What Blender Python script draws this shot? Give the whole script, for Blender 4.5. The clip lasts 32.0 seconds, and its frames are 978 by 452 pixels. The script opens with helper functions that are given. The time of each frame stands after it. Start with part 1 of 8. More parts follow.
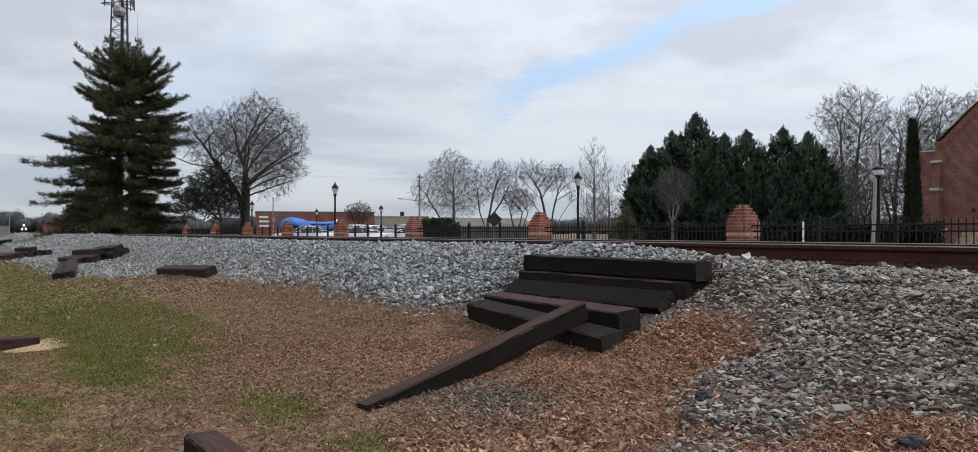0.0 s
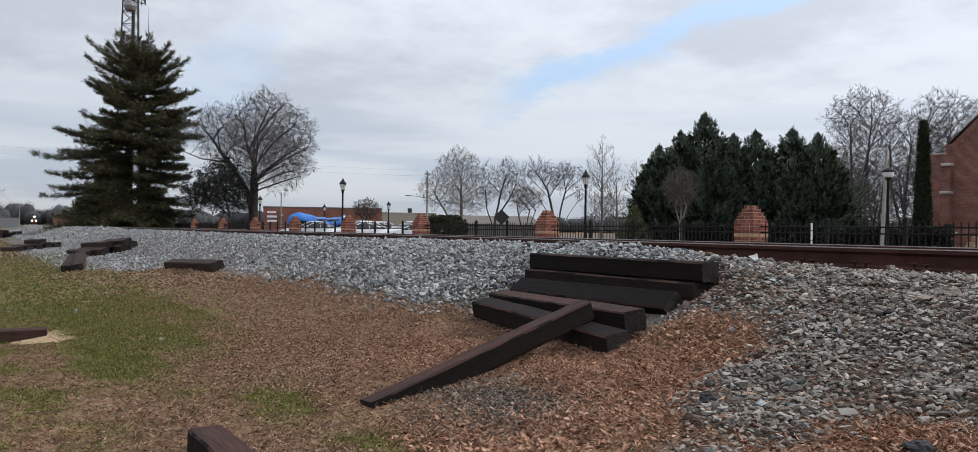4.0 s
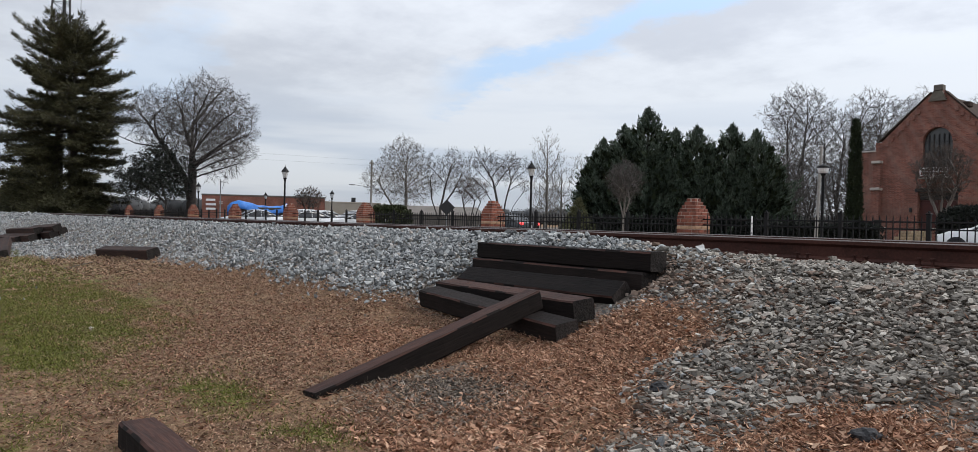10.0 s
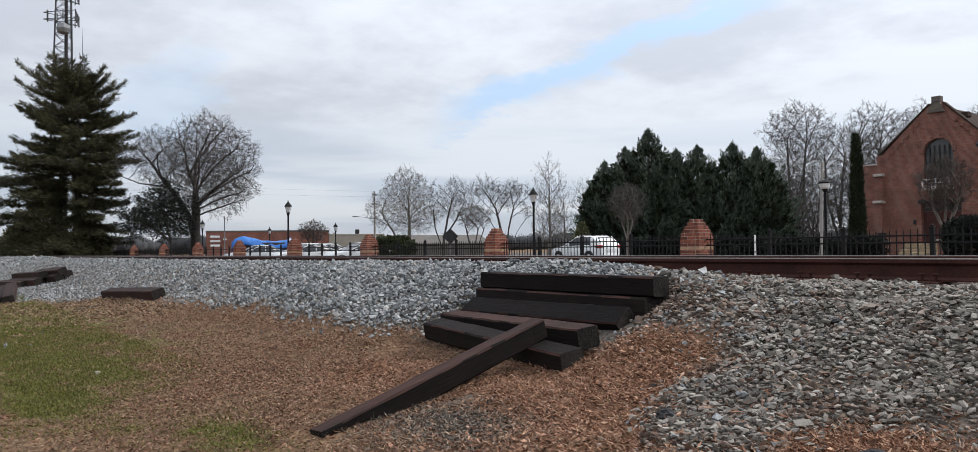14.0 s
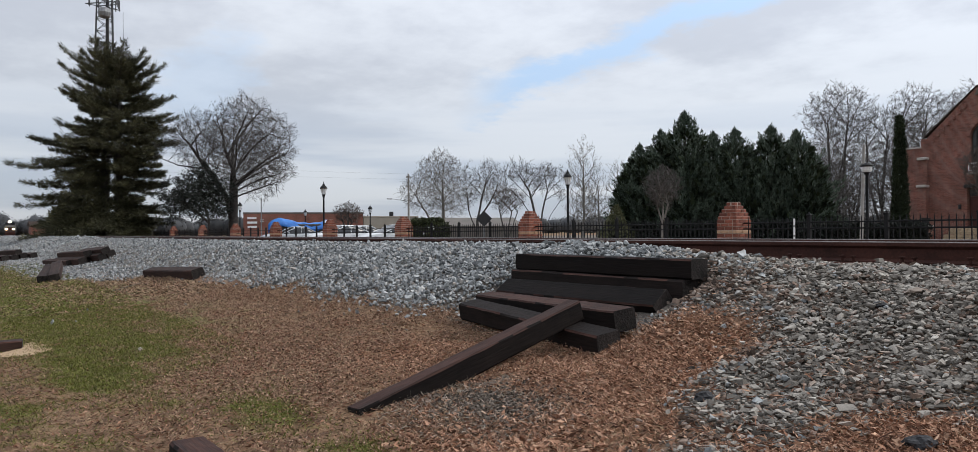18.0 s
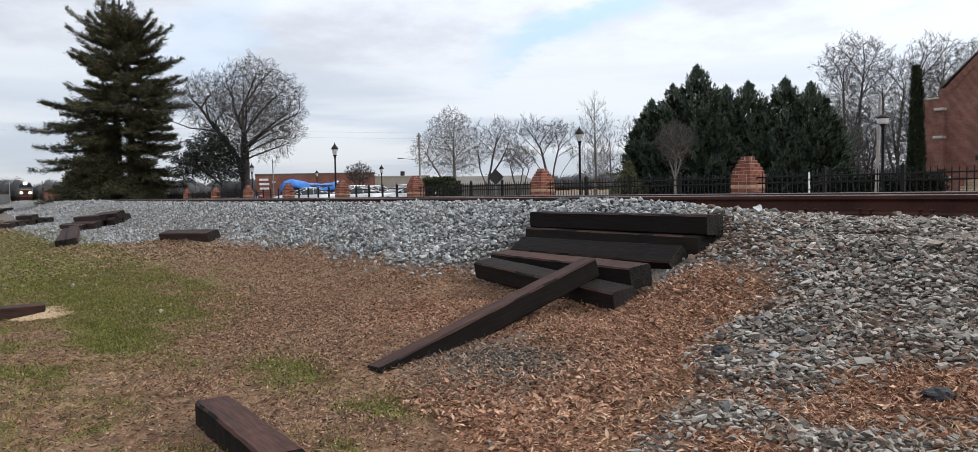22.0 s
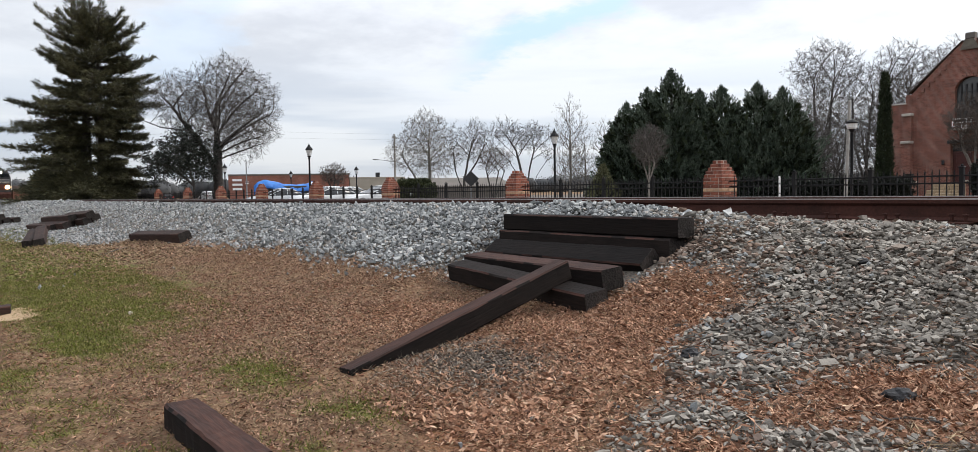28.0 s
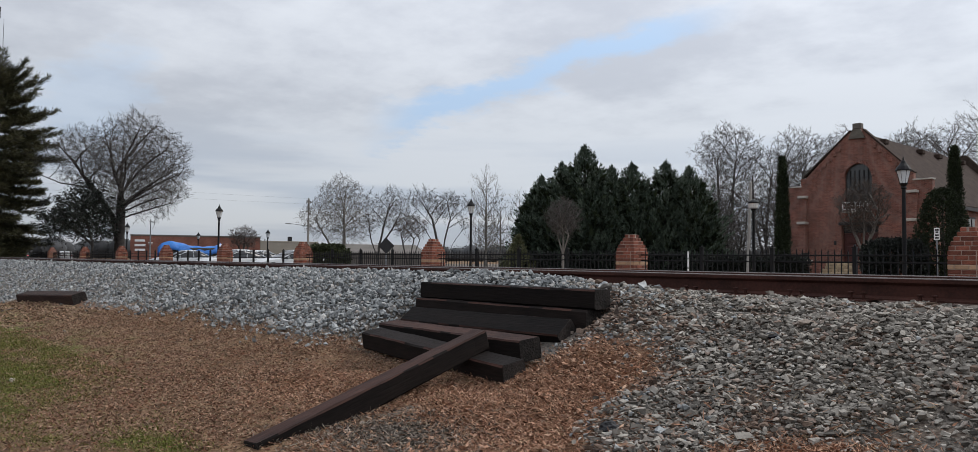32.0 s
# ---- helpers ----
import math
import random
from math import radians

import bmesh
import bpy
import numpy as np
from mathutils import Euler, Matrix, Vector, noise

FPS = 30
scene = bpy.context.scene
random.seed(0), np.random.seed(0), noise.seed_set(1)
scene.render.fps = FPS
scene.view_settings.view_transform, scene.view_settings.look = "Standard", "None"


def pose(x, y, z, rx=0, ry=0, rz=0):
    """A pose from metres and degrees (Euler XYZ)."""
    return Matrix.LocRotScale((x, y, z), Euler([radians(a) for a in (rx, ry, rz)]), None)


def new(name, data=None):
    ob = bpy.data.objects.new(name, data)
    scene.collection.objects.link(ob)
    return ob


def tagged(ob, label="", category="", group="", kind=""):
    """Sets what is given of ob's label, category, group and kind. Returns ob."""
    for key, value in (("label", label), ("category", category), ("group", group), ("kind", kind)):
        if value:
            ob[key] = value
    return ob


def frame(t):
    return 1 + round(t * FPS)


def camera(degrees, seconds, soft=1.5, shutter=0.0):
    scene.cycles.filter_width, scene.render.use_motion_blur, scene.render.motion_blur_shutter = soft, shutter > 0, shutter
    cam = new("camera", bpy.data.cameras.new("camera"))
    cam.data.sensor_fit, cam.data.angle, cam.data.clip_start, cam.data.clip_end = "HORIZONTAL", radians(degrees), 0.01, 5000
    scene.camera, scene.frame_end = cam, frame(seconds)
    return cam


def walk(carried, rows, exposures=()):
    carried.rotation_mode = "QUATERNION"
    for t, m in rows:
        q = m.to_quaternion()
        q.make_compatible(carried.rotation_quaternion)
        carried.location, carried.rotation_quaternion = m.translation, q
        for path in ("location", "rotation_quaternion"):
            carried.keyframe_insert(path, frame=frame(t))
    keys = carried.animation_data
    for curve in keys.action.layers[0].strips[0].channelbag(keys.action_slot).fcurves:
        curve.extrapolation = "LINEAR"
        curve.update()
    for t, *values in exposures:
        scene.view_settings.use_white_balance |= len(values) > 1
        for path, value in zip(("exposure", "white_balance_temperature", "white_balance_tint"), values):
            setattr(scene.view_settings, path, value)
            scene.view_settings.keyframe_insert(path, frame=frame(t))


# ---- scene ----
cam = camera(64.71, 32.0, 0.7)
EYE = 1.6
# seconds, x, y, z from the eye, yaw, pitch, roll
ROWS = [
    (0.0, 0.082, -0.027, 0.005, 56.30, 0.45, 0.00),
    (0.5, 0.085, -0.038, 0.008, 56.51, 0.40, 0.12),
    (1.0, 0.088, -0.044, 0.008, 56.47, 0.77, -0.24),
    (1.5, 0.091, -0.045, 0.003, 56.31, 0.66, 0.02),
    (2.0, 0.094, -0.059, 0.004, 56.54, 0.28, 0.19),
    (2.5, 0.084, -0.056, 0.005, 57.25, -0.24, 0.81),
    (3.0, 0.092, -0.061, 0.007, 57.50, -0.03, 0.96),
    (3.5, 0.087, -0.047, 0.006, 56.85, 0.27, 0.92),
    (5.5, 0.018, 0.080, 0.026, 57.31, 0.23, 0.03),
    (6.0, 0.004, 0.073, 0.030, 57.62, 0.36, 0.83),
    (6.5, 0.026, 0.010, 0.008, 55.12, 0.83, 1.91),
    (7.0, 0.064, -0.021, 0.014, 53.70, 3.34, 1.97),
    (7.5, 0.103, -0.043, -0.006, 55.75, -1.22, 3.12),
    (8.0, 0.098, -0.046, -0.002, 54.10, 0.27, 1.37),
    (8.5, 0.030, -0.033, -0.007, 53.16, -0.89, 1.98),
    (9.0, -0.011, -0.018, -0.003, 54.23, 0.82, 0.80),
    (9.5, -0.031, -0.003, -0.010, 54.08, 0.97, 1.43),
    (10.0, -0.032, 0.020, -0.020, 52.71, -0.32, 1.33),
    (10.5, -0.029, 0.013, -0.012, 52.14, -0.64, 1.02),
    (11.0, -0.000, -0.014, -0.012, 52.30, 0.54, 1.08),
    (11.5, 0.002, 0.005, -0.012, 52.59, 0.36, -0.08),
    (12.0, 0.010, 0.025, -0.010, 52.09, -0.50, -1.30),
    (12.5, 0.019, 0.023, -0.006, 52.09, 0.03, -1.42),
    (13.0, 0.016, 0.019, -0.010, 52.08, -0.31, -1.41),
    (13.5, 0.013, 0.014, -0.005, 52.04, -0.01, -1.34),
    (14.0, 0.004, 0.022, 0.013, 53.02, 1.66, -0.73),
    (14.5, -0.016, 0.036, 0.006, 53.26, 2.60, 0.12),
    (16.5, -0.046, 0.034, -0.000, 54.95, 2.02, 0.39),
    (17.0, -0.042, 0.023, -0.004, 56.39, 1.56, 0.04),
    (17.5, -0.033, 0.021, -0.004, 56.26, 0.95, -0.06),
    (18.0, -0.025, 0.014, -0.003, 55.50, 0.42, -0.39),
    (18.5, -0.035, 0.026, -0.007, 54.04, 0.10, -0.36),
    (19.0, -0.034, 0.022, -0.004, 54.46, 1.07, -0.16),
    (19.5, -0.053, 0.042, -0.012, 54.17, 1.40, -0.54),
    (20.0, -0.049, 0.049, -0.010, 53.35, 1.39, -1.29),
    (20.5, -0.039, 0.014, -0.012, 54.90, -1.24, -1.23),
    (21.0, -0.042, 0.006, -0.007, 57.42, -2.11, -1.86),
    (21.5, -0.038, -0.003, -0.007, 58.78, -1.94, -0.76),
    (22.0, -0.038, -0.010, 0.002, 56.40, -2.67, -1.23),
    (22.5, -0.033, -0.011, -0.002, 57.41, -2.43, -0.35),
    (23.0, -0.022, -0.008, -0.002, 57.63, -2.62, -0.84),
    (23.5, -0.015, 0.003, -0.009, 57.29, -2.84, -1.14),
    (24.0, -0.013, -0.004, 0.002, 56.89, -2.81, -1.03),
    (24.5, 0.000, 0.005, -0.009, 56.57, -1.90, -1.41),
    (25.0, -0.007, -0.010, 0.003, 53.54, -2.91, -0.78),
    (25.5, -0.016, -0.002, -0.005, 53.90, -2.38, -0.83),
    (27.5, -0.013, -0.002, 0.004, 54.77, -2.30, -1.13),
    (28.0, -0.013, -0.006, 0.006, 54.57, -2.57, -0.93),
    (28.5, -0.010, -0.023, 0.008, 53.35, -3.99, -1.08),
    (29.0, -0.019, 0.016, -0.001, 53.10, -3.45, -0.32),
    (29.5, -0.056, 0.045, 0.016, 55.35, -3.85, -0.60),
    (30.0, -0.077, 0.068, 0.019, 53.24, 0.43, 2.04),
    (30.5, -0.072, 0.006, -0.005, 49.29, 1.41, -1.43),
    (31.0, -0.066, 0.020, 0.003, 46.66, 3.08, 0.73),
    (31.5, -0.071, 0.001, -0.003, 45.52, 1.93, -0.18),
    (32.0, -0.077, -0.002, -0.000, 48.23, 2.51, 0.57),
]
walk(cam, [(t, pose(x, y, EYE + z, 0, 0, yaw) @ pose(0, 0, 0, 90 + pitch) @ pose(0, 0, 0, 0, 0, roll)) for t, x, y, z, yaw, pitch, roll in ROWS],
     [(0, 0.22, 6500, 10), (6, 0.22, 6500, 10), (9, 0.24, 6550, 10), (13, 0.32, 6550, 10), (17, 0.2, 6500, 10), (20, 0.24, 6500, 10), (21, 0.4, 6600, 10), (23, 0.52, 6600, 10), (25.5, 0.51, 6650, 10), (29.5, 0.585, 6750, 10), (30.2, 0.36, 6650, 10), (31, 0.1, 6550, 10), (32, 0.03, 6550, 10)])

# ---- light: an overcast winter sky with one blue gap ----
SUN_HIGH, SUN_TURN = 42.0, 155.0
world = bpy.data.worlds.new("overcast_sky")
scene.world = world
world.use_nodes = True
wn, wl = world.node_tree.nodes, world.node_tree.links
wn.clear()


def wnode(kind, **values):
    n = wn.new(kind)
    for key, value in values.items():
        n.inputs[key].default_value = value
    return n


def wmath(op, a, b=0.0, clamp=False):
    n = wn.new("ShaderNodeMath")
    n.operation, n.use_clamp = op, clamp
    if op == "MULTIPLY_ADD":
        n.inputs[2].default_value = 1.0
    for slot, v in ((0, a), (1, b)):
        if isinstance(v, (int, float)):
            n.inputs[slot].default_value = v
        else:
            wl.new(v, n.inputs[slot])
    return n.outputs[0]


def wmix(fac, a, b):
    n = wn.new("ShaderNodeMix")
    n.data_type = "RGBA"
    for slot, v in (("Factor", fac), (6, a), (7, b)):
        if hasattr(v, "links"):
            wl.new(v, n.inputs[slot])
        else:
            n.inputs[slot].default_value = v
    return n.outputs[2]


def wramp(v, lo, hi):
    n = wnode("ShaderNodeMapRange")
    n.interpolation_type = "SMOOTHSTEP"
    n.inputs["From Min"].default_value, n.inputs["From Max"].default_value = lo, hi
    wl.new(v, n.inputs["Value"])
    return n.outputs[0]


def wnoise(vec, scale, detail, rough=0.55):
    n = wnode("ShaderNodeTexNoise", Scale=scale, Detail=detail, Roughness=rough)
    wl.new(vec, n.inputs["Vector"])
    return n.outputs["Fac"]


sky = wn.new("ShaderNodeTexSky")
sky.sky_type, sky.sun_disc = "NISHITA", False
sky.sun_elevation, sky.sun_rotation = radians(SUN_HIGH), radians(180 - SUN_TURN)
coord = wn.new("ShaderNodeTexCoord")
split = wn.new("ShaderNodeSeparateXYZ")
wl.new(coord.outputs["Generated"], split.inputs[0])
# cloud layer seen in perspective: directions divided by their height
high = wmath("MAXIMUM", split.outputs[2], 0.0)
den = wmath("ADD", high, 0.16)
px_ = wmath("DIVIDE", split.outputs[0], den)
py_ = wmath("DIVIDE", split.outputs[1], den)
plane = wn.new("ShaderNodeCombineXYZ")
wl.new(px_, plane.inputs[0])
wl.new(py_, plane.inputs[1])
big = wnoise(plane.outputs[0], 0.75, 6.0, 0.55)
fine = wnoise(plane.outputs[0], 2.3, 7.0, 0.6)
mass = wmath("ADD", wmath("MULTIPLY", big, 0.7), wmath("MULTIPLY", fine, 0.3))
# the gap: a tilted belt, frayed by the cloud noise; bright heaps below it, grey sheets above
def wdot(way):
    n = wnode("ShaderNodeVectorMath")
    n.operation = "DOT_PRODUCT"
    wl.new(coord.outputs["Generated"], n.inputs[0])
    n.inputs[1].default_value = way
    return n.outputs["Value"]


side = wdot(Vector((-0.05, -0.366, 0.929)).normalized())
heaped = wmath("SUBTRACT", mass, wmath("MULTIPLY", wmath("MAXIMUM", wmath("MINIMUM", side, 0.2), -0.12), 0.42))
cloud = wmix(wramp(heaped, 0.39, 0.55), (0.555, 0.585, 0.65, 1), (0.742, 0.778, 0.838, 1))
# low in the sky the cloud base is a flatter blue grey with level streaks
level = wn.new("ShaderNodeVectorMath")
level.operation = "MULTIPLY"
wl.new(coord.outputs["Generated"], level.inputs[0])
level.inputs[1].default_value = (2.2, 2.2, 26.0)
streak = wramp(wnoise(level.outputs[0], 1.0, 4.0, 0.5), 0.40, 0.58)
cloud = wmix(wramp(high, 0.06, 0.20), wmix(streak, (0.575, 0.645, 0.77, 1), (0.775, 0.82, 0.90, 1)), cloud)
across = wmath("ADD", side, wmath("MULTIPLY", wmath("SUBTRACT", fine, 0.5), 0.13))
along = wmath("ADD", split.outputs[1], wmath("MULTIPLY", wmath("SUBTRACT", big, 0.5), 0.2))
belt = wmath("SUBTRACT", 1.0, wramp(wmath("ABSOLUTE", across), 0.006, 0.030))
belt = wmath("MULTIPLY", belt, wramp(along, 0.52, 0.60))
belt = wmath("MULTIPLY", belt, wmath("SUBTRACT", 1.0, wramp(along, 0.74, 0.84)))
# a smaller, paler rent
rent = wmath("ADD", wdot(Vector((-0.952, 0.246, 0.186)).normalized()), wmath("MULTIPLY", wmath("SUBTRACT", fine, 0.5), 0.012))
belt = wmath("MAXIMUM", belt, wmath("MULTIPLY", wramp(rent, 0.9972, 0.9998), 0.4))
blue = wmix(0.3, (0.40, 0.61, 0.90, 1), (0.62, 0.72, 0.86, 1))
shown = wmix(wmath("MULTIPLY", belt, 0.9), cloud, blue)
nish = wnode("ShaderNodeBackground", Strength=0.015)
wl.new(sky.outputs[0], nish.inputs[0])
deck = wnode("ShaderNodeBackground", Strength=0.95)
wl.new(shown, deck.inputs[0])
# an overcast sky is about three times as bright overhead as at the horizon
lit = wnode("ShaderNodeVectorMath")
lit.operation = "DOT_PRODUCT"
wl.new(coord.outputs["Generated"], lit.inputs[0])
lit.inputs[1].default_value = (0.38, 0.82, 0.42)
# and brighter on the side of the hidden sun
glow_side = wmath("ADD", wmath("MULTIPLY", lit.outputs["Value"], 0.13), 0.83)
wl.new(wmath("MULTIPLY", wmath("MULTIPLY", wmath("MULTIPLY_ADD", high, 2.15), 0.68), glow_side), deck.inputs[1])
both = wn.new("ShaderNodeAddShader")
wl.new(nish.outputs[0], both.inputs[0])
wl.new(deck.outputs[0], both.inputs[1])
out = wn.new("ShaderNodeOutputWorld")
wl.new(both.outputs[0], out.inputs[0])

sun = new("sun", bpy.data.lights.new("sun", "SUN"))
sun.data.energy, sun.data.angle, sun.data.color = 1.65, radians(30), (1.0, 0.96, 0.9)
sun.matrix_world = pose(0, 0, 0, 90 - SUN_HIGH, 0, SUN_TURN)

# ---- materials ----
def surf(name, dark, light, scale=4.0, rough=0.85, bump=0.3, grain=60.0, metal=0.0, vary=0.0, island=0.0, lo=0.35, hi=0.65, spec=0.4, along=1.0):
    """A mottled surface: two sizes of noise between two colours, fine relief, and a random shade per object or per piece."""
    m = bpy.data.materials.new(name)
    m.use_nodes = True
    n, l = m.node_tree.nodes, m.node_tree.links
    b = n["Principled BSDF"]
    tc = n.new("ShaderNodeTexCoord")
    a, c = n.new("ShaderNodeTexNoise"), n.new("ShaderNodeTexNoise")
    a.inputs["Scale"].default_value, a.inputs["Detail"].default_value = scale, 5
    c.inputs["Scale"].default_value, c.inputs["Detail"].default_value = grain, 3
    where = tc.outputs["Object"]
    if along != 1.0:
        # grain drawn out along x
        st = n.new("ShaderNodeVectorMath")
        st.operation = "MULTIPLY"
        l.new(where, st.inputs[0])
        st.inputs[1].default_value = (along, 1, 1)
        where = st.outputs[0]
    for t in (a, c):
        l.new(where, t.inputs["Vector"])
    mx = n.new("ShaderNodeMath")
    mx.operation = "MULTIPLY_ADD"
    l.new(c.outputs["Fac"], mx.inputs[0])
    mx.inputs[1].default_value = 0.45
    s = n.new("ShaderNodeMath")
    s.operation = "MULTIPLY"
    l.new(a.outputs["Fac"], s.inputs[0])
    s.inputs[1].default_value = 0.55
    l.new(s.outputs[0], mx.inputs[2])
    r = n.new("ShaderNodeMapRange")
    r.inputs["From Min"].default_value, r.inputs["From Max"].default_value = lo, hi
    l.new(mx.outputs[0], r.inputs["Value"])
    mix = n.new("ShaderNodeMix")
    mix.data_type = "RGBA"
    l.new(r.outputs[0], mix.inputs["Factor"])
    mix.inputs[6].default_value, mix.inputs[7].default_value = (*dark, 1), (*light, 1)
    col = mix.outputs[2]
    if vary or island:
        src = n.new("ShaderNodeNewGeometry").outputs["Random Per Island"] if island else n.new("ShaderNodeObjectInfo").outputs["Random"]
        k = island or vary
        rr = n.new("ShaderNodeMapRange")
        rr.inputs["To Min"].default_value, rr.inputs["To Max"].default_value = 1 - k, 1 + k
        l.new(src, rr.inputs["Value"])
        hs = n.new("ShaderNodeHueSaturation")
        l.new(rr.outputs[0], hs.inputs["Value"])
        l.new(col, hs.inputs["Color"])
        col = hs.outputs[0]
    l.new(col, b.inputs["Base Color"])
    b.inputs["Roughness"].default_value, b.inputs["Metallic"].default_value = rough, metal
    b.inputs["Specular IOR Level"].default_value = spec
    if bump:
        bp = n.new("ShaderNodeBump")
        bp.inputs["Strength"].default_value, bp.inputs["Distance"].default_value = bump, 0.02
        l.new(mx.outputs[0], bp.inputs["Height"])
        l.new(bp.outputs[0], b.inputs["Normal"])
    return m


def ramp_surf(name, stops, rough=0.9, spec=0.3, grain=120.0):
    """Loose pieces: each island takes its own colour from a ramp, with fine speckle on it."""
    m = surf(name, (0.5, 0.5, 0.5), (1, 1, 1), scale=25, grain=grain, rough=rough, bump=0.25, spec=spec)
    n, l = m.node_tree.nodes, m.node_tree.links
    b = n["Principled BSDF"]
    geo = n.new("ShaderNodeNewGeometry")
    rp = n.new("ShaderNodeValToRGB")
    rp.color_ramp.interpolation = "LINEAR"
    e = rp.color_ramp.elements
    while len(e) < len(stops):
        e.new(0.5)
    for k, (at, c) in enumerate(stops):
        e[k].position, e[k].color = at, (*c, 1)
    l.new(geo.outputs["Random Per Island"], rp.inputs[0])
    speck = b.inputs["Base Color"].links[0].from_socket
    mul = n.new("ShaderNodeMix")
    mul.data_type, mul.blend_type = "RGBA", "MULTIPLY"
    mul.inputs["Factor"].default_value = 0.75
    l.new(rp.outputs[0], mul.inputs[6])
    l.new(speck, mul.inputs[7])
    l.new(mul.outputs[2], b.inputs["Base Color"])
    return m


def glow(name, colour, strength):
    m = bpy.data.materials.new(name)
    m.use_nodes = True
    b = m.node_tree.nodes["Principled BSDF"]
    b.inputs["Base Color"].default_value = (*colour, 1)
    b.inputs["Emission Color"].default_value = (*colour, 1)
    b.inputs["Emission Strength"].default_value = strength
    return m


def glassy(name, colour, rough=0.05):
    m = bpy.data.materials.new(name)
    m.use_nodes = True
    b = m.node_tree.nodes["Principled BSDF"]
    b.inputs["Base Color"].default_value = (*colour, 1)
    b.inputs["Roughness"].default_value = rough
    b.inputs["Specular IOR Level"].default_value = 0.7
    return m


def brick_wall(name, c1, c2, mortar, scale=1.0, axis="XZ"):
    """Courses of brick for walls too far off to part them; x or y runs along the wall, z up."""
    m = bpy.data.materials.new(name)
    m.use_nodes = True
    n, l = m.node_tree.nodes, m.node_tree.links
    b = n["Principled BSDF"]
    tc, sp, cb = n.new("ShaderNodeTexCoord"), n.new("ShaderNodeSeparateXYZ"), n.new("ShaderNodeCombineXYZ")
    l.new(tc.outputs["Object"], sp.inputs[0])
    ad = n.new("ShaderNodeMath")
    l.new(sp.outputs[0], ad.inputs[0])
    l.new(sp.outputs[1], ad.inputs[1])
    l.new(ad.outputs[0], cb.inputs[0])
    l.new(sp.outputs[2], cb.inputs[1])
    br = n.new("ShaderNodeTexBrick")
    for key, v in (("Scale", scale), ("Brick Width", 0.215), ("Row Height", 0.075), ("Mortar Size", 0.008), ("Bias", -0.1)):
        br.inputs[key].default_value = v
    for key, v in (("Color1", c1), ("Color2", c2), ("Mortar", mortar)):
        br.inputs[key].default_value = (*v, 1)
    l.new(cb.outputs[0], br.inputs["Vector"])
    no = n.new("ShaderNodeTexNoise")
    no.inputs["Scale"].default_value, no.inputs["Detail"].default_value = 0.7, 5
    l.new(tc.outputs["Object"], no.inputs["Vector"])
    mr = n.new("ShaderNodeMapRange")
    mr.inputs["From Min"].default_value, mr.inputs["From Max"].default_value = 0.3, 0.7
    mr.inputs["To Min"].default_value, mr.inputs["To Max"].default_value = 0.72, 1.22
    l.new(no.outputs["Fac"], mr.inputs["Value"])
    hs = n.new("ShaderNodeHueSaturation")
    l.new(mr.outputs[0], hs.inputs["Value"])
    l.new(br.outputs["Color"], hs.inputs["Color"])
    l.new(hs.outputs[0], b.inputs["Base Color"])
    bp = n.new("ShaderNodeBump")
    bp.inputs["Strength"].default_value, bp.inputs["Distance"].default_value = 0.4, 0.01
    bp.invert = True
    l.new(br.outputs["Fac"], bp.inputs["Height"])
    l.new(bp.outputs[0], b.inputs["Normal"])
    b.inputs["Roughness"].default_value = 0.9
    return m


M_RAIL = surf("rusty_rail_steel", (0.026, 0.0098, 0.0072), (0.070, 0.0255, 0.018), 3, 0.8, 0.3, 50, 0.1, spec=0.25)
M_RAILTOP = surf("worn_rail_head", (0.09, 0.075, 0.068), (0.17, 0.15, 0.14), 2, 0.42, 0.1, 40, 0.8)
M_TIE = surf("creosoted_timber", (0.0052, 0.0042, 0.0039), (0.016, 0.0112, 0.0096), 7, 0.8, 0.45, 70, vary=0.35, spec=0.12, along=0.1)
M_ENDGRAIN = surf("cracked_end_grain", (0.007, 0.006, 0.0055), (0.036, 0.029, 0.026), 9, 0.85, 0.9, 60, vary=0.3, spec=0.2)
M_OLDTIE = surf("dark_weathered_tie_timber", (0.012, 0.008, 0.007), (0.056, 0.030, 0.023), 7, 0.85, 0.5, 70, vary=0.3, spec=0.2, along=0.1)
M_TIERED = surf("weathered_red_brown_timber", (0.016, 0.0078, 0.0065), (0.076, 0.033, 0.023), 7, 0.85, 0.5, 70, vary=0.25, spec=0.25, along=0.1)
M_IRON = surf("black_painted_iron", (0.006, 0.006, 0.007), (0.015, 0.015, 0.016), 5, 0.55, 0.1, 60, spec=0.15)
M_BRICK = surf("red_clay_brick", (0.095, 0.028, 0.018), (0.24, 0.08, 0.05), 6, 0.88, 0.5, 90, vary=0.42)
M_BRICKISL = surf("red_clay_brick_joined", (0.11, 0.032, 0.020), (0.25, 0.083, 0.05), 6, 0.88, 0.4, 90, island=0.32)
M_BUFF = surf("buff_band_brick", (0.30, 0.18, 0.11), (0.46, 0.30, 0.19), 6, 0.88, 0.3, 90, vary=0.15)
M_MORTAR = surf("grey_mortar", (0.26, 0.20, 0.165), (0.42, 0.34, 0.29), 10, 0.95, 0.3, 90)
M_BARK = surf("grey_brown_bark", (0.029, 0.0255, 0.0235), (0.083, 0.074, 0.066), 5, 0.92, 0.7, 40)
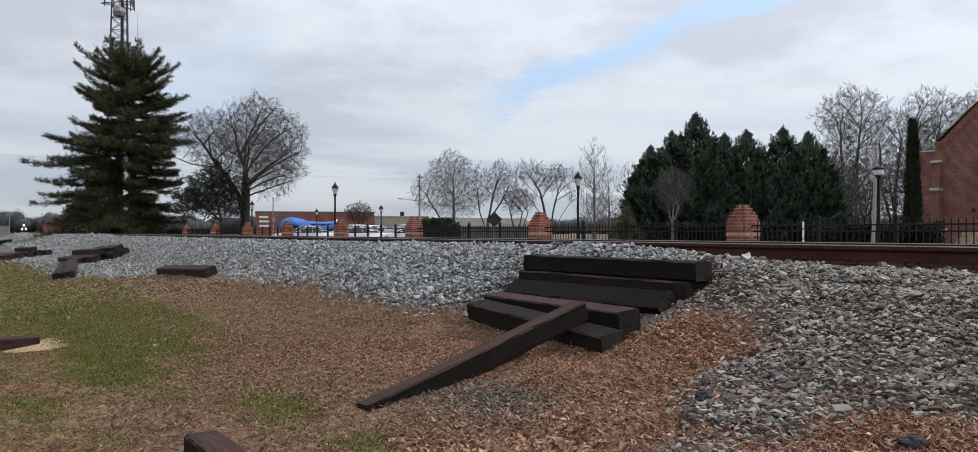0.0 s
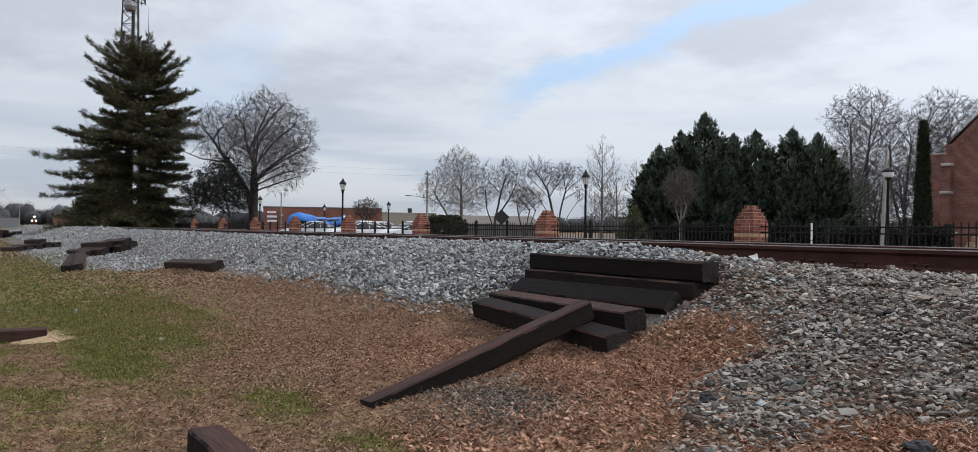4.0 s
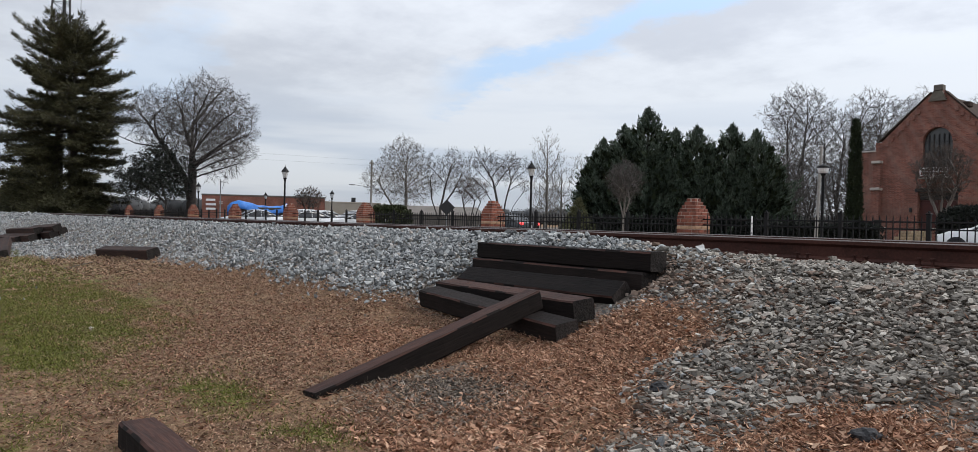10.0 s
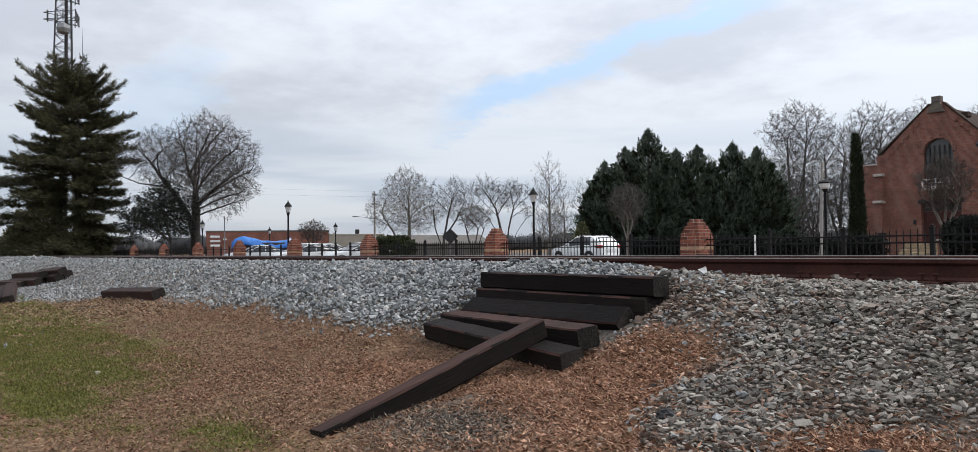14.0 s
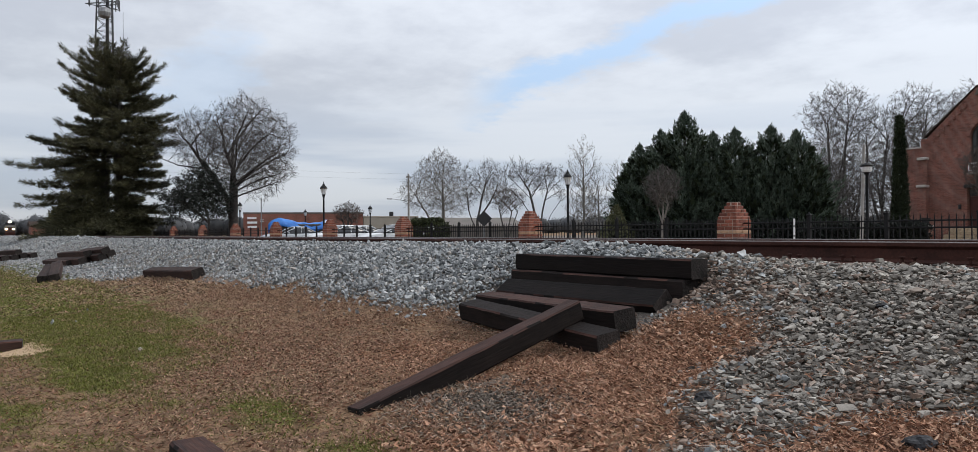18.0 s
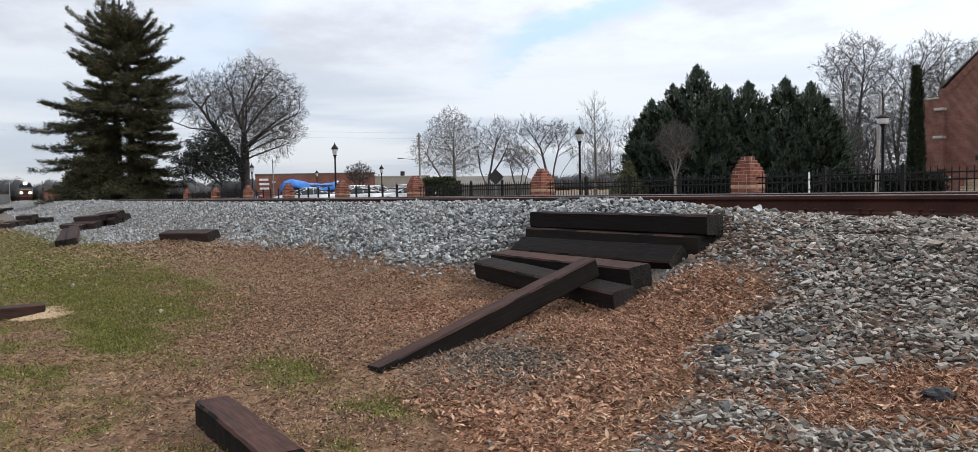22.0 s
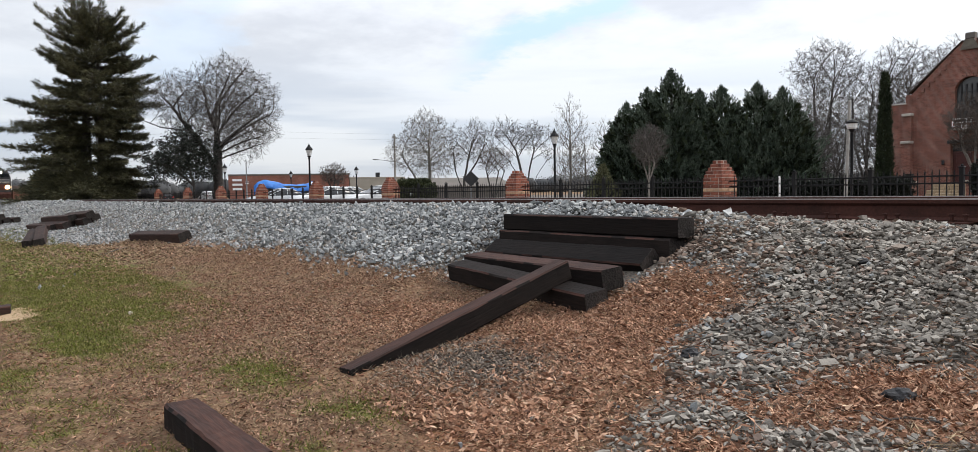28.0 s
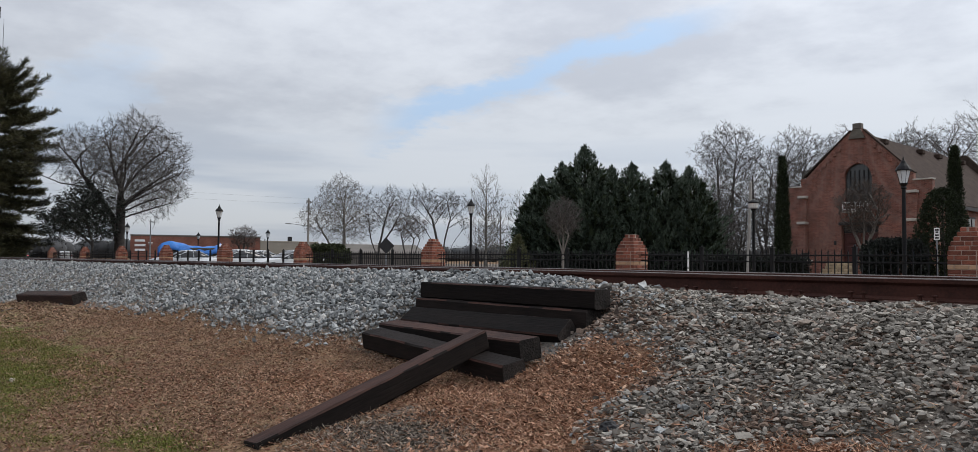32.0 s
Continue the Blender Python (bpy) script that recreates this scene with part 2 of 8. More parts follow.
M_OAKBARK = surf("dark_oak_bark", (0.024, 0.020, 0.019), (0.07, 0.059, 0.052), 5, 0.92, 0.7, 40)
M_PALEBARK = surf("pale_bark", (0.115, 0.103, 0.092), (0.245, 0.224, 0.20), 4, 0.9, 0.5, 40)
M_TWIG = surf("winter_twigs", (0.052, 0.047, 0.044), (0.115, 0.103, 0.094), 2, 0.9, 0.0, 20)
M_PALETWIG = surf("pale_winter_twigs", (0.10, 0.091, 0.082), (0.20, 0.183, 0.163), 2, 0.9, 0.0, 20)
M_REDTWIG = surf("reddish_winter_twigs", (0.05, 0.039, 0.033), (0.105, 0.083, 0.07), 2, 0.9, 0.0, 20)
M_PINE = surf("dark_pine_needles", (0.029, 0.031, 0.017), (0.108, 0.103, 0.052), 0.6, 0.75, 0, 8, island=0.5, spec=0.25)
M_LEYLAND = surf("blue_green_conifer_foliage", (0.021, 0.035, 0.024), (0.118, 0.148, 0.108), 0.8, 0.75, 0, 8, island=0.6, spec=0.25)
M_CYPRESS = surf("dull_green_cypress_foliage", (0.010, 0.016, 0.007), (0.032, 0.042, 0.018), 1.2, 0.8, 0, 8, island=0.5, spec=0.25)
M_HOLLY = surf("blackish_evergreen_leaves", (0.004, 0.006, 0.004), (0.013, 0.017, 0.011), 1, 0.7, 0, 8, island=0.5)
M_HEDGE = surf("clipped_hedge_leaves", (0.018, 0.0255, 0.0105), (0.0675, 0.075, 0.03), 1, 0.7, 0, 8, island=0.5, spec=0.25)
M_OLIVE = surf("olive_shrub_leaves", (0.06, 0.064, 0.03), (0.16, 0.155, 0.08), 1, 0.7, 0, 8, island=0.5, spec=0.25)
M_ASPHALT = surf("worn_asphalt", (0.045, 0.046, 0.048), (0.085, 0.085, 0.086), 0.8, 0.9, 0.3, 120)
M_CONC = surf("concrete", (0.26, 0.25, 0.235), (0.42, 0.41, 0.39), 1.5, 0.9, 0.3, 60)
M_STONE = surf("limestone_caps", (0.33, 0.30, 0.26), (0.5, 0.46, 0.41), 3, 0.9, 0.3, 60)
M_COPPER = surf("weathered_copper_and_stone", (0.085, 0.07, 0.055), (0.15, 0.135, 0.11), 3, 0.8, 0.2, 40)
M_TAN = surf("tan_step_stone", (0.26, 0.20, 0.13), (0.46, 0.36, 0.24), 3, 0.9, 0.3, 40, vary=0.2)
M_CHURCH = brick_wall("church_brick", (0.122, 0.041, 0.029), (0.26, 0.095, 0.064), (0.26, 0.18, 0.147))
M_STORE = brick_wall("store_brick", (0.19, 0.065, 0.045), (0.25, 0.09, 0.06), (0.2, 0.13, 0.1))
M_ROOF = surf("brown_grey_roof_shingle", (0.031, 0.022, 0.018), (0.064, 0.046, 0.038), 2, 0.92, 0.4, 14, spec=0.12)
M_BEIGE = surf("beige_render", (0.2664, 0.2356, 0.1886), (0.3478, 0.3116, 0.2624), 0.8, 0.9, 0.1, 20)
M_GREYROOF = surf("grey_brown_metal_roof", (0.085, 0.074, 0.064), (0.14, 0.125, 0.11), 0.5, 0.8, 0.1, 10)
M_WHITE = surf("white_paint", (0.66, 0.66, 0.65), (0.82, 0.82, 0.81), 3, 0.5, 0.05, 40)
M_DARK = surf("dark_plain", (0.012, 0.012, 0.013), (0.03, 0.03, 0.032), 3, 0.6, 0.1, 30)
M_DOOR = surf("dark_red_door_paint", (0.045, 0.012, 0.01), (0.075, 0.02, 0.016), 3, 0.5, 0.1, 30)
M_GLASS = glassy("dark_window_glass", (0.05, 0.05, 0.048), 0.2)
M_LAMPGLASS = surf("frosted_lamp_glass", (0.55, 0.57, 0.58), (0.74, 0.76, 0.77), 4, 0.3, 0, 30)
M_TYRE = surf("tyre_rubber", (0.012, 0.012, 0.012), (0.025, 0.025, 0.025), 8, 0.85, 0.2, 60)
M_ALLOY = surf("alloy_rim", (0.3, 0.3, 0.31), (0.5, 0.5, 0.51), 8, 0.35, 0, 40, 0.8)
M_CARWHITE = glassy("white_car_paint", (0.78, 0.79, 0.79), 0.22)
M_CARPALE = glassy("dull_white_car_paint", (0.50, 0.51, 0.515), 0.28)
M_CARBLACK = glassy("black_car_paint", (0.012, 0.013, 0.016), 0.15)
M_CARGREY = glassy("silver_car_paint", (0.42, 0.44, 0.46), 0.25)
M_CARGLASS = glassy("tinted_car_glass", (0.010, 0.012, 0.014), 0.04)
M_RED = glassy("red_lamp_lens", (0.45, 0.02, 0.02), 0.15)
M_REDGLOW = glow("lit_brake_lamp", (0.95, 0.06, 0.06), 1.2)
M_CHROME = glassy("chrome", (0.6, 0.6, 0.6), 0.15)
M_TARP = surf("blue_tarpaulin", (0.015, 0.09, 0.34), (0.045, 0.22, 0.62), 1.2, 0.45, 0.5, 9)
M_BLUEBOX = surf("light_blue_painted_steel", (0.11, 0.36, 0.62), (0.17, 0.45, 0.70), 1.5, 0.45, 0.05, 30)
M_BLUEPANEL = surf("teal_label_panel", (0.13, 0.36, 0.42), (0.18, 0.42, 0.48), 2, 0.5, 0.05, 30)
M_LOCO = surf("black_locomotive_paint", (0.012, 0.012, 0.013), (0.03, 0.028, 0.027), 1, 0.5, 0.1, 20)
M_HEADLAMP = glow("headlamp_beam", (1.0, 0.80, 0.62), 16.0)
M_DITCH = glow("ditch_lamp_beam", (1.0, 0.66, 0.34), 9.0)
M_GALV = surf("galvanised_steel", (0.16, 0.165, 0.17), (0.27, 0.275, 0.28), 3, 0.5, 0.1, 40, 0.6)
M_POLE = surf("weathered_grey_pole", (0.2, 0.185, 0.165), (0.33, 0.31, 0.285), 4, 0.9, 0.4, 50)
M_SAND = surf("bare_sand", (0.30, 0.20, 0.115), (0.42, 0.30, 0.185), 5, 0.95, 0.4, 60)
M_ROCK = surf("dark_slag_rock", (0.010, 0.010, 0.011), (0.05, 0.05, 0.053), 14, 0.75, 0.9, 60, spec=0.25)


# ---- building tools ----
def part(name, bm, material, parent=None, label=""):
    """Links a bmesh as one mesh object, under a thing or a part."""
    me = bpy.data.meshes.new(name)
    bm.to_mesh(me)
    bm.free()
    me.materials.append(material)
    ob = new(name, me)
    ob.parent = parent
    if label:
        ob["label"] = label
    return ob


def thing(name, m, label, category, group="", kind=""):
    ob = new(name)
    ob.matrix_basis = m
    return tagged(ob, label, category, group, kind)


def raw(name, verts, faces, material, parent=None, smooth=False):
    me = bpy.data.meshes.new(name)
    me.from_pydata(verts, [], faces)
    me.materials.append(material)
    if smooth:
        me.shade_smooth()
    ob = new(name, me)
    ob.parent = parent
    return ob


def arrays(name, verts, faces, material, parent=None, flat=False):
    """A mesh from numpy arrays, all faces with the same number of corners."""
    me = bpy.data.meshes.new(name)
    verts, faces = np.asarray(verts, np.float32), np.asarray(faces, np.int32)
    n, k = faces.shape
    me.vertices.add(len(verts))
    me.vertices.foreach_set("co", verts.ravel())
    me.loops.add(n * k)
    me.loops.foreach_set("vertex_index", faces.ravel())
    me.polygons.add(n)
    me.polygons.foreach_set("loop_start", np.arange(n, dtype=np.int32) * k)
    me.update(calc_edges=True)
    me.validate()
    if flat:
        me.shade_flat()
    me.materials.append(material)
    ob = new(name, me)
    ob.parent = parent
    return ob


def box(size, centre=(0, 0, 0), bevel=0.0, turn=None, bm=None):
    """A bevelled block added to bm (or to a new one)."""
    bm = bm or bmesh.new()
    m = Matrix.Translation(centre) @ (turn or Matrix.Identity(4)) @ Matrix.Diagonal((*size, 1))
    vs = bmesh.ops.create_cube(bm, size=1, matrix=m)["verts"]
    if bevel:
        es = list({e for v in vs for e in v.link_edges})
        bmesh.ops.bevel(bm, geom=es, offset=bevel, segments=1, affect="EDGES")
    return bm


def rod(r0, r1, p, q, sides=10, bm=None, caps=True):
    """A tapered rod from p to q added to bm."""
    bm = bm or bmesh.new()
    p, q = Vector(p), Vector(q)
    d = q - p
    m = Matrix.Translation((p + q) / 2) @ d.to_track_quat("Z", "Y").to_matrix().to_4x4()
    bmesh.ops.create_cone(bm, cap_ends=caps, segments=sides, radius1=r0, radius2=r1, depth=d.length, matrix=m)
    return bm


def turned(profile, sides=12, bm=None, at=(0, 0, 0)):
    """A solid of revolution about z from (radius, height) pairs."""
    bm = bm or bmesh.new()
    rings = []
    for r, z in profile:
        rings.append([bm.verts.new((at[0] + r * math.cos(2 * math.pi * k / sides), at[1] + r * math.sin(2 * math.pi * k / sides), at[2] + z)) for k in range(sides)])
    for a, b in zip(rings, rings[1:]):
        for k in range(sides):
            bm.faces.new((a[k], a[(k + 1) % sides], b[(k + 1) % sides], b[k]))
    bm.faces.new(rings[0][::-1])
    bm.faces.new(rings[-1])
    return bm


def prism(outline, depth, bm=None, m=None):
    """An outline in x and z, given depth along +y."""
    bm = bm or bmesh.new()
    m = m or Matrix.Identity(4)
    a = [bm.verts.new(m @ Vector((x, 0, z))) for x, z in outline]
    b = [bm.verts.new(m @ Vector((x, depth, z))) for x, z in outline]
    n = len(a)
    bm.faces.new(a)
    bm.faces.new(b[::-1])
    for k in range(n):
        bm.faces.new((a[k], b[k], b[(k + 1) % n], a[(k + 1) % n]))
    bmesh.ops.recalc_face_normals(bm, faces=bm.faces)
    return bm


def turns(rng, n):
    """Random turns as n 3 x 3 matrices."""
    q = rng.normal(size=(n, 4))
    q /= np.linalg.norm(q, axis=1)[:, None]
    w, x, y, z = q.T
    return np.stack([1 - 2 * (y * y + z * z), 2 * (x * y - z * w), 2 * (x * z + y * w),
                     2 * (x * y + z * w), 1 - 2 * (x * x + z * z), 2 * (y * z - x * w),
                     2 * (x * z - y * w), 2 * (y * z + x * w), 1 - 2 * (x * x + y * y)], -1).reshape(n, 3, 3)


def blades(pos, way, length, width, rng):
    """Diamond-shaped leaves: base, two shoulders and a tip, slightly folded. Returns vertices and faces."""
    n = len(pos)
    side = np.cross(way, rng.normal(size=(n, 3)))
    side /= np.linalg.norm(side, axis=1)[:, None] + 1e-9
    up = np.cross(side, way)
    L, W = np.asarray(length)[:, None], np.asarray(width)[:, None]
    mid = pos + way * L * 0.45 + up * W * 0.2
    v = np.stack([pos, mid + side * W / 2, pos + way * L, mid - side * W / 2], 1).reshape(-1, 3)
    f = np.arange(n * 4).reshape(n, 4)
    return v, f


def unit(v):
    return v / (np.linalg.norm(v, axis=-1, keepdims=True) + 1e-9)


def chain(points, radii, sides):
    """One continuous tube through points, capped. Returns vertices and faces."""
    p, r = np.asarray(points, float), np.asarray(radii, float)
    d = np.gradient(p, axis=0)
    d /= np.linalg.norm(d, axis=1)[:, None] + 1e-12
    ref = np.array([1.0, 0, 0]) if abs(d[0, 0]) < 0.8 else np.array([0, 0, 1.0])
    u = np.cross(d, ref)
    u /= np.linalg.norm(u, axis=1)[:, None]
    w = np.cross(d, u)
    a = np.arange(sides) * 2 * np.pi / sides
    v = (p[:, None] + r[:, None, None] * (np.cos(a)[None, :, None] * u[:, None] + np.sin(a)[None, :, None] * w[:, None])).reshape(-1, 3)
    n = len(p)
    f = [(k * sides + j, k * sides + (j + 1) % sides, (k + 1) * sides + (j + 1) % sides, (k + 1) * sides + j) for k in range(n - 1) for j in range(sides)]
    return [tuple(q) for q in v], f + [tuple(range(sides))[::-1], tuple((n - 1) * sides + j for j in range(sides))]


def tubes(a, b, r0, r1, sides=4):
    """Tapered tubes between rows of points a and b."""
    a, b = np.asarray(a, float), np.asarray(b, float)
    d = unit(b - a)
    ref = np.where(np.abs(d[:, 2:]) > 0.9, [[1.0, 0, 0]], [[0, 0, 1.0]])
    u = unit(np.cross(d, ref))
    w = np.cross(d, u)
    ang = 2 * np.pi * np.arange(sides) / sides
    ring = u[:, None] * np.cos(ang)[None, :, None] + w[:, None] * np.sin(ang)[None, :, None]
    lo = a[:, None] + ring * np.asarray(r0)[:, None, None]
    hi = b[:, None] + ring * np.asarray(r1)[:, None, None]
    v = np.concatenate([lo, hi], 1).reshape(-1, 3)
    base = np.arange(len(a))[:, None, None] * 2 * sides
    k = np.arange(sides)
    f = np.stack([k, (k + 1) % sides, (k + 1) % sides + sides, k + sides], -1)[None] + base
    return v, f.reshape(-1, 4)

# ---- the lie of the land: track along x, the bank falls towards the viewer ----
ROAD_Z, CREST = 0.62, 1.27


def bend(x):
    """How far the line swings aside in the distance."""
    s = (-np.asarray(x, float) - 150.0) / 22.0
    return 0.045 * 22.0 * np.logaddexp(0, s)


PROFILE_U = [-900, -30, -3, 0, 1, 1.9, 3.0, 3.7, 4.9, 5.4, 9.5, 11.8, 13, 900]
PROFILE_Z = [-0.1, -0.1, 0.20, 0.28, 0.37, 0.48, 0.60, 0.74, 1.19, CREST, CREST, 0.68, ROAD_Z, ROAD_Z]


def land(x, y):
    x, y = np.asarray(x, float), np.asarray(y, float)
    u = y - bend(x)
    z = np.interp(u, PROFILE_U, PROFILE_Z)
    near = np.exp(-np.maximum(0, np.abs(x) - 20) / 20.0)
    bumps = 0.018 * np.sin(1.7 * x + 0.6 * y) * np.sin(1.3 * y - 0.4 * x) + 0.012 * np.sin(3.9 * x - 2.1 * y) * np.sin(4.7 * y)
    # the hollow under the heap of ties
    z = z - 0.19 * np.exp(-np.abs((x + 5.45) / 1.4) ** 8 - np.abs((u - 4.55) / 0.55) ** 8)
    z = z - 0.075 * np.exp(-np.abs((x + 5.0) / 1.25) ** 4 - np.abs((u - 3.8) / 0.35) ** 4)
    # stones lie unevenly against the foot of the near rail
    z = z + (0.026 + 0.030 * np.sin(2.9 * x + 1) * np.sin(4.7 * x) + 0.02 * np.sin(11 * x)) * np.clip((x + 5.0) / 1.4, 0, 1) * np.exp(-np.abs((u - 6.15) / 0.3) ** 4)
    # and leave its foot and the ends of the sleepers bare beyond the heap
    z = z - 0.115 * np.clip((x + 4.75) / 0.7, 0, 1) * np.exp(-np.abs((u - 6.3) / 0.27) ** 4)
    # further off the stones are heaped against the rail
    z = z + 0.085 * np.clip((-6.2 - x) / 2.5, 0, 1) * np.exp(-np.abs((u - 6.15) / 0.38) ** 4)
    return z + bumps * near * (u < 5.2) * (u > -4)


def spot(x, u, cx, cu, rx, ru):
    return np.exp(-((x - cx) / rx) ** 2 - ((u - cu) / ru) ** 2)


def toe(x):
    """Where the stones of the bank end and the grass begins."""
    x = np.asarray(x, float)
    return np.interp(x, [-200, -55, -33, -24, -21, -19.2, -18, -15.5, -12.8, -10.5, -8.9, -7, -5.8, -3.5], [1.2, 0.9, 1.3, 1.7, 2.0, 2.7, 3.55, 3.8, 3.86, 3.98, 3.9, 4.0, 4.1, 4.4]) + 0.12 * np.sin(1.9 * x) * np.sin(0.83 * x + 1)


def stones(x, y):
    """Cover of ballast, 0 to 1."""
    u = y - bend(x)
    left = 1 / (1 + np.exp(-(u - toe(x)) / 0.12))
    edge = np.interp(u, [0, 1.6, 2.2, 2.77, 3.2, 3.94, 4.5, 5.0], [-1.4, -1.8, -2.2, -2.64, -2.84, -3.16, -3.26, -3.8])
    right = 1 / (1 + np.exp(-(x - edge - 0.1 * np.sin(5 * u)) / 0.07)) / (1 + np.exp(-(u - 1.75 - 0.15 * np.sin(2.3 * x)) / 0.12))
    leafy = np.exp(-(((x + 1.66) / 0.50) ** 2 + ((u - 3.32) / 0.36) ** 2) ** 1.5)
    heap = np.exp(-np.abs((x + 5.45) / 1.25) ** 8 - np.abs((u - 4.42) / 0.66) ** 8)
    heap = np.maximum(heap, 0.85 * spot(x, u, -1.95, 2.45, 0.35, 0.16) + 0.7 * spot(x, u, -2.1, 2.95, 0.4, 0.12) + 0.45 * spot(x, u, -2.3, 4.0, 0.22, 0.16) + 0.4 * spot(x, u, -1.4, 3.9, 0.3, 0.35))
    return np.clip(np.maximum(left, right * (1 - 0.92 * leafy)) * (1 - heap), 0, 1) * (u < 11)


def soil(x, u):
    """Bare dark earth beside the foot of the leaning tie."""
    return np.clip((1.15 * spot(x, u, -3.85, 2.66, 0.27, 0.2) + 0.7 * spot(x, u, -4.2, 2.95, 0.16, 0.3)) * (0.85 + 0.5 * patchy(x, u, 0.22, 23)), 0, 1)


def straw(x, y):
    """Fresh orange pine straw and leaves under and beside the heap."""
    u = y - bend(x)
    a = np.exp(-((x + 3.55) / 0.9) ** 2 - ((u - 3.5) / 0.9) ** 2)
    b = np.exp(-((x + 1.66) / 0.6) ** 2 - ((u - 3.30) / 0.45) ** 2)
    return np.clip(a + b + spot(x, u, -1.95, 2.45, 0.4, 0.2) + 0.8 * spot(x, u, -2.1, 2.95, 0.4, 0.14) + 0.6 * spot(x, u, -2.9, 2.0, 0.6, 0.35) + 0.5 * spot(x, u, -5.6, 3.1, 1.1, 0.6), 0, 1) * (1 - 0.9 * soil(x, u))


def patchy(x, u, size, seed):
    """Uneven patches about a given size across, -1 to 1."""
    rng = np.random.default_rng(seed)
    v = 0
    for k in range(7):
        a, f = rng.uniform(0, 6.28), rng.uniform(0.6, 1.8) * 3.1 / size
        v = v + np.sin(f * (np.cos(a) * x + np.sin(a) * u) + rng.uniform(0, 6.28) + 0.8 * np.sin(0.6 * f * (np.sin(a) * x - np.cos(a) * u)))
    return v / 3.4


def green(x, y):
    """Cover of live grass: a lush patch and a band along the foot of the bank, a patchy lawn before it."""
    u = y - bend(x)
    lush = 1.25 * spot(x, u, -7.6, 0.98, 1.1, 0.27) + 1.0 * spot(x, u, -9.3, 1.1, 1.9, 0.45) + 0.6 * spot(x, u, -8.4, 1.45, 1.5, 0.4)
    band = np.exp(-np.abs((u - np.interp(x, [-60, -24, -11], [0.3, 0.6, 0.95])) / 0.75) ** 3) * np.interp(x, [-60, -24, -15, -11, -9.5], [0.25, 0.6, 0.95, 0.95, 0.0])
    haze = 0.66 * np.exp(-np.abs((u - 2.1) / 1.05) ** 3) * np.clip((-6.6 - x) / 2.6, 0, 1)
    lawn = np.clip(0.62 + 0.6 * patchy(x, u, 0.55, 3) + 0.3 * patchy(x, u, 0.17, 4), 0, 1) * 0.85 / (1 + np.exp((u - np.interp(x, [-9, -6, -4.6, -4, -3], [0.3, 0.62, 0.8, 0.85, 0.7])) / 0.09)) * np.interp(x, [-3.2, -2.0], [1.0, 0.55])
    tan = spot(x, u, -6.2, 0.70, 0.6, 0.13) + spot(x, u, -5.2, 0.28, 0.4, 0.18) + 0.7 * spot(x, u, -4.75, 0.93, 0.35, 0.12)
    spots = 0.95 * spot(x, u, -4.95, 1.6, 0.55, 0.22) + 0.95 * spot(x, u, -3.76, 1.72, 0.32, 0.16) + 0.9 * spot(x, u, -3.35, 1.33, 0.22, 0.12) + 0.45 * spot(x, u, -5.7, 1.2, 0.4, 0.12)
    fray = 0.78 + 0.45 * patchy(x, u, 0.3, 5) + 0.25 * patchy(x, u, 0.1, 6)
    return np.clip((lush + band + lawn * (1 - tan) + haze + spots) * fray, 0, 1)


def spaced(lo, hi, fine_lo, fine_hi, step, growth):
    mid = list(np.arange(fine_lo, fine_hi, step))
    up, s, v = [], step, fine_hi
    while v < hi:
        up.append(v)
        s *= growth
        v += s
    dn, s, v = [], step, fine_lo
    while v > lo:
        s *= growth
        v -= s
        dn.append(max(v, lo))
    return np.array(dn[::-1] + mid + up + [hi])


gx = spaced(-3000, 3000, -24, 3, 0.17, 1.08)
gy = spaced(-3000, 3000, -1.5, 7.0, 0.12, 1.1)
GX, GY = np.meshgrid(gx, gy)
GZ = land(GX, GY)
nx, ny = len(gx), len(gy)
ii = (np.arange(ny - 1)[:, None] * nx + np.arange(nx - 1)[None]).ravel()


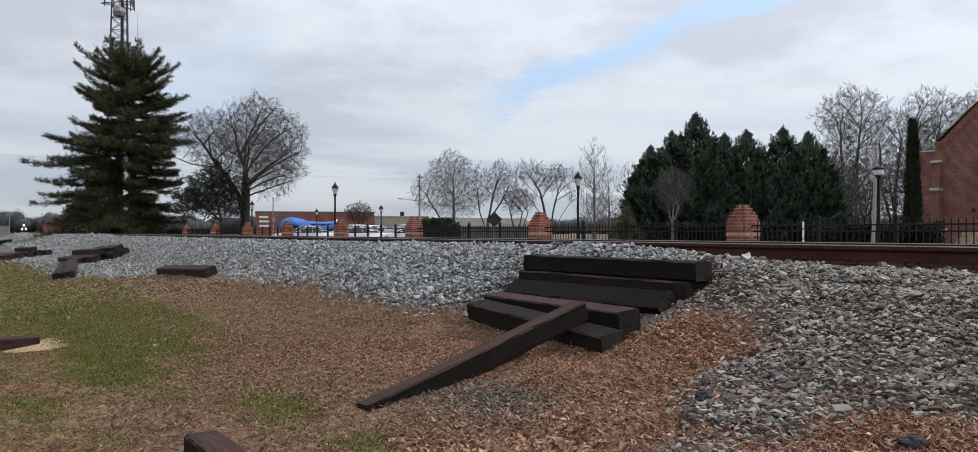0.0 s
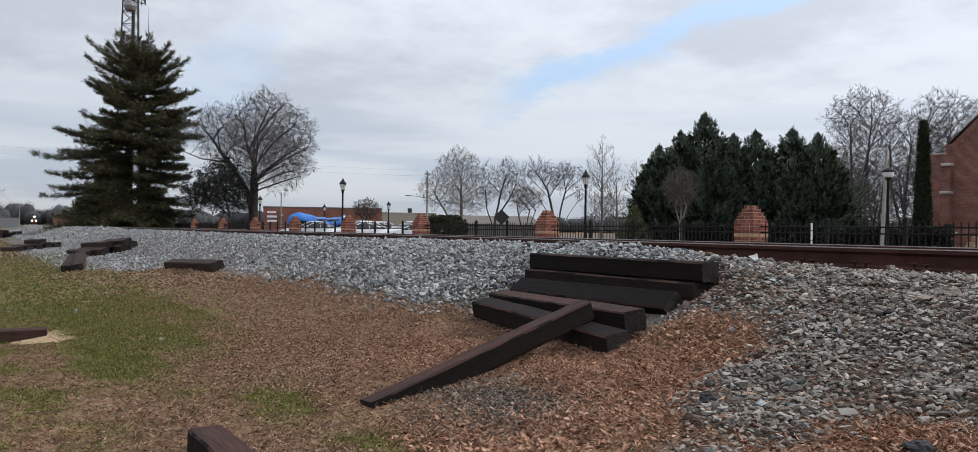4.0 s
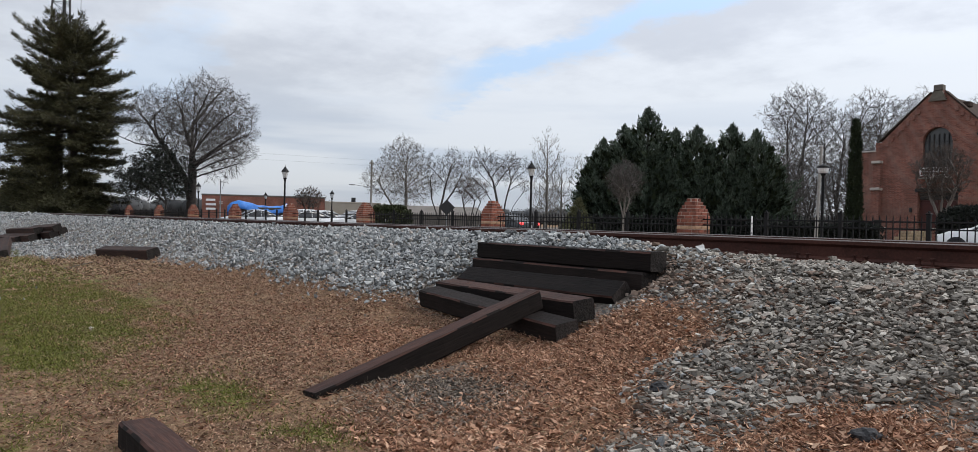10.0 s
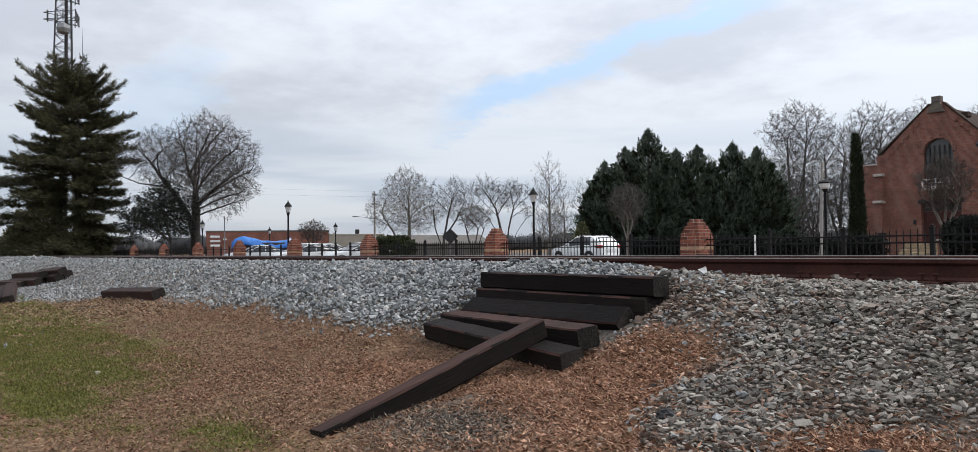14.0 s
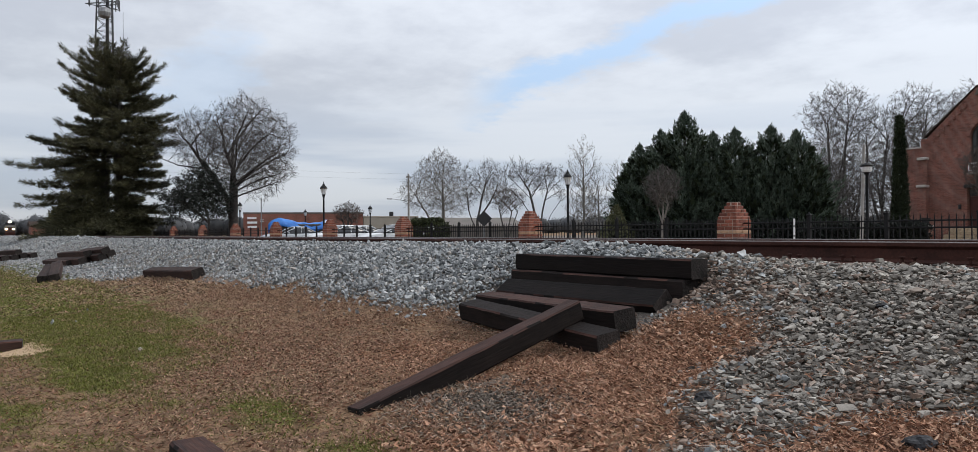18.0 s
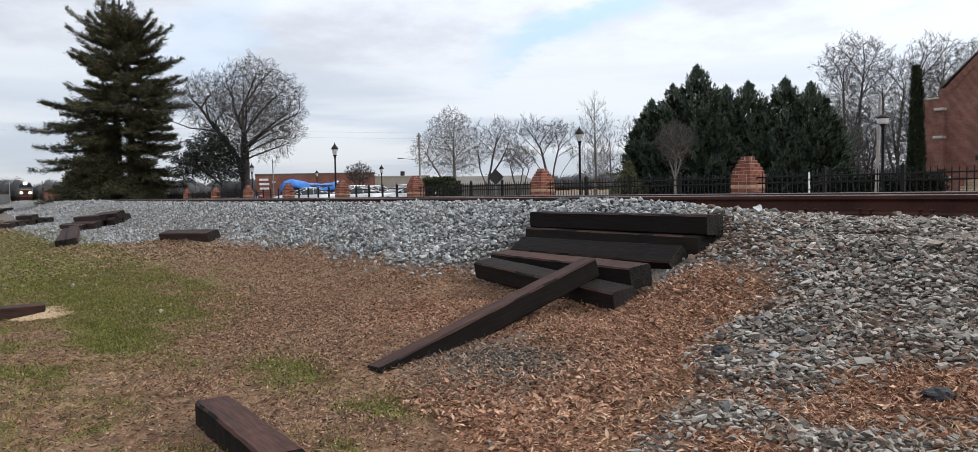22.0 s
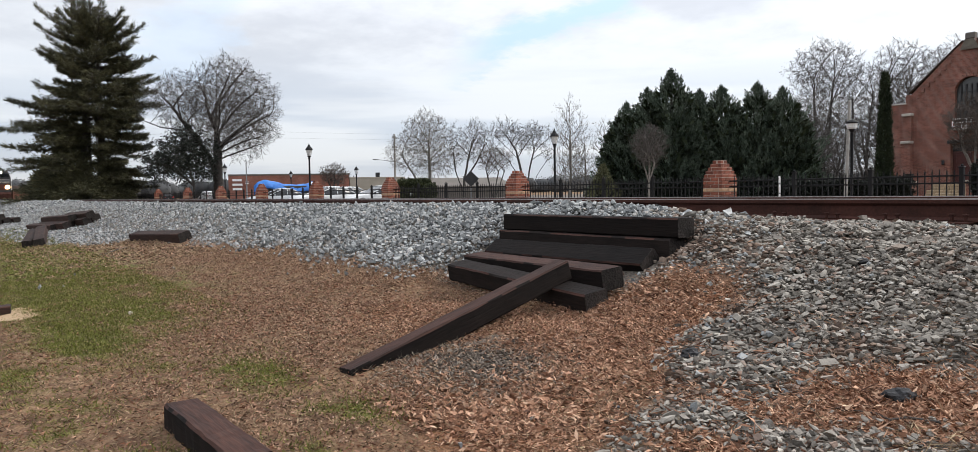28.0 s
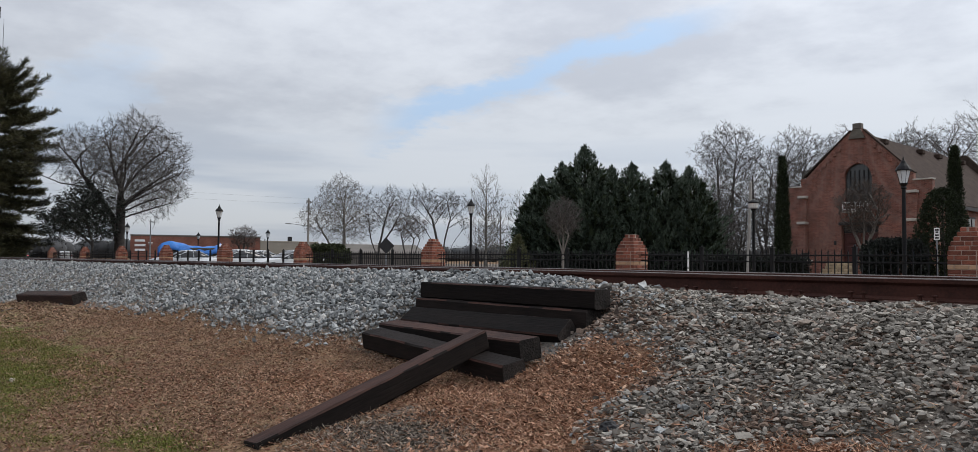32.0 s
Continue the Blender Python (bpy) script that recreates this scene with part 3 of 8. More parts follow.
def ground_material():
    m = bpy.data.materials.new("bank_grass_leaves_and_grit")
    m.use_nodes = True
    n, l = m.node_tree.nodes, m.node_tree.links
    b = n["Principled BSDF"]
    tc = n.new("ShaderNodeTexCoord")
    at = n.new("ShaderNodeAttribute")
    at.attribute_name = "cover"
    sp = n.new("ShaderNodeSeparateColor")
    l.new(at.outputs["Color"], sp.inputs[0])

    def noise_at(scale, detail=5):
        t = n.new("ShaderNodeTexNoise")
        t.inputs["Scale"].default_value, t.inputs["Detail"].default_value = scale, detail
        l.new(tc.outputs["Object"], t.inputs["Vector"])
        return t.outputs["Fac"]

    big_n, mid_n, fine_n = noise_at(1.1), noise_at(7), noise_at(45, 3)

    def two(fac, c1, c2, lo=0.35, hi=0.65):
        r = n.new("ShaderNodeMapRange")
        r.inputs["From Min"].default_value, r.inputs["From Max"].default_value = lo, hi
        l.new(fac, r.inputs["Value"])
        mx = n.new("ShaderNodeMix")
        mx.data_type = "RGBA"
        l.new(r.outputs[0], mx.inputs["Factor"])
        for slot, c in ((6, c1), (7, c2)):
            if hasattr(c, "links"):
                l.new(c, mx.inputs[slot])
            else:
                mx.inputs[slot].default_value = (*c, 1)
        return mx.outputs[2]

    def over(mask, under, top, fray):
        a = n.new("ShaderNodeMath")
        a.operation = "MULTIPLY_ADD"
        l.new(fray, a.inputs[0])
        a.inputs[1].default_value = 0.9
        l.new(mask, a.inputs[2])
        return two(a.outputs[0], under, top, 0.72, 1.12)

    dead = two(mid_n, (0.098, 0.054, 0.033), two(fine_n, (0.178, 0.104, 0.061), (0.30, 0.188, 0.11)))
    grass = two(mid_n, (0.062, 0.066, 0.015), two(fine_n, (0.106, 0.11, 0.025), (0.185, 0.167, 0.053)))
    grit = two(fine_n, (0.06, 0.05, 0.042), (0.18, 0.158, 0.135))
    litter = two(fine_n, (0.11, 0.046, 0.024), (0.29, 0.135, 0.068))
    c = over(sp.outputs[2], dead, litter, mid_n)
    c = over(sp.outputs[0], c, grass, mid_n)
    c = over(sp.outputs[1], c, grit, mid_n)
    l.new(c, b.inputs["Base Color"])
    b.inputs["Roughness"].default_value = 0.95
    b.inputs["Specular IOR Level"].default_value = 0.2
    bp = n.new("ShaderNodeBump")
    bp.inputs["Strength"].default_value, bp.inputs["Distance"].default_value = 0.8, 0.03
    l.new(fine_n, bp.inputs["Height"])
    l.new(bp.outputs[0], b.inputs["Normal"])
    return m


ground = arrays("ground", np.stack([GX.ravel(), GY.ravel(), GZ.ravel()], -1), np.stack([ii, ii + 1, ii + nx + 1, ii + nx], -1), ground_material())
ground.data.shade_smooth()
cover = ground.data.color_attributes.new("cover", "FLOAT_COLOR", "POINT")
far_lawn = ((GY - bend(GX)) > 10.5) * 0.3
# a gravelled lot beyond the street
gravel_lot = 0.85 * (GY > 38.0) * (GX > -130) * (GX < -27)
# shade under the heap of ties, put into the ground as dark grit colour
heap_shade = np.exp(-np.abs((GX + 5.3) / 1.35) ** 8 - np.abs((GY - 4.45) / 0.6) ** 8)
rgba = np.stack([np.maximum(green(GX, GY) * ((GY - bend(GX)) < 5), far_lawn * (gravel_lot == 0)), np.maximum.reduce([stones(GX, GY), heap_shade, 0.95 * soil(GX, GY - bend(GX)), gravel_lot]), straw(GX, GY), np.ones_like(GX)], -1)
cover.data.foreach_set("color", rgba.astype(np.float32).ravel())
tagged(ground, "grassy embankment with dry leaves and gravel grit", "ground", kind="structure")


def slab(name, x0, x1, y0, y1, z, material, label, category, step=8.0):
    """A paved strip with a real edge, subdivided along its length."""
    bm = bmesh.new()
    n = max(1, int((x1 - x0) / step))
    for k in range(n):
        a, b = x0 + (x1 - x0) * k / n, x0 + (x1 - x0) * (k + 1) / n
        box((b - a, y1 - y0, 0.16), ((a + b) / 2, (y0 + y1) / 2, z - 0.08), bm=bm)
    bmesh.ops.remove_doubles(bm, verts=bm.verts, dist=0.001)
    return tagged(part(name, bm, material), label, category, kind="structure")


slab("road", -260, 120, 29.6, 36.6, ROAD_Z + 0.02, M_ASPHALT, "grey worn asphalt street behind the fence", "road")
slab("kerb", -260, 120, 29.35, 29.6, ROAD_Z + 0.14, M_CONC, "pale concrete kerb along the street", "kerb")
slab("pavement", -260, 120, 36.6, 38.4, ROAD_Z + 0.14, M_CONC, "pale concrete pavement beside the street", "pavement")
slab("parking_lot", -108, -27, 17.5, 29.35, ROAD_Z + 0.012, M_ASPHALT, "asphalt parking lot behind the brick pillars", "parking lot")

# ---- railway line ----
RAIL_Y, GAUGE, HEAD_Z = 6.5, 1.505, 1.49
track = thing("railway_track", pose(0, 0, 0), "single railway track of rusty rails on timber ties", "railway track", kind="structure")
PROFILE = [(-0.074, 0), (0.074, 0), (0.074, 0.012), (0.012, 0.032), (0.009, 0.12), (0.036, 0.142), (0.036, 0.172), (0.028, 0.18), (-0.028, 0.18), (-0.036, 0.172), (-0.036, 0.142), (-0.009, 0.12), (-0.012, 0.032), (-0.074, 0.012)]


def rail(y, x0, x1, step):
    xs = np.arange(x0, x1 + 0.01, step)
    k = len(PROFILE)
    v = [(x, y + float(bend(x)) + py, HEAD_Z - 0.18 + pz) for x in xs for py, pz in PROFILE]
    f = [(a * k + j, a * k + (j + 1) % k, (a + 1) * k + (j + 1) % k, (a + 1) * k + j) for a in range(len(xs) - 1) for j in range(k)]
    ob = raw("rail", v, f, M_RAIL, track)
    ob.data.materials.append(M_RAILTOP)
    for p in ob.data.polygons:
        if p.index % k in (7, 8):
            p.material_index = 1
    return ob


for y in (RAIL_Y, RAIL_Y + GAUGE):
    rail(y, -62, 18, 2.0)
    rail(y, -700, -62.01, 11.0)
rng = np.random.default_rng(5)
# sleepers under the rails, with plates and spikes where the near rail shows them
tie_me = bpy.data.meshes.new("tie")
bm = box((0.23, 2.6, 0.18), bevel=0.012)
bm.to_mesh(tie_me)
bm.free()
tie_me.materials.append(M_OLDTIE)
plate_me = bpy.data.meshes.new("tie_plate")
bm = box((0.19, 0.36, 0.018), bevel=0.004)
bm.to_mesh(plate_me)
bm.free()
plate_me.materials.append(M_RAIL)
spike_me = bpy.data.meshes.new("spike")
bm = box((0.016, 0.016, 0.05))
box((0.034, 0.04, 0.016), (0, 0, 0.03), 0.004, bm=bm)
bm.to_mesh(spike_me)
bm.free()
spike_me.materials.append(M_RAIL)
for k in range(120):
    x = 4 - 0.52 * k
    t = new("tie", tie_me)
    t.parent = track
    t.matrix_basis = pose(x + rng.normal() * 0.015, RAIL_Y + GAUGE / 2 + rng.normal() * 0.03, HEAD_Z - 0.18 - 0.018 - 0.09, 0, 0, rng.normal() * 0.6)
    if k < 60:
        pl = new("tie_plate", plate_me)
        pl.parent = track
        pl.matrix_basis = pose(x, RAIL_Y, HEAD_Z - 0.189)
        for dx, dy in ((-0.05, -0.1), (0.05, -0.1)):
            s = new("spike", spike_me)
            s.parent = track
            s.matrix_basis = pose(x + dx, RAIL_Y + dy, HEAD_Z - 0.165 + rng.uniform(0, 0.012), 0, 0, rng.uniform(-20, 20))
bm = bmesh.new()
for k in range(300):
    x = 4 - 0.52 * 120 - 0.52 * k
    box((0.23, 2.6, 0.18), (x, RAIL_Y + GAUGE / 2 + float(bend(x)), HEAD_Z - 0.288), bm=bm)
part("far_ties", bm, M_TIERED, track)["kind"] = "stuff"


def rock_shapes(rng, count=10, coarse=False):
    """Broken stones: blocks with their corners pushed about."""
    out = []
    for _ in range(count):
        bm = bmesh.new()
        if coarse:
            bmesh.ops.create_cone(bm, cap_ends=False, segments=4, radius1=0.5, radius2=0.0, depth=0.5, matrix=pose(0, 0, 0.25))
            bmesh.ops.create_cone(bm, cap_ends=False, segments=4, radius1=0.5, radius2=0.0, depth=0.5, matrix=pose(0, 0, -0.25, 180))
            bmesh.ops.remove_doubles(bm, verts=bm.verts, dist=0.01)
            bmesh.ops.triangulate(bm, faces=bm.faces)
        else:
            if len(out) % 5 < 2:
                bmesh.ops.create_cube(bm, size=0.82)
                bmesh.ops.triangulate(bm, faces=bm.faces)
            else:
                bmesh.ops.create_icosphere(bm, subdivisions=1, radius=0.5)
        v = np.array([x.co[:] for x in bm.verts])
        f = np.array([[q.index for q in p.verts] for p in bm.faces])
        bm.free()
        v = v * rng.uniform(0.82, 1.16, (len(v), 1)) + rng.normal(0, 0.05, v.shape)
        # broken faces: cut the stone by a few planes
        for _ in range(6):
            d = rng.normal(size=3)
            d /= np.linalg.norm(d)
            v -= np.maximum(0, v @ d - 0.25)[:, None] * d
        v *= rng.uniform((0.95, 0.78, 0.6), (1.35, 1.1, 0.95))
        out.append((v, f))
    return out


def settled(rng, n):
    """Turns of stones lying on their flat sides, some tipped."""
    a, b, c = rng.uniform(0, 2 * np.pi, n), rng.normal(0, 0.38, n), rng.normal(0, 0.38, n)
    za, zc = np.cos(a), np.sin(a)
    o, i = np.zeros(n), np.ones(n)
    Rz = np.stack([za, -zc, o, zc, za, o, o, o, i], -1).reshape(n, 3, 3)
    Rx = np.stack([i, o, o, o, np.cos(b), -np.sin(b), o, np.sin(b), np.cos(b)], -1).reshape(n, 3, 3)
    Ry = np.stack([np.cos(c), o, np.sin(c), o, i, o, -np.sin(c), o, np.cos(c)], -1).reshape(n, 3, 3)
    return Rx @ Ry @ Rz


def scatter_stones(name, pts, sizes, material, rng, label, flat=0.0, coarse=False, slab_like=1.0):
    shapes = [(v * (slab_like, 1, 1), f) for v, f in rock_shapes(rng, 14, coarse)]
    pick = rng.integers(0, len(shapes), len(pts))
    V, F, off = [], [], 0
    for k, (v, f) in enumerate(shapes):
        m = pick == k
        n = int(m.sum())
        if not n:
            continue
        R = turns(rng, n) if coarse else settled(rng, n)
        w = np.einsum("nij,vj->nvi", R, v)
        if flat:
            w[:, :, 2] *= 1 - flat
        w = w * sizes[m][:, None, None] + pts[m][:, None]
        V.append(w.reshape(-1, 3))
        F.append((f[None] + (np.arange(n) * len(v))[:, None, None]).reshape(-1, 3) + off)
        off += n * len(v)
    ob = arrays(name, np.concatenate(V), np.concatenate(F), material, flat=True)
    return tagged(ob, label, "gravel", kind="stuff")


M_FRESH = ramp_surf("fresh_granite_ballast", [(0, (0.085, 0.089, 0.092)), (0.2, (0.190, 0.199, 0.201)), (0.55, (0.318, 0.331, 0.329)), (0.86, (0.451, 0.463, 0.458)), (0.95, (0.351, 0.309, 0.271)), (1, (0.617, 0.622, 0.608))])
M_OLD = ramp_surf("weathered_ballast", [(0, (0.088, 0.080, 0.069)), (0.3, (0.217, 0.195, 0.168)), (0.6, (0.318, 0.290, 0.252)), (0.86, (0.433, 0.403, 0.353)), (0.94, (0.292, 0.203, 0.158)), (1, (0.565, 0.539, 0.486))])


def ballast(n, x0, x1, u0, u1, s0, s1, seed, power=1.0, pitch=0.0):
    """Stones strewn at random, or packed side by side where a pitch is given."""
    rng = np.random.default_rng(seed)
    if pitch:
        x, u = (q.ravel() for q in np.meshgrid(np.arange(x0, x1, pitch), np.arange(u0, u1, pitch)))
        n = len(x)
        x, u = x + rng.uniform(-0.55, 0.55, n) * pitch, u + rng.uniform(-0.55, 0.55, n) * pitch
    else:
        x = x1 - (x1 - x0) * rng.random(n) ** power
        u = rng.uniform(u0, u1, n)
    y = u + bend(x)
    keep = rng.random(n) < stones(x, y) ** 1.5 + 0.0015
    # keep the stones off the tops of the sleepers and the rails
    keep &= (x < -4.4) | (u > 6.7) | (rng.random(n) < np.interp(u, [5.9, 6.2], [1, 0.45]))
    keep &= ~((np.abs(u - RAIL_Y) < 0.1) | (np.abs(u - RAIL_Y - GAUGE) < 0.1))
    x, u, y = x[keep], u[keep], y[keep]
    s = (s0 + (s1 - s0) * rng.random(len(x)) ** 1.5) * (1 + 0.7 * (rng.random(len(x)) ** 8)) * (np.interp(u, [2.2, 4.2], [0.84, 1.0]) if pitch else 1)
    z = land(x, y) + (rng.uniform(0.0, 0.5, len(x)) if pitch else rng.uniform(-0.3, 0.4, len(x))) * s
    # the heap of stone beside the track, proud of its sleepers towards the heap of ties
    z += 0.125 * np.exp(-((x + 6.0) / 1.9) ** 2 - ((u - 5.7) / 0.45) ** 2)
    z += 0.065 * np.clip((-5 - x) / 3, 0, 1) * np.exp(-((u - 5.6) / 0.5) ** 2)
    # hollows and humps
    z += 0.022 * np.clip(patchy(x, u, 0.45, 9) + 0.3, 0, 1) * (x > -12)
    fresh = rng.random(len(x)) < 1 / (1 + np.exp((x + 4.4 + 0.5 * (u - 5)) / 0.4))
    return np.stack([x, y, z], -1), s, fresh


layers = [ballast(0, -8, -4.2, 3.4, 6.45, 0.032, 0.068, 11, pitch=0.037), ballast(5000, -8, -4.2, 3.4, 6.45, 0.022, 0.045, 16), ballast(0, -4.2, 0.2, 1.8, 6.5, 0.022, 0.050, 15, pitch=0.0265), ballast(8000, -4.2, 0.2, 1.8, 6.5, 0.016, 0.036, 17)]
P, S, FR = (np.concatenate(q) for q in zip(*layers))
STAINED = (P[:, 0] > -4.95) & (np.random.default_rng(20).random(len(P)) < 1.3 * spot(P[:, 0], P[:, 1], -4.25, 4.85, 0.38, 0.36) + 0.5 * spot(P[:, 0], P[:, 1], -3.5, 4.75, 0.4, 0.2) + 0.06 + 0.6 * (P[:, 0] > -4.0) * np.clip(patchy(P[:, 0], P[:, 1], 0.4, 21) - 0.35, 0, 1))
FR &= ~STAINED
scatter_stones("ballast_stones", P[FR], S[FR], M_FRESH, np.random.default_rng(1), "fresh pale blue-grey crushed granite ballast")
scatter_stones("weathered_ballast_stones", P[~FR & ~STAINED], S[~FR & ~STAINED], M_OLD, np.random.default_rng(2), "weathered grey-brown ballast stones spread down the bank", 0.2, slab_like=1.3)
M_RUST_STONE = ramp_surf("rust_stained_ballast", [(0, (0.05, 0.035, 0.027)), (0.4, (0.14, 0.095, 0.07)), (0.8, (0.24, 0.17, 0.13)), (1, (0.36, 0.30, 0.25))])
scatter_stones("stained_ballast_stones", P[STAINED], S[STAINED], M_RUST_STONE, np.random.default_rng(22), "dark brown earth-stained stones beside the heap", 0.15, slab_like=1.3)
P, S, FR = ballast(0, 0.2, 14.0, 1.4, 6.9, 0.08, 0.13, 19, pitch=0.1)
scatter_stones("weathered_ballast_stones", P, S, M_OLD, np.random.default_rng(8), "weathered ballast further along the bank", coarse=True)
P, S, FR = ballast(0, -11.2, -8, 3.3, 6.45, 0.040, 0.08, 18, pitch=0.041)
scatter_stones("ballast_stones", P, S, M_FRESH, np.random.default_rng(7), "fresh pale blue-grey ballast along the bank", coarse=True)
P, S, FR = ballast(40000, -46, -11, 1.0, 6.45, 0.05, 0.092, 12, 1.9)
scatter_stones("ballast_stones", P, S, M_FRESH, np.random.default_rng(3), "fresh pale blue-grey ballast along the bank", coarse=True)
P, S, FR = ballast(16000, -150, -46, 2.0, 9.0, 0.10, 0.2, 13, 1.5)
scatter_stones("ballast_stones", P, S, M_FRESH, np.random.default_rng(4), "pale ballast in the distance", coarse=True)
P, S, FR = ballast(9000, -30, 4, 6.6, 9.4, 0.05, 0.085, 14)
P[:, 2] -= 0.03
scatter_stones("ballast_stones", P, S, M_OLD, np.random.default_rng(6), "grey ballast between the rails", coarse=True)


rng = np.random.default_rng(41)
n = 1500
x, u = rng.normal(-3.82, 0.24, n), rng.normal(2.68, 0.17, n)
P = np.stack([x, u, land(x, u) + 0.013], -1)
scatter_stones("spilled_grit", P, rng.uniform(0.012, 0.032, n), ramp_surf("dark_grit", [(0, (0.03, 0.024, 0.018)), (0.6, (0.095, 0.075, 0.06)), (1, (0.26, 0.22, 0.185))]), rng, "dark grit spilled on the leaves beside a tie")


def litter(name, n, x0, x1, u0, u1, chance, length, width, material, seed, label, tilt=0.35, lift=0.0):
    """Leaves, straw or grass lying on the bank."""
    rng = np.random.default_rng(seed)
    x, u = rng.uniform(x0, x1, n), rng.uniform(u0, u1, n)
    keep = rng.random(n) < chance(x, u)
    x, u = x[keep], u[keep]
    n = len(x)
    pos = np.stack([x, u, land(x, u) + rng.uniform(0.0, 0.018, n) + lift], -1)
    a = rng.uniform(0, 2 * np.pi, n)
    way = unit(np.stack([np.cos(a), np.sin(a), rng.normal(0.1, tilt, n) + (0.75 if lift < 0 else 0)], -1))
    v, f = blades(pos, way, rng.uniform(0.6, 1.3, n) * length, rng.uniform(0.6, 1.3, n) * width, rng)
    return tagged(arrays(name, v, f, material), label, "ground cover", kind="stuff")


M_LITTER = ramp_surf("dead_leaves_and_straw", [(0, (0.062, 0.028, 0.017)), (0.35, (0.21, 0.097, 0.058)), (0.7, (0.345, 0.176, 0.108)), (1, (0.52, 0.33, 0.22))])
M_ORANGE = ramp_surf("orange_pine_straw", [(0, (0.090, 0.046, 0.029)), (0.35, (0.352, 0.181, 0.111)), (0.7, (0.544, 0.309, 0.198)), (1, (0.726, 0.491, 0.336))])
M_BLADE = ramp_surf("grass_blades", [(0, (0.060, 0.070, 0.011)), (0.45, (0.128, 0.143, 0.023)), (0.8, (0.189, 0.195, 0.038)), (1, (0.299, 0.255, 0.097))])
M_DRY = ramp_surf("matted_dry_grass", [(0, (0.048, 0.033, 0.019)), (0.35, (0.164, 0.114, 0.066)), (0.7, (0.292, 0.209, 0.124)), (1, (0.488, 0.371, 0.235))])
M_PALEGRASS = ramp_surf("pale_grey_dead_grass", [(0, (0.07, 0.055, 0.042)), (0.4, (0.20, 0.16, 0.125)), (0.8, (0.34, 0.29, 0.235)), (1, (0.5, 0.44, 0.37))])
litter("dead_leaves", 150000, -13, -1.5, -1.2, 4.3, lambda x, u: (1 - stones(x, u)) * (1 - 0.8 * green(x, u)) * (0.12 + 0.3 * np.clip(0.5 + 0.6 * patchy(x, u, 0.8, 8), 0, 1) + 0.35 * spot(x, u, -7.2, 2.3, 2.2, 0.7) + 0.75 * straw(x, u)) * (1 - 0.95 * soil(x, u)), 0.038, 0.010, M_LITTER, 21, "dry brown leaves strewn over the bank")
M_CHIP = ramp_surf("broken_leaf_chips", [(0, (0.135, 0.075, 0.050)), (0.3, (0.254, 0.145, 0.095)), (0.6, (0.367, 0.218, 0.146)), (0.85, (0.454, 0.289, 0.200)), (1, (0.529, 0.378, 0.281))])
litter("leaf_chips", 150000, -13, -3.2, 1.0, 4.3, lambda x, u: (1 - stones(x, u)) * (1 - 0.85 * green(x, u)) * np.clip(0.45 + 0.45 * patchy(x, u, 0.6, 14) + 0.3 * spot(x, u, -6.8, 2.5, 2.4, 0.8), 0, 1) * (1 - 0.95 * soil(x, u)), 0.022, 0.0108, M_CHIP, 36, "broken brown leaves lying over the bank", 0.5)
litter("leaf_chips", 16000, -22, -13, 1.0, 3.9, lambda x, u: (1 - stones(x, u)) * (1 - 0.8 * green(x, u)) * 0.6, 0.05, 0.026, M_CHIP, 37, "broken brown leaves further along the bank", 0.5)
litter("dry_grass", 130000, -13, -1.8, -1.2, 4.3, lambda x, u: (1 - 0.9 * stones(x, u)) * (1 - 0.4 * green(x, u)) * (1 - 0.35 * straw(x, u)) * (1 - 0.8 * soil(x, u)), 0.040, 0.0050, M_DRY, 27, "matted pale dry grass on the bank", 0.5)
litter("dry_grass", 16000, -4.7, -3.0, 2.0, 3.3, lambda x, u: np.clip(spot(x, u, -3.9, 2.6, 0.55, 0.38) - 0.7 * soil(x, u), 0, 1), 0.055, 0.005, M_PALEGRASS, 38, "pale grey matted grass round a bare patch", 0.5, 0.004)
litter("dead_leaves", 52000, -34, -13, -0.8, 3.6, lambda x, u: (1 - stones(x, u)) * (1 - 0.8 * green(x, u)), 0.08, 0.014, M_DRY, 22, "dry grass and leaves further along the bank")
litter("dead_leaves", 30000, -75, -34, -0.8, 2.6, lambda x, u: (1 - stones(x, u)) * (1 - 0.5 * green(x, u)), 0.16, 0.04, M_DRY, 28, "dry grass and leaves far along the bank")
litter("dead_leaves", 22000, -3.0, 6.0, -3.5, 2.2, lambda x, u: (1 - stones(x, u)) * (1 - 0.6 * green(x, u)) * ((x > -1.5) | (u < -1.2)), 0.07, 0.014, M_LITTER, 31, "dry brown leaves at the foot of the bank")
litter("grass", 26000, -14, 6.0, -3.5, 1.2, lambda x, u: green(x, u) * ((x > -2.8) | (u < -0.6)), 0.07, 0.009, M_BLADE, 32, "short grass at the foot of the bank", 0.5, -0.004)
litter("pine_straw", 210000, -5.6, -0.9, 1.9, 4.6, lambda x, u: np.clip(straw(x, u) * 1.2 - 0.1, 0, 1) * (1 - 0.9 * spot(x, u, -3.9, 2.72, 0.5, 0.33)) * (1 - 0.93 * stones(x, u)), 0.040, 0.0066, M_ORANGE, 23, "orange-brown pine straw and leaves beside the ties", 0.45)
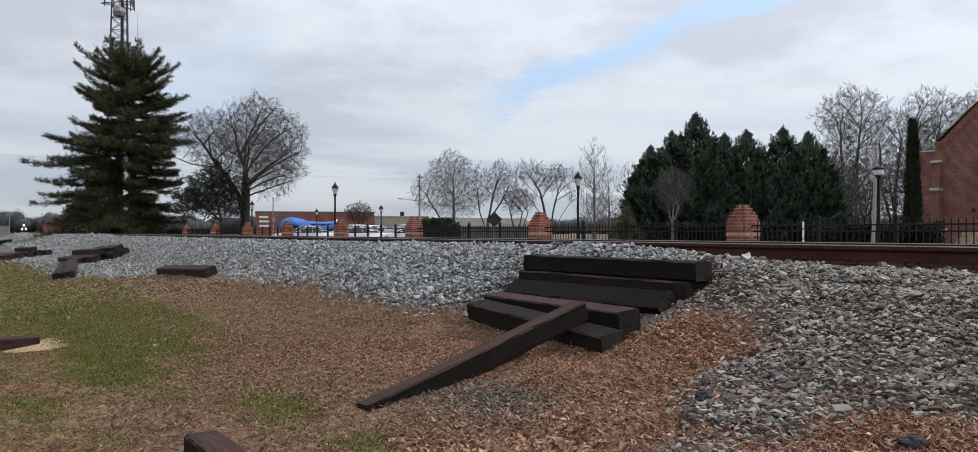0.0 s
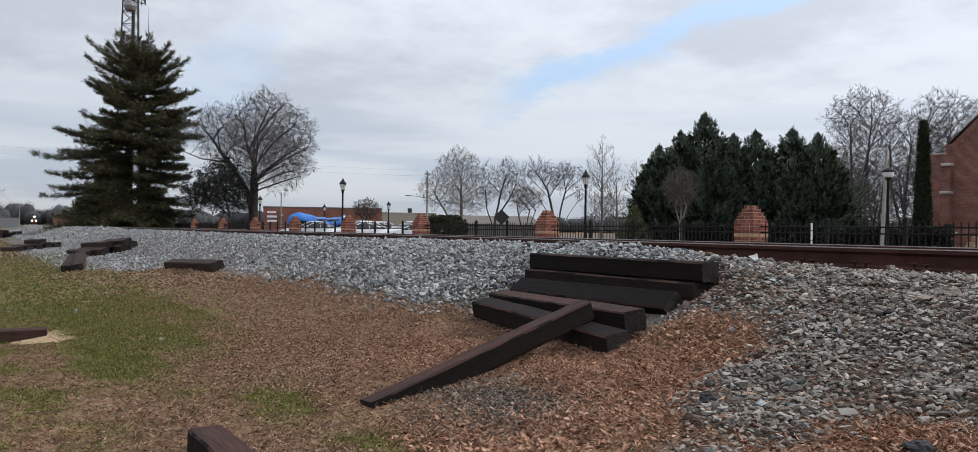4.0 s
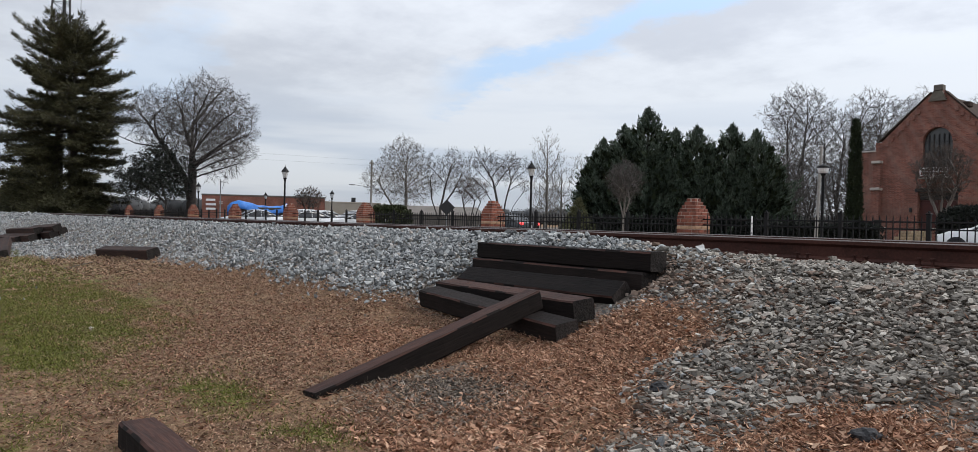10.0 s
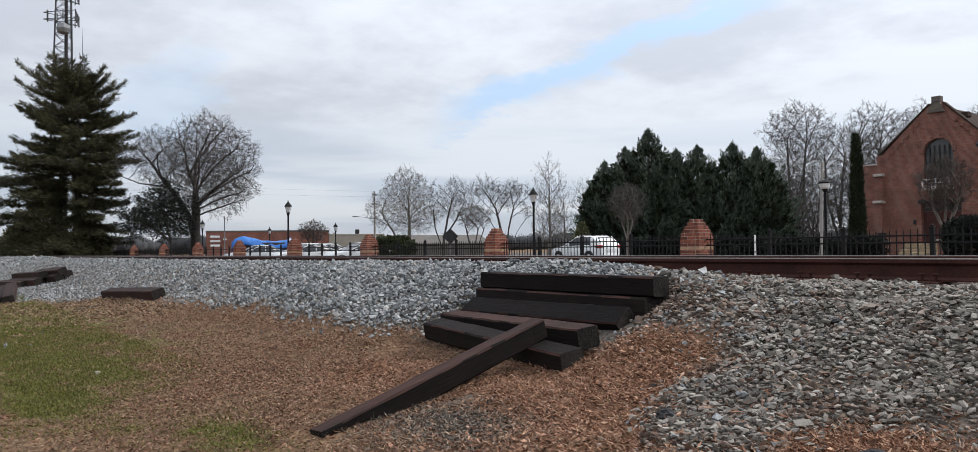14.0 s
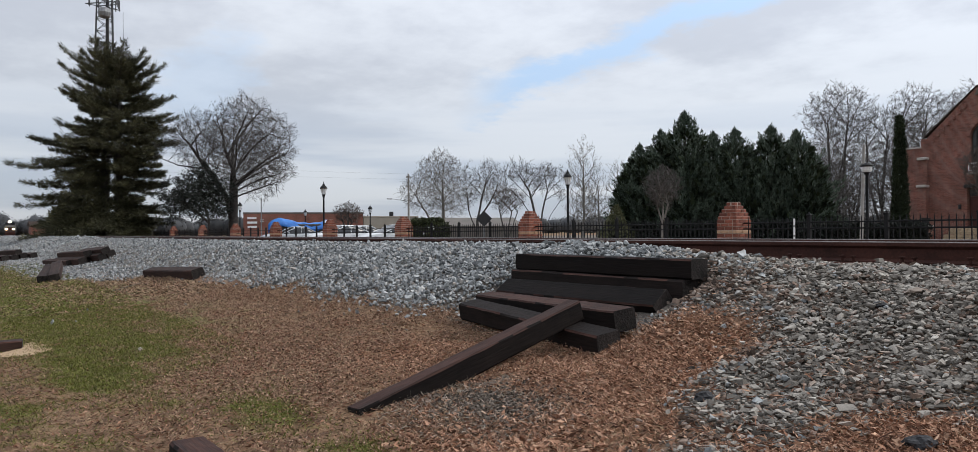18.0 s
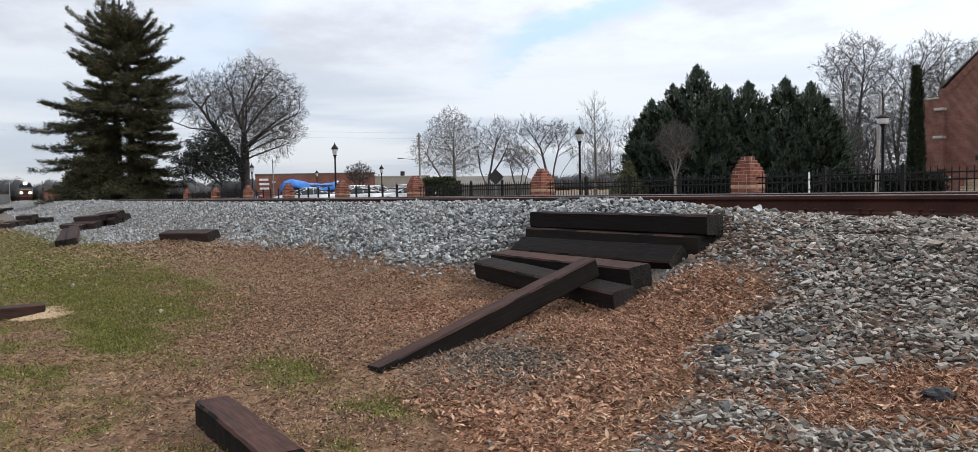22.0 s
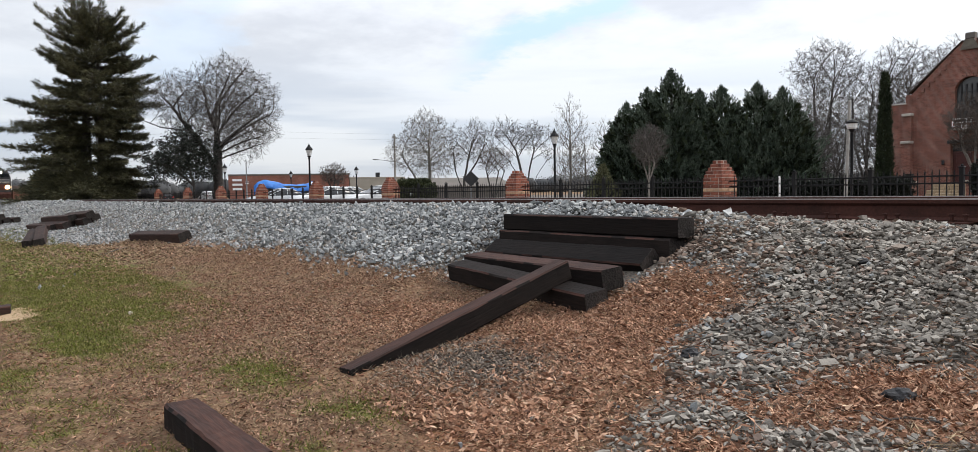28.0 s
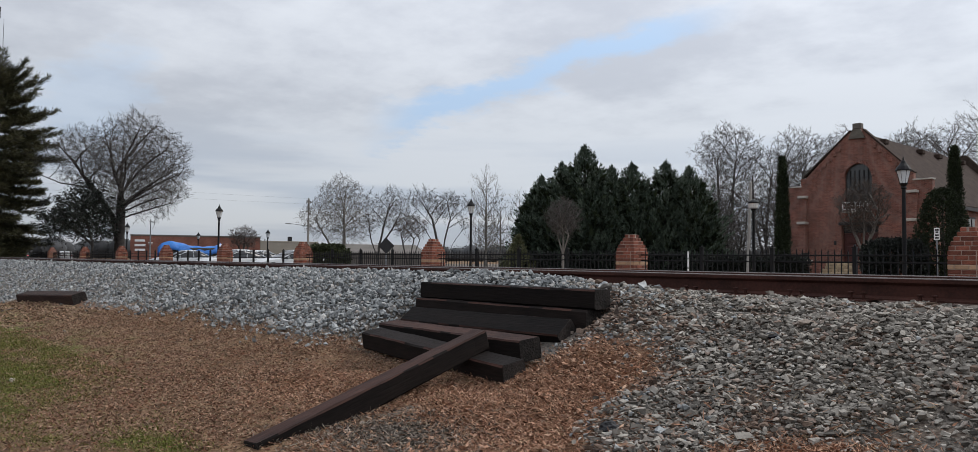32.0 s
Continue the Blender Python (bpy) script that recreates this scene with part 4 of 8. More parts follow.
litter("broad_leaves", 26000, -4.6, -1.0, 1.8, 4.5, lambda x, u: np.clip(spot(x, u, -1.66, 3.2, 0.5, 0.35) + 0.8 * spot(x, u, -3.2, 2.5, 0.5, 0.5) + 0.6 * spot(x, u, -3.6, 3.9, 0.5, 0.4) + 0.7 * spot(x, u, -3.3, 1.95, 0.4, 0.25) + 0.8 * spot(x, u, -1.95, 2.45, 0.4, 0.2), 0, 1) * (1 - 0.9 * stones(x, u)), 0.05, 0.019, M_ORANGE, 29, "broad orange-brown dead leaves beside the stones", 0.35)
litter("grass", 240000, -14, -2.8, -0.6, 2.3, lambda x, u: np.clip(green(x, u), 0, 1) ** 1.1, 0.034, 0.0052, M_BLADE, 24, "short green winter grass at the foot of the bank", 0.9, -0.004)
litter("grass", 60000, -34, -14, -1.0, 2.4, lambda x, u: green(x, u), 0.05, 0.010, M_BLADE, 25, "short green grass at the foot of the bank", 0.5, -0.004)
litter("straw_on_stones", 9000, -2.2, 0.3, 2.6, 4.6, lambda x, u: stones(x, u) * np.clip(0.2 + 0.7 * patchy(x, u, 0.5, 12), 0, 1) * np.interp(x, [-2.0, -1.2], [0.2, 1.0]), 0.075, 0.0045, M_DRY, 34, "pale dry grass caught among the stones", 0.4, 0.022)
litter("straw_on_stones", 3800, -4.6, 0.5, 2.2, 5.0, lambda x, u: stones(x, u) * np.clip((4.9 - u) / 1.5, 0, 1) * 0.8, 0.085, 0.009, M_LITTER, 26, "dry straw caught between the stones", 0.3, 0.02)

# ---- fence of iron panels between brick pillars ----
FENCE_Y = 14.77
PILLARS = [-4.39, -11.51, -19.21, -27.56, -35.02, -42.72, -50.42, -58.55, -67.81]
PW, BRICK_L, BRICK_W, BRICK_H, JOINT = 0.54, 0.207, 0.095, 0.067, 0.013
COURSE = BRICK_H + JOINT
brick_me = {}
for nm, mt in (("brick", M_BRICK), ("band_brick", M_BUFF)):
    for ln in (BRICK_L, BRICK_W):
        bm = box((ln, BRICK_W, BRICK_H), bevel=0.005)
        me = bpy.data.meshes.new(nm)
        bm.to_mesh(me)
        bm.free()
        me.materials.append(mt)
        brick_me[nm, ln] = me


def courses():
    """(course number, half width) up to a stepped crown."""
    rows = [(k, PW / 2) for k in range(15)]
    rows += [(15, PW / 2 - 0.015), (16, PW / 2 - 0.04), (17, PW / 2 - 0.075), (18, PW / 2 - 0.115), (19, PW / 2 - 0.155)]
    return rows


def pillar_bricks():
    """Places of all bricks of one pillar: (name, length, matrix)."""
    rng = np.random.default_rng(9)
    for k, hw in courses():
        z = BRICK_H / 2 + k * COURSE
        nm = "band_brick" if k == 11 else "brick"
        for side in range(4):
            turn = pose(0, 0, 0, 0, 0, 90 * side)
            x, end = -hw, hw - BRICK_W - JOINT
            first = BRICK_W if (k + side) % 2 else BRICK_L
            while x < end - 0.02:
                ln = min(first, end - x)
                ln = BRICK_L if ln > 0.15 else BRICK_W
                yield nm, ln, turn @ pose(x + ln / 2, -hw + BRICK_W / 2 + rng.uniform(-0.003, 0.003), z, 0, 0, rng.uniform(-0.6, 0.6))
                x += ln + JOINT
                first = BRICK_L


def pillar_core(parent):
    bm = bmesh.new()
    for k, hw in courses():
        w = 2 * hw - 0.02
        box((w, w, COURSE + 0.001), (0, 0, COURSE * (k + 0.5) - JOINT / 2), bm=bm)
    part("mortar_core", bm, M_MORTAR, parent)


for n, x in enumerate(PILLARS):
    p = thing("brick_pillar", pose(x, FENCE_Y, ROAD_Z + 0.02), "red brick pillar with a stepped crown and buff band", "pillar", "pillars of the fence")
    pillar_core(p)
    if n < 4:
        for nm, ln, m in pillar_bricks():
            b = new(nm, brick_me[nm, ln])
            b.parent, b.matrix_basis = p, m
    else:
        for nm, mt in (("brick", M_BRICKISL), ("band_brick", M_BUFF)):
            bm = bmesh.new()
            for bn, ln, m in pillar_bricks():
                if bn == nm:
                    bmesh.ops.create_cube(bm, size=1, matrix=m @ Matrix.Diagonal((ln, BRICK_W, BRICK_H, 1)))
            part(nm + "s", bm, mt, p)["kind"] = "stuff"

picket_me = bpy.data.meshes.new("picket")
bm = box((0.017, 0.017, 1.14), (0, 0, 0.63))
rod(0.013, 0.001, (0, 0, 1.2), (0, 0, 1.26), 4, bm)
bm.to_mesh(picket_me)
bm.free()
picket_me.materials.append(M_IRON)


def fence_panel(x0, x1, posts, pickets):
    w = x1 - x0
    f = thing("iron_fence", pose(x0, FENCE_Y, ROAD_Z), "black iron picket fence between brick pillars" if pickets else "black iron post and rail fence between pillars", "fence", "fence panels")
    for z in ((0.14, 1.0, 1.13) if pickets else (0.14, 0.98, 1.13)):
        part("rail", box((w, 0.035, 0.03), (w / 2, 0, z), 0.004), M_IRON, f)
    for k in range(posts):
        x = w * (k + 1) / (posts + 1)
        bm = box((0.075, 0.075, 1.27), (x, 0, 0.635), 0.006)
        box((0.095, 0.095, 0.025), (x, 0, 1.28), 0.006, bm=bm)
        turned([(0.012, 0), (0.03, 0.02), (0.012, 0.05)], 6, bm, (x, 0, 1.29))
        part("post", bm, M_IRON, f)
    if pickets:
        n = int(w / 0.125)
        for k in range(1, n):
            q = new("picket", picket_me)
            q.parent, q.matrix_basis = f, pose(w * k / n, 0, 0)


for n in range(len(PILLARS) - 1):
    a, b = PILLARS[n + 1] + PW / 2, PILLARS[n] - PW / 2
    fence_panel(a, b, 3 if n < 3 else 4, n < 3 or n > 5)
fence_panel(PILLARS[0] + PW / 2, PILLARS[0] + 7.2, 3, True)
fence_panel(-76, PILLARS[-1] - PW / 2, 4, True)

# ---- loose ties lying on the bank ----
def loose_tie(a, b, w=0.23, h=0.18, lean=0.0, material=None, label="", seed=0, group="loose railway ties", brown=False):
    """A tie whose underside runs from a to b; lean turns it about its length."""
    a, b = Vector(a), Vector(b)
    d = b - a
    rng = random.Random(seed)
    bm = bmesh.new()
    n = 14
    L = d.length
    rings = []
    for k in range(n + 1):
        x = L * k / n
        ring = []
        for cy, cz in ((-1, 0), (-1, 1), (1, 1), (1, 0)):
            for sy, sz in (((0, 0.08), (0.06, 0)) if cz == 0 else ((0, -0.08), (0.06, 0))) if (cy, cz) in ((-1, 1), (1, 0)) else ((((0.06, 0), (0, 0.08))) if cz == 0 else ((0.06, 0), (0, -0.08))):
                y = cy * (w / 2 - sy * w + rng.uniform(-0.003, 0.003))
                z = h * cz + sz * h + rng.uniform(-0.003, 0.003)
                ring.append(bm.verts.new((x, y, z)))
        order = sorted(ring, key=lambda v: math.atan2(v.co.z - h / 2, v.co.y))
        rings.append(order)
    for p, q in zip(rings, rings[1:]):
        for j in range(8):
            bm.faces.new((p[j], p[(j + 1) % 8], q[(j + 1) % 8], q[j]))
    bm.faces.new(rings[0][::-1])
    bm.faces.new(rings[-1])
    bmesh.ops.recalc_face_normals(bm, faces=bm.faces)
    t = part("railway_tie", bm, material or M_TIE)
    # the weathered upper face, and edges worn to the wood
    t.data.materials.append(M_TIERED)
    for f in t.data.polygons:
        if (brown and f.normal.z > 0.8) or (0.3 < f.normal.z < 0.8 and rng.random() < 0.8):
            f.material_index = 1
    for x in (0.0, L):
        part("end_grain", prism([(cy * w * ky, h * (0.5 + cz * kz)) for cy, cz, ky, kz in ((-1, -1, 0.43, 0.49), (1, -1, 0.43, 0.49), (1, -1, 0.49, 0.41), (1, 1, 0.49, 0.41), (1, 1, 0.43, 0.49), (-1, 1, 0.43, 0.49), (-1, 1, 0.49, 0.41), (-1, -1, 0.49, 0.41))], 0.006, m=pose(x + 0.003, 0, 0, 0, 0, 90)), M_ENDGRAIN, t, "cracked dark end grain")
    ex = d.normalized()
    ey = Vector((0, 0, 1)).cross(ex).normalized()
    ez = ex.cross(ey)
    m = Matrix((ex, ey, ez)).transposed().to_4x4()
    t.matrix_basis = Matrix.Translation(a) @ m @ pose(0, 0, 0, lean)
    return tagged(t, label or "old creosoted timber railway tie lying on the bank", "railway tie", group)


def up(x, y, dz=0.0):
    return (x, y, float(land(x, y)) + dz)


G = "heap of ties by the track"
loose_tie((-6.66, 5.02, 1.195), (-4.26, 5.01, 1.195), 0.20, 0.165, 0, M_TIE, "dark creosoted tie on top of the heap", 1, G, False)
loose_tie((-6.66, 4.97, 1.02), (-4.30, 4.96, 1.015), 0.22, 0.175, 0, M_TIE, "dark creosoted tie low in the heap", 2, G, False)
loose_tie((-6.57, 4.78, 0.915), (-4.38, 4.775, 0.925), 0.215, 0.17, 38, M_TIE, "dark creosoted tie tilted against the heap", 3, G, False)
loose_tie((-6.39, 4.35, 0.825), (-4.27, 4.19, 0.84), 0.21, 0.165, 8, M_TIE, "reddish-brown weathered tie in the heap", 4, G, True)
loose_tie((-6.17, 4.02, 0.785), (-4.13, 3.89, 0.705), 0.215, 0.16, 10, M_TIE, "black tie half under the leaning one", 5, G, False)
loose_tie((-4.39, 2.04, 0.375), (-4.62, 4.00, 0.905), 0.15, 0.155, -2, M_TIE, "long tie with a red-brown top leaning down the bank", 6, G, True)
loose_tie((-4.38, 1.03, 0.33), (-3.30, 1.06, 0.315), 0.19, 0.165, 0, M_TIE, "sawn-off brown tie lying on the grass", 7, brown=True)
loose_tie((-10.35, -1.9, 0.24), (-10.1, 0.60, 0.275), 0.22, 0.15, 0, M_OLDTIE, "dark tie lying on the lawn beside bare sand", 8)
loose_tie(up(-17.75, 3.40, -0.02), up(-15.35, 3.82, -0.02), 0.25, 0.20, 17, M_OLDTIE, "single brown tie lying along the ballast edge", 9)
G2 = "heap of ties further along the bank"
for k, (x, y, dy, dz, ln) in enumerate(((-27.9, 2.98, -0.45, 0.0, 14), (-27.3, 3.27, -0.52, 0.02, 20), (-27.6, 3.55, -0.42, 0.0, 17), (-26.9, 3.78, -0.5, 0.03, 22), (-27.0, 4.04, -0.44, 0.02, 18), (-27.5, 3.42, -0.5, 0.19, 10), (-26.9, 3.88, -0.38, 0.18, 24))):
    loose_tie(up(x - 2.45, y + dy, dz), up(x, y, dz), 0.26, 0.21, ln, M_OLDTIE, "dark brown tie in a tumbled heap" if k < 5 else "dark brown tie on top of a tumbled heap", 10 + k, G2)
loose_tie(up(-23.0, 2.16, 0.2), up(-20.9, 1.9, -0.02), 0.24, 0.2, 12, M_OLDTIE, "dark brown tie leaning up the bank", 30)
loose_tie(up(-23.3, 2.0, 0.14), up(-21.2, 1.66, -0.03), 0.22, 0.19, 4, M_OLDTIE, "dark brown tie leaning up the bank", 31)
G3 = "low heap of ties"
for k, (x, y, dy, dz, ln) in enumerate(((-38.4, 1.3, -0.55, 0.0, 10), (-38.9, 1.68, -0.5, 0.03, 14), (-39.3, 2.05, -0.5, 0.0, 8), (-39.6, 2.42, -0.45, 0.03, 16), (-39.5, 2.78, -0.4, 0.0, 12), (-39.6, 2.2, -0.5, 0.2, 14))):
    loose_tie(up(x - 2.45, y + dy, dz), up(x, y, dz), 0.28, 0.23, ln, M_OLDTIE, "dark brown tie in a heap low on the bank", 16 + k, G3)
for g, x0, y0, seed in (("long heap of ties by the line", -74.0, 0.7, 40), ("far heap of ties by the line", -108.0, -2.0, 60)):
    rng = random.Random(seed)
    for k in range(12):
        x, y, dz = x0 - 1.9 * (k % 8) + rng.uniform(-0.5, 0.5), y0 + 0.28 * (k % 8) + rng.uniform(-0.25, 0.25), 0.3 * (k // 8)
        loose_tie(up(x - 2.4, y - rng.uniform(0.1, 0.9), dz + rng.uniform(0, 0.12)), up(x, y, dz), 0.34, 0.32, rng.uniform(-14, 20), M_OLDTIE, "dark tie in a long heap beside the line", seed + k, g)


def lump(name, x, y, size, material, label, category, seed, squash=0.6):
    bm = bmesh.new()
    bmesh.ops.create_icosphere(bm, subdivisions=3, radius=size / 2)
    rng = Vector((seed * 3.1, seed * 1.7, 0))
    for v in bm.verts:
        k = 1 + 0.45 * noise.noise(v.co * (3.2 / size) + rng) + 0.15 * noise.noise(v.co * (9 / size) + rng)
        v.co = Vector((v.co.x * k, v.co.y * k * 0.8, v.co.z * k * squash))
    ob = part(name, bm, material)
    ob.matrix_basis = pose(x, y, float(land(x, y)) + size * 0.15, 0, 0, seed * 40)
    return tagged(ob, label, category)


lump("slag_rock", -1.67, 3.33, 0.125, M_ROCK, "lump of shiny black slag on the leaves", "rock", 1)
lump("dark_stone", -2.81, 3.33, 0.12, M_ROCK, "larger dark grey stone in the gravel", "rock", 2)
lump("white_stone", -2.25, 3.89, 0.06, M_STONE, "small white stone in the gravel", "rock", 3)
lump("white_stone", -8.3, 1.5, 0.06, M_STONE, "small white stone in the grass", "rock", 4)
lump("black_scrap", -2.60, 4.72, 0.09, M_DARK, "scrap of black rubber on the ballast", "debris", 5, 0.5)
sand = bmesh.new()
for k in range(40):
    a = 2 * math.pi * k / 40
    r = 0.5 * (1 + 0.2 * math.sin(3 * a) + 0.1 * math.sin(7 * a + 1))
    x, y = -9.85 + 1.1 * r * math.cos(a), 0.58 + 0.55 * r * math.sin(a)
    sand.verts.new((x, y, float(land(x, y)) + 0.015))
c = sand.verts.new((-9.85, 0.58, float(land(-9.85, 0.58)) + 0.03))
sand.verts.ensure_lookup_table()
for k in range(40):
    sand.faces.new((sand.verts[k], sand.verts[(k + 1) % 40], c))
tagged(part("sand_patch", sand, M_SAND), "patch of bare pale sand at the tie's end", "sand", kind="structure")


def stick(a, b, r, label):
    a, b = Vector(up(*a, 0.02)), Vector(up(*b, 0.02))
    pts = [a.lerp(b, k / 6) + Vector((random.uniform(-0.02, 0.02), random.uniform(-0.03, 0.03), 0)) for k in range(7)]
    v, f = chain([(p.x, p.y, float(land(p.x, p.y)) + 0.02) for p in pts], [r * (1 - 0.08 * k) for k in range(7)], 6)
    return tagged(raw("stick", v, f, M_BARK, None), label, "stick")


stick((-15.6, 2.3), (-16.6, 3.0), 0.014, "thin dark stick lying on the bank")
stick((-2.6, 3.9), (-2.35, 3.75), 0.006, "thin pale twig among the stones")
stick((-1.45, 3.15), (-1.75, 3.12), 0.006, "thin pale twig on the leaves")

# ---- trees and shrubs ----
def broadside(x, y):
    """Turn of a tree whose local x runs across the line of sight from the bank."""
    return math.degrees(math.atan2(-x, y))


def crown_cloud(rng, crowns, density, edge=0.06):
    """Bud points filling a union of ellipsoids (x, z, half width, half height[, y]), with an uneven edge."""
    out = []
    for k, (cx, cz, rx, rz, *cy) in enumerate(crowns):
        ry = rx * 0.92
        n = max(30, int(density * 4.19 * rx * ry * rz))
        p = unit(rng.normal(size=(n, 3)))
        a = np.arctan2(p[:, 1], p[:, 0])
        lump = 1 + edge * np.sin(3 * a + 1.7 * k) + edge * np.sin(5 * p[:, 2] + 2 * a + k) + edge * np.sin(7 * a - 6 * p[:, 2])
        p *= (rng.random(n) ** 0.42 * lump)[:, None]
        out.append(p * [rx, ry, rz] + [cx, cy[0] if cy else 0.0, cz])
    return np.concatenate(out)


def colonise(rng, stems, buds, step, inertia=0.55, lift=0.0, rounds=140):
    """Branches that grow from the stems towards the buds. Returns nodes, parents, directions and the path of each stem node."""
    P, parent, owner = [], [], []
    for no, path in enumerate(stems):
        path = [np.array(q, float) for q in path]
        last = -1
        if P:
            last = int(np.argmin([np.sum((q - path[0]) ** 2) for q in P]))
        for a, b in zip(path, path[1:]):
            n = max(1, int(round(np.linalg.norm(b - a) / step)))
            for j in range(n):
                q = a + (b - a) * ((j + (0 if last < 0 else 1)) / n) + rng.normal(0, 0.06 * step, 3)
                P.append(q)
                parent.append(last)
                owner.append(no)
                last = len(P) - 1
    stem = len(P)
    P = np.array(P)
    parent = np.array(parent)
    way = unit(P - P[np.maximum(parent, 0)] + [0, 0, 1e-3])
    dist, near = np.full(len(buds), 1e9), np.zeros(len(buds), int)
    alive = np.ones(len(buds), bool)
    fresh, grown = np.arange(stem), np.zeros(stem, int)
    for _ in range(rounds):
        idx = np.nonzero(alive)[0]
        if not len(idx) or not len(fresh):
            break
        d = np.sqrt(((buds[idx, None] - P[None, fresh]) ** 2).sum(-1))
        j = d.argmin(1)
        best = d[np.arange(len(idx)), j]
        m = best < dist[idx]
        dist[idx[m]], near[idx[m]] = best[m], fresh[j[m]]
        alive &= dist > step * 1.15
        idx = np.nonzero(alive)[0]
        pull = np.zeros_like(P)
        np.add.at(pull, near[idx], unit(buds[idx] - P[near[idx]]))
        g = np.unique(near[idx])
        g = g[grown[g] < 4]
        if not len(g):
            break
        w = unit(unit(pull[g]) + inertia * way[g] * (grown[g] == 0)[:, None] + rng.normal(0, 0.16, (len(g), 3)) + [0, 0, lift])
        grown[g] += 1
        fresh = np.arange(len(P), len(P) + len(g))
        P = np.concatenate([P, P[g] + w * step])
        parent, way, grown = np.concatenate([parent, g]), np.concatenate([way, w]), np.concatenate([grown, np.zeros(len(g), int)])
    return P, parent, way, np.array(owner)


def limb_paths(rng, stems, crowns, count, low, arch):
    """Long limbs that leave the stems at a slant and arch out to points spread over the crown."""
    posts = np.concatenate([np.array(a) + (np.array(b) - np.array(a)) * np.linspace(0, 1, 12)[:, None] for path in stems for a, b in zip(path, path[1:])])
    posts = posts[posts[:, 2] >= low]
    size = np.array([c[2] * c[2] * c[3] for c in crowns]) ** 0.67
    share = np.maximum(1, np.round(count * size / size.sum())).astype(int)
    lo, hi = min(c[1] - c[3] for c in crowns), max(c[1] + c[3] for c in crowns)
    out = []
    for (cx, cz, rx, rz, *cy), m in zip(crowns, share):
        for k in range(m):
            z = 0.96 - 1.66 * (k + 0.5) / m + rng.uniform(-0.05, 0.05)
            a = 2.399963 * k + rng.uniform(-0.4, 0.4)
            h = math.sqrt(max(0.05, 1 - z * z)) * rng.uniform(0.72, 0.95)
            T = np.array([cx + rx * h * math.cos(a), (cy[0] if cy else 0) + 0.92 * rx * h * math.sin(a), cz + rz * z * 0.9])
            hd = np.linalg.norm(posts[:, :2] - T[:2], axis=1)
            want = T[2] - hd * np.interp((T[2] - lo) / (hi - lo), [0, 0.5, 1], [0.15, 0.75, 1.5])
            S = posts[np.argmin(np.abs(posts[:, 2] - want) + 0.25 * hd)]
            ln = np.linalg.norm(T - S)
            C = (S + T) / 2 + np.array([0, 0, arch * ln]) + rng.normal(0, 0.05 * ln, 3)
            e = np.linspace(0, 1, 6)[:, None]
            out.append([tuple(q) for q in S * (1 - e) ** 2 + 2 * C * e * (1 - e) + T * e * e])
    return out


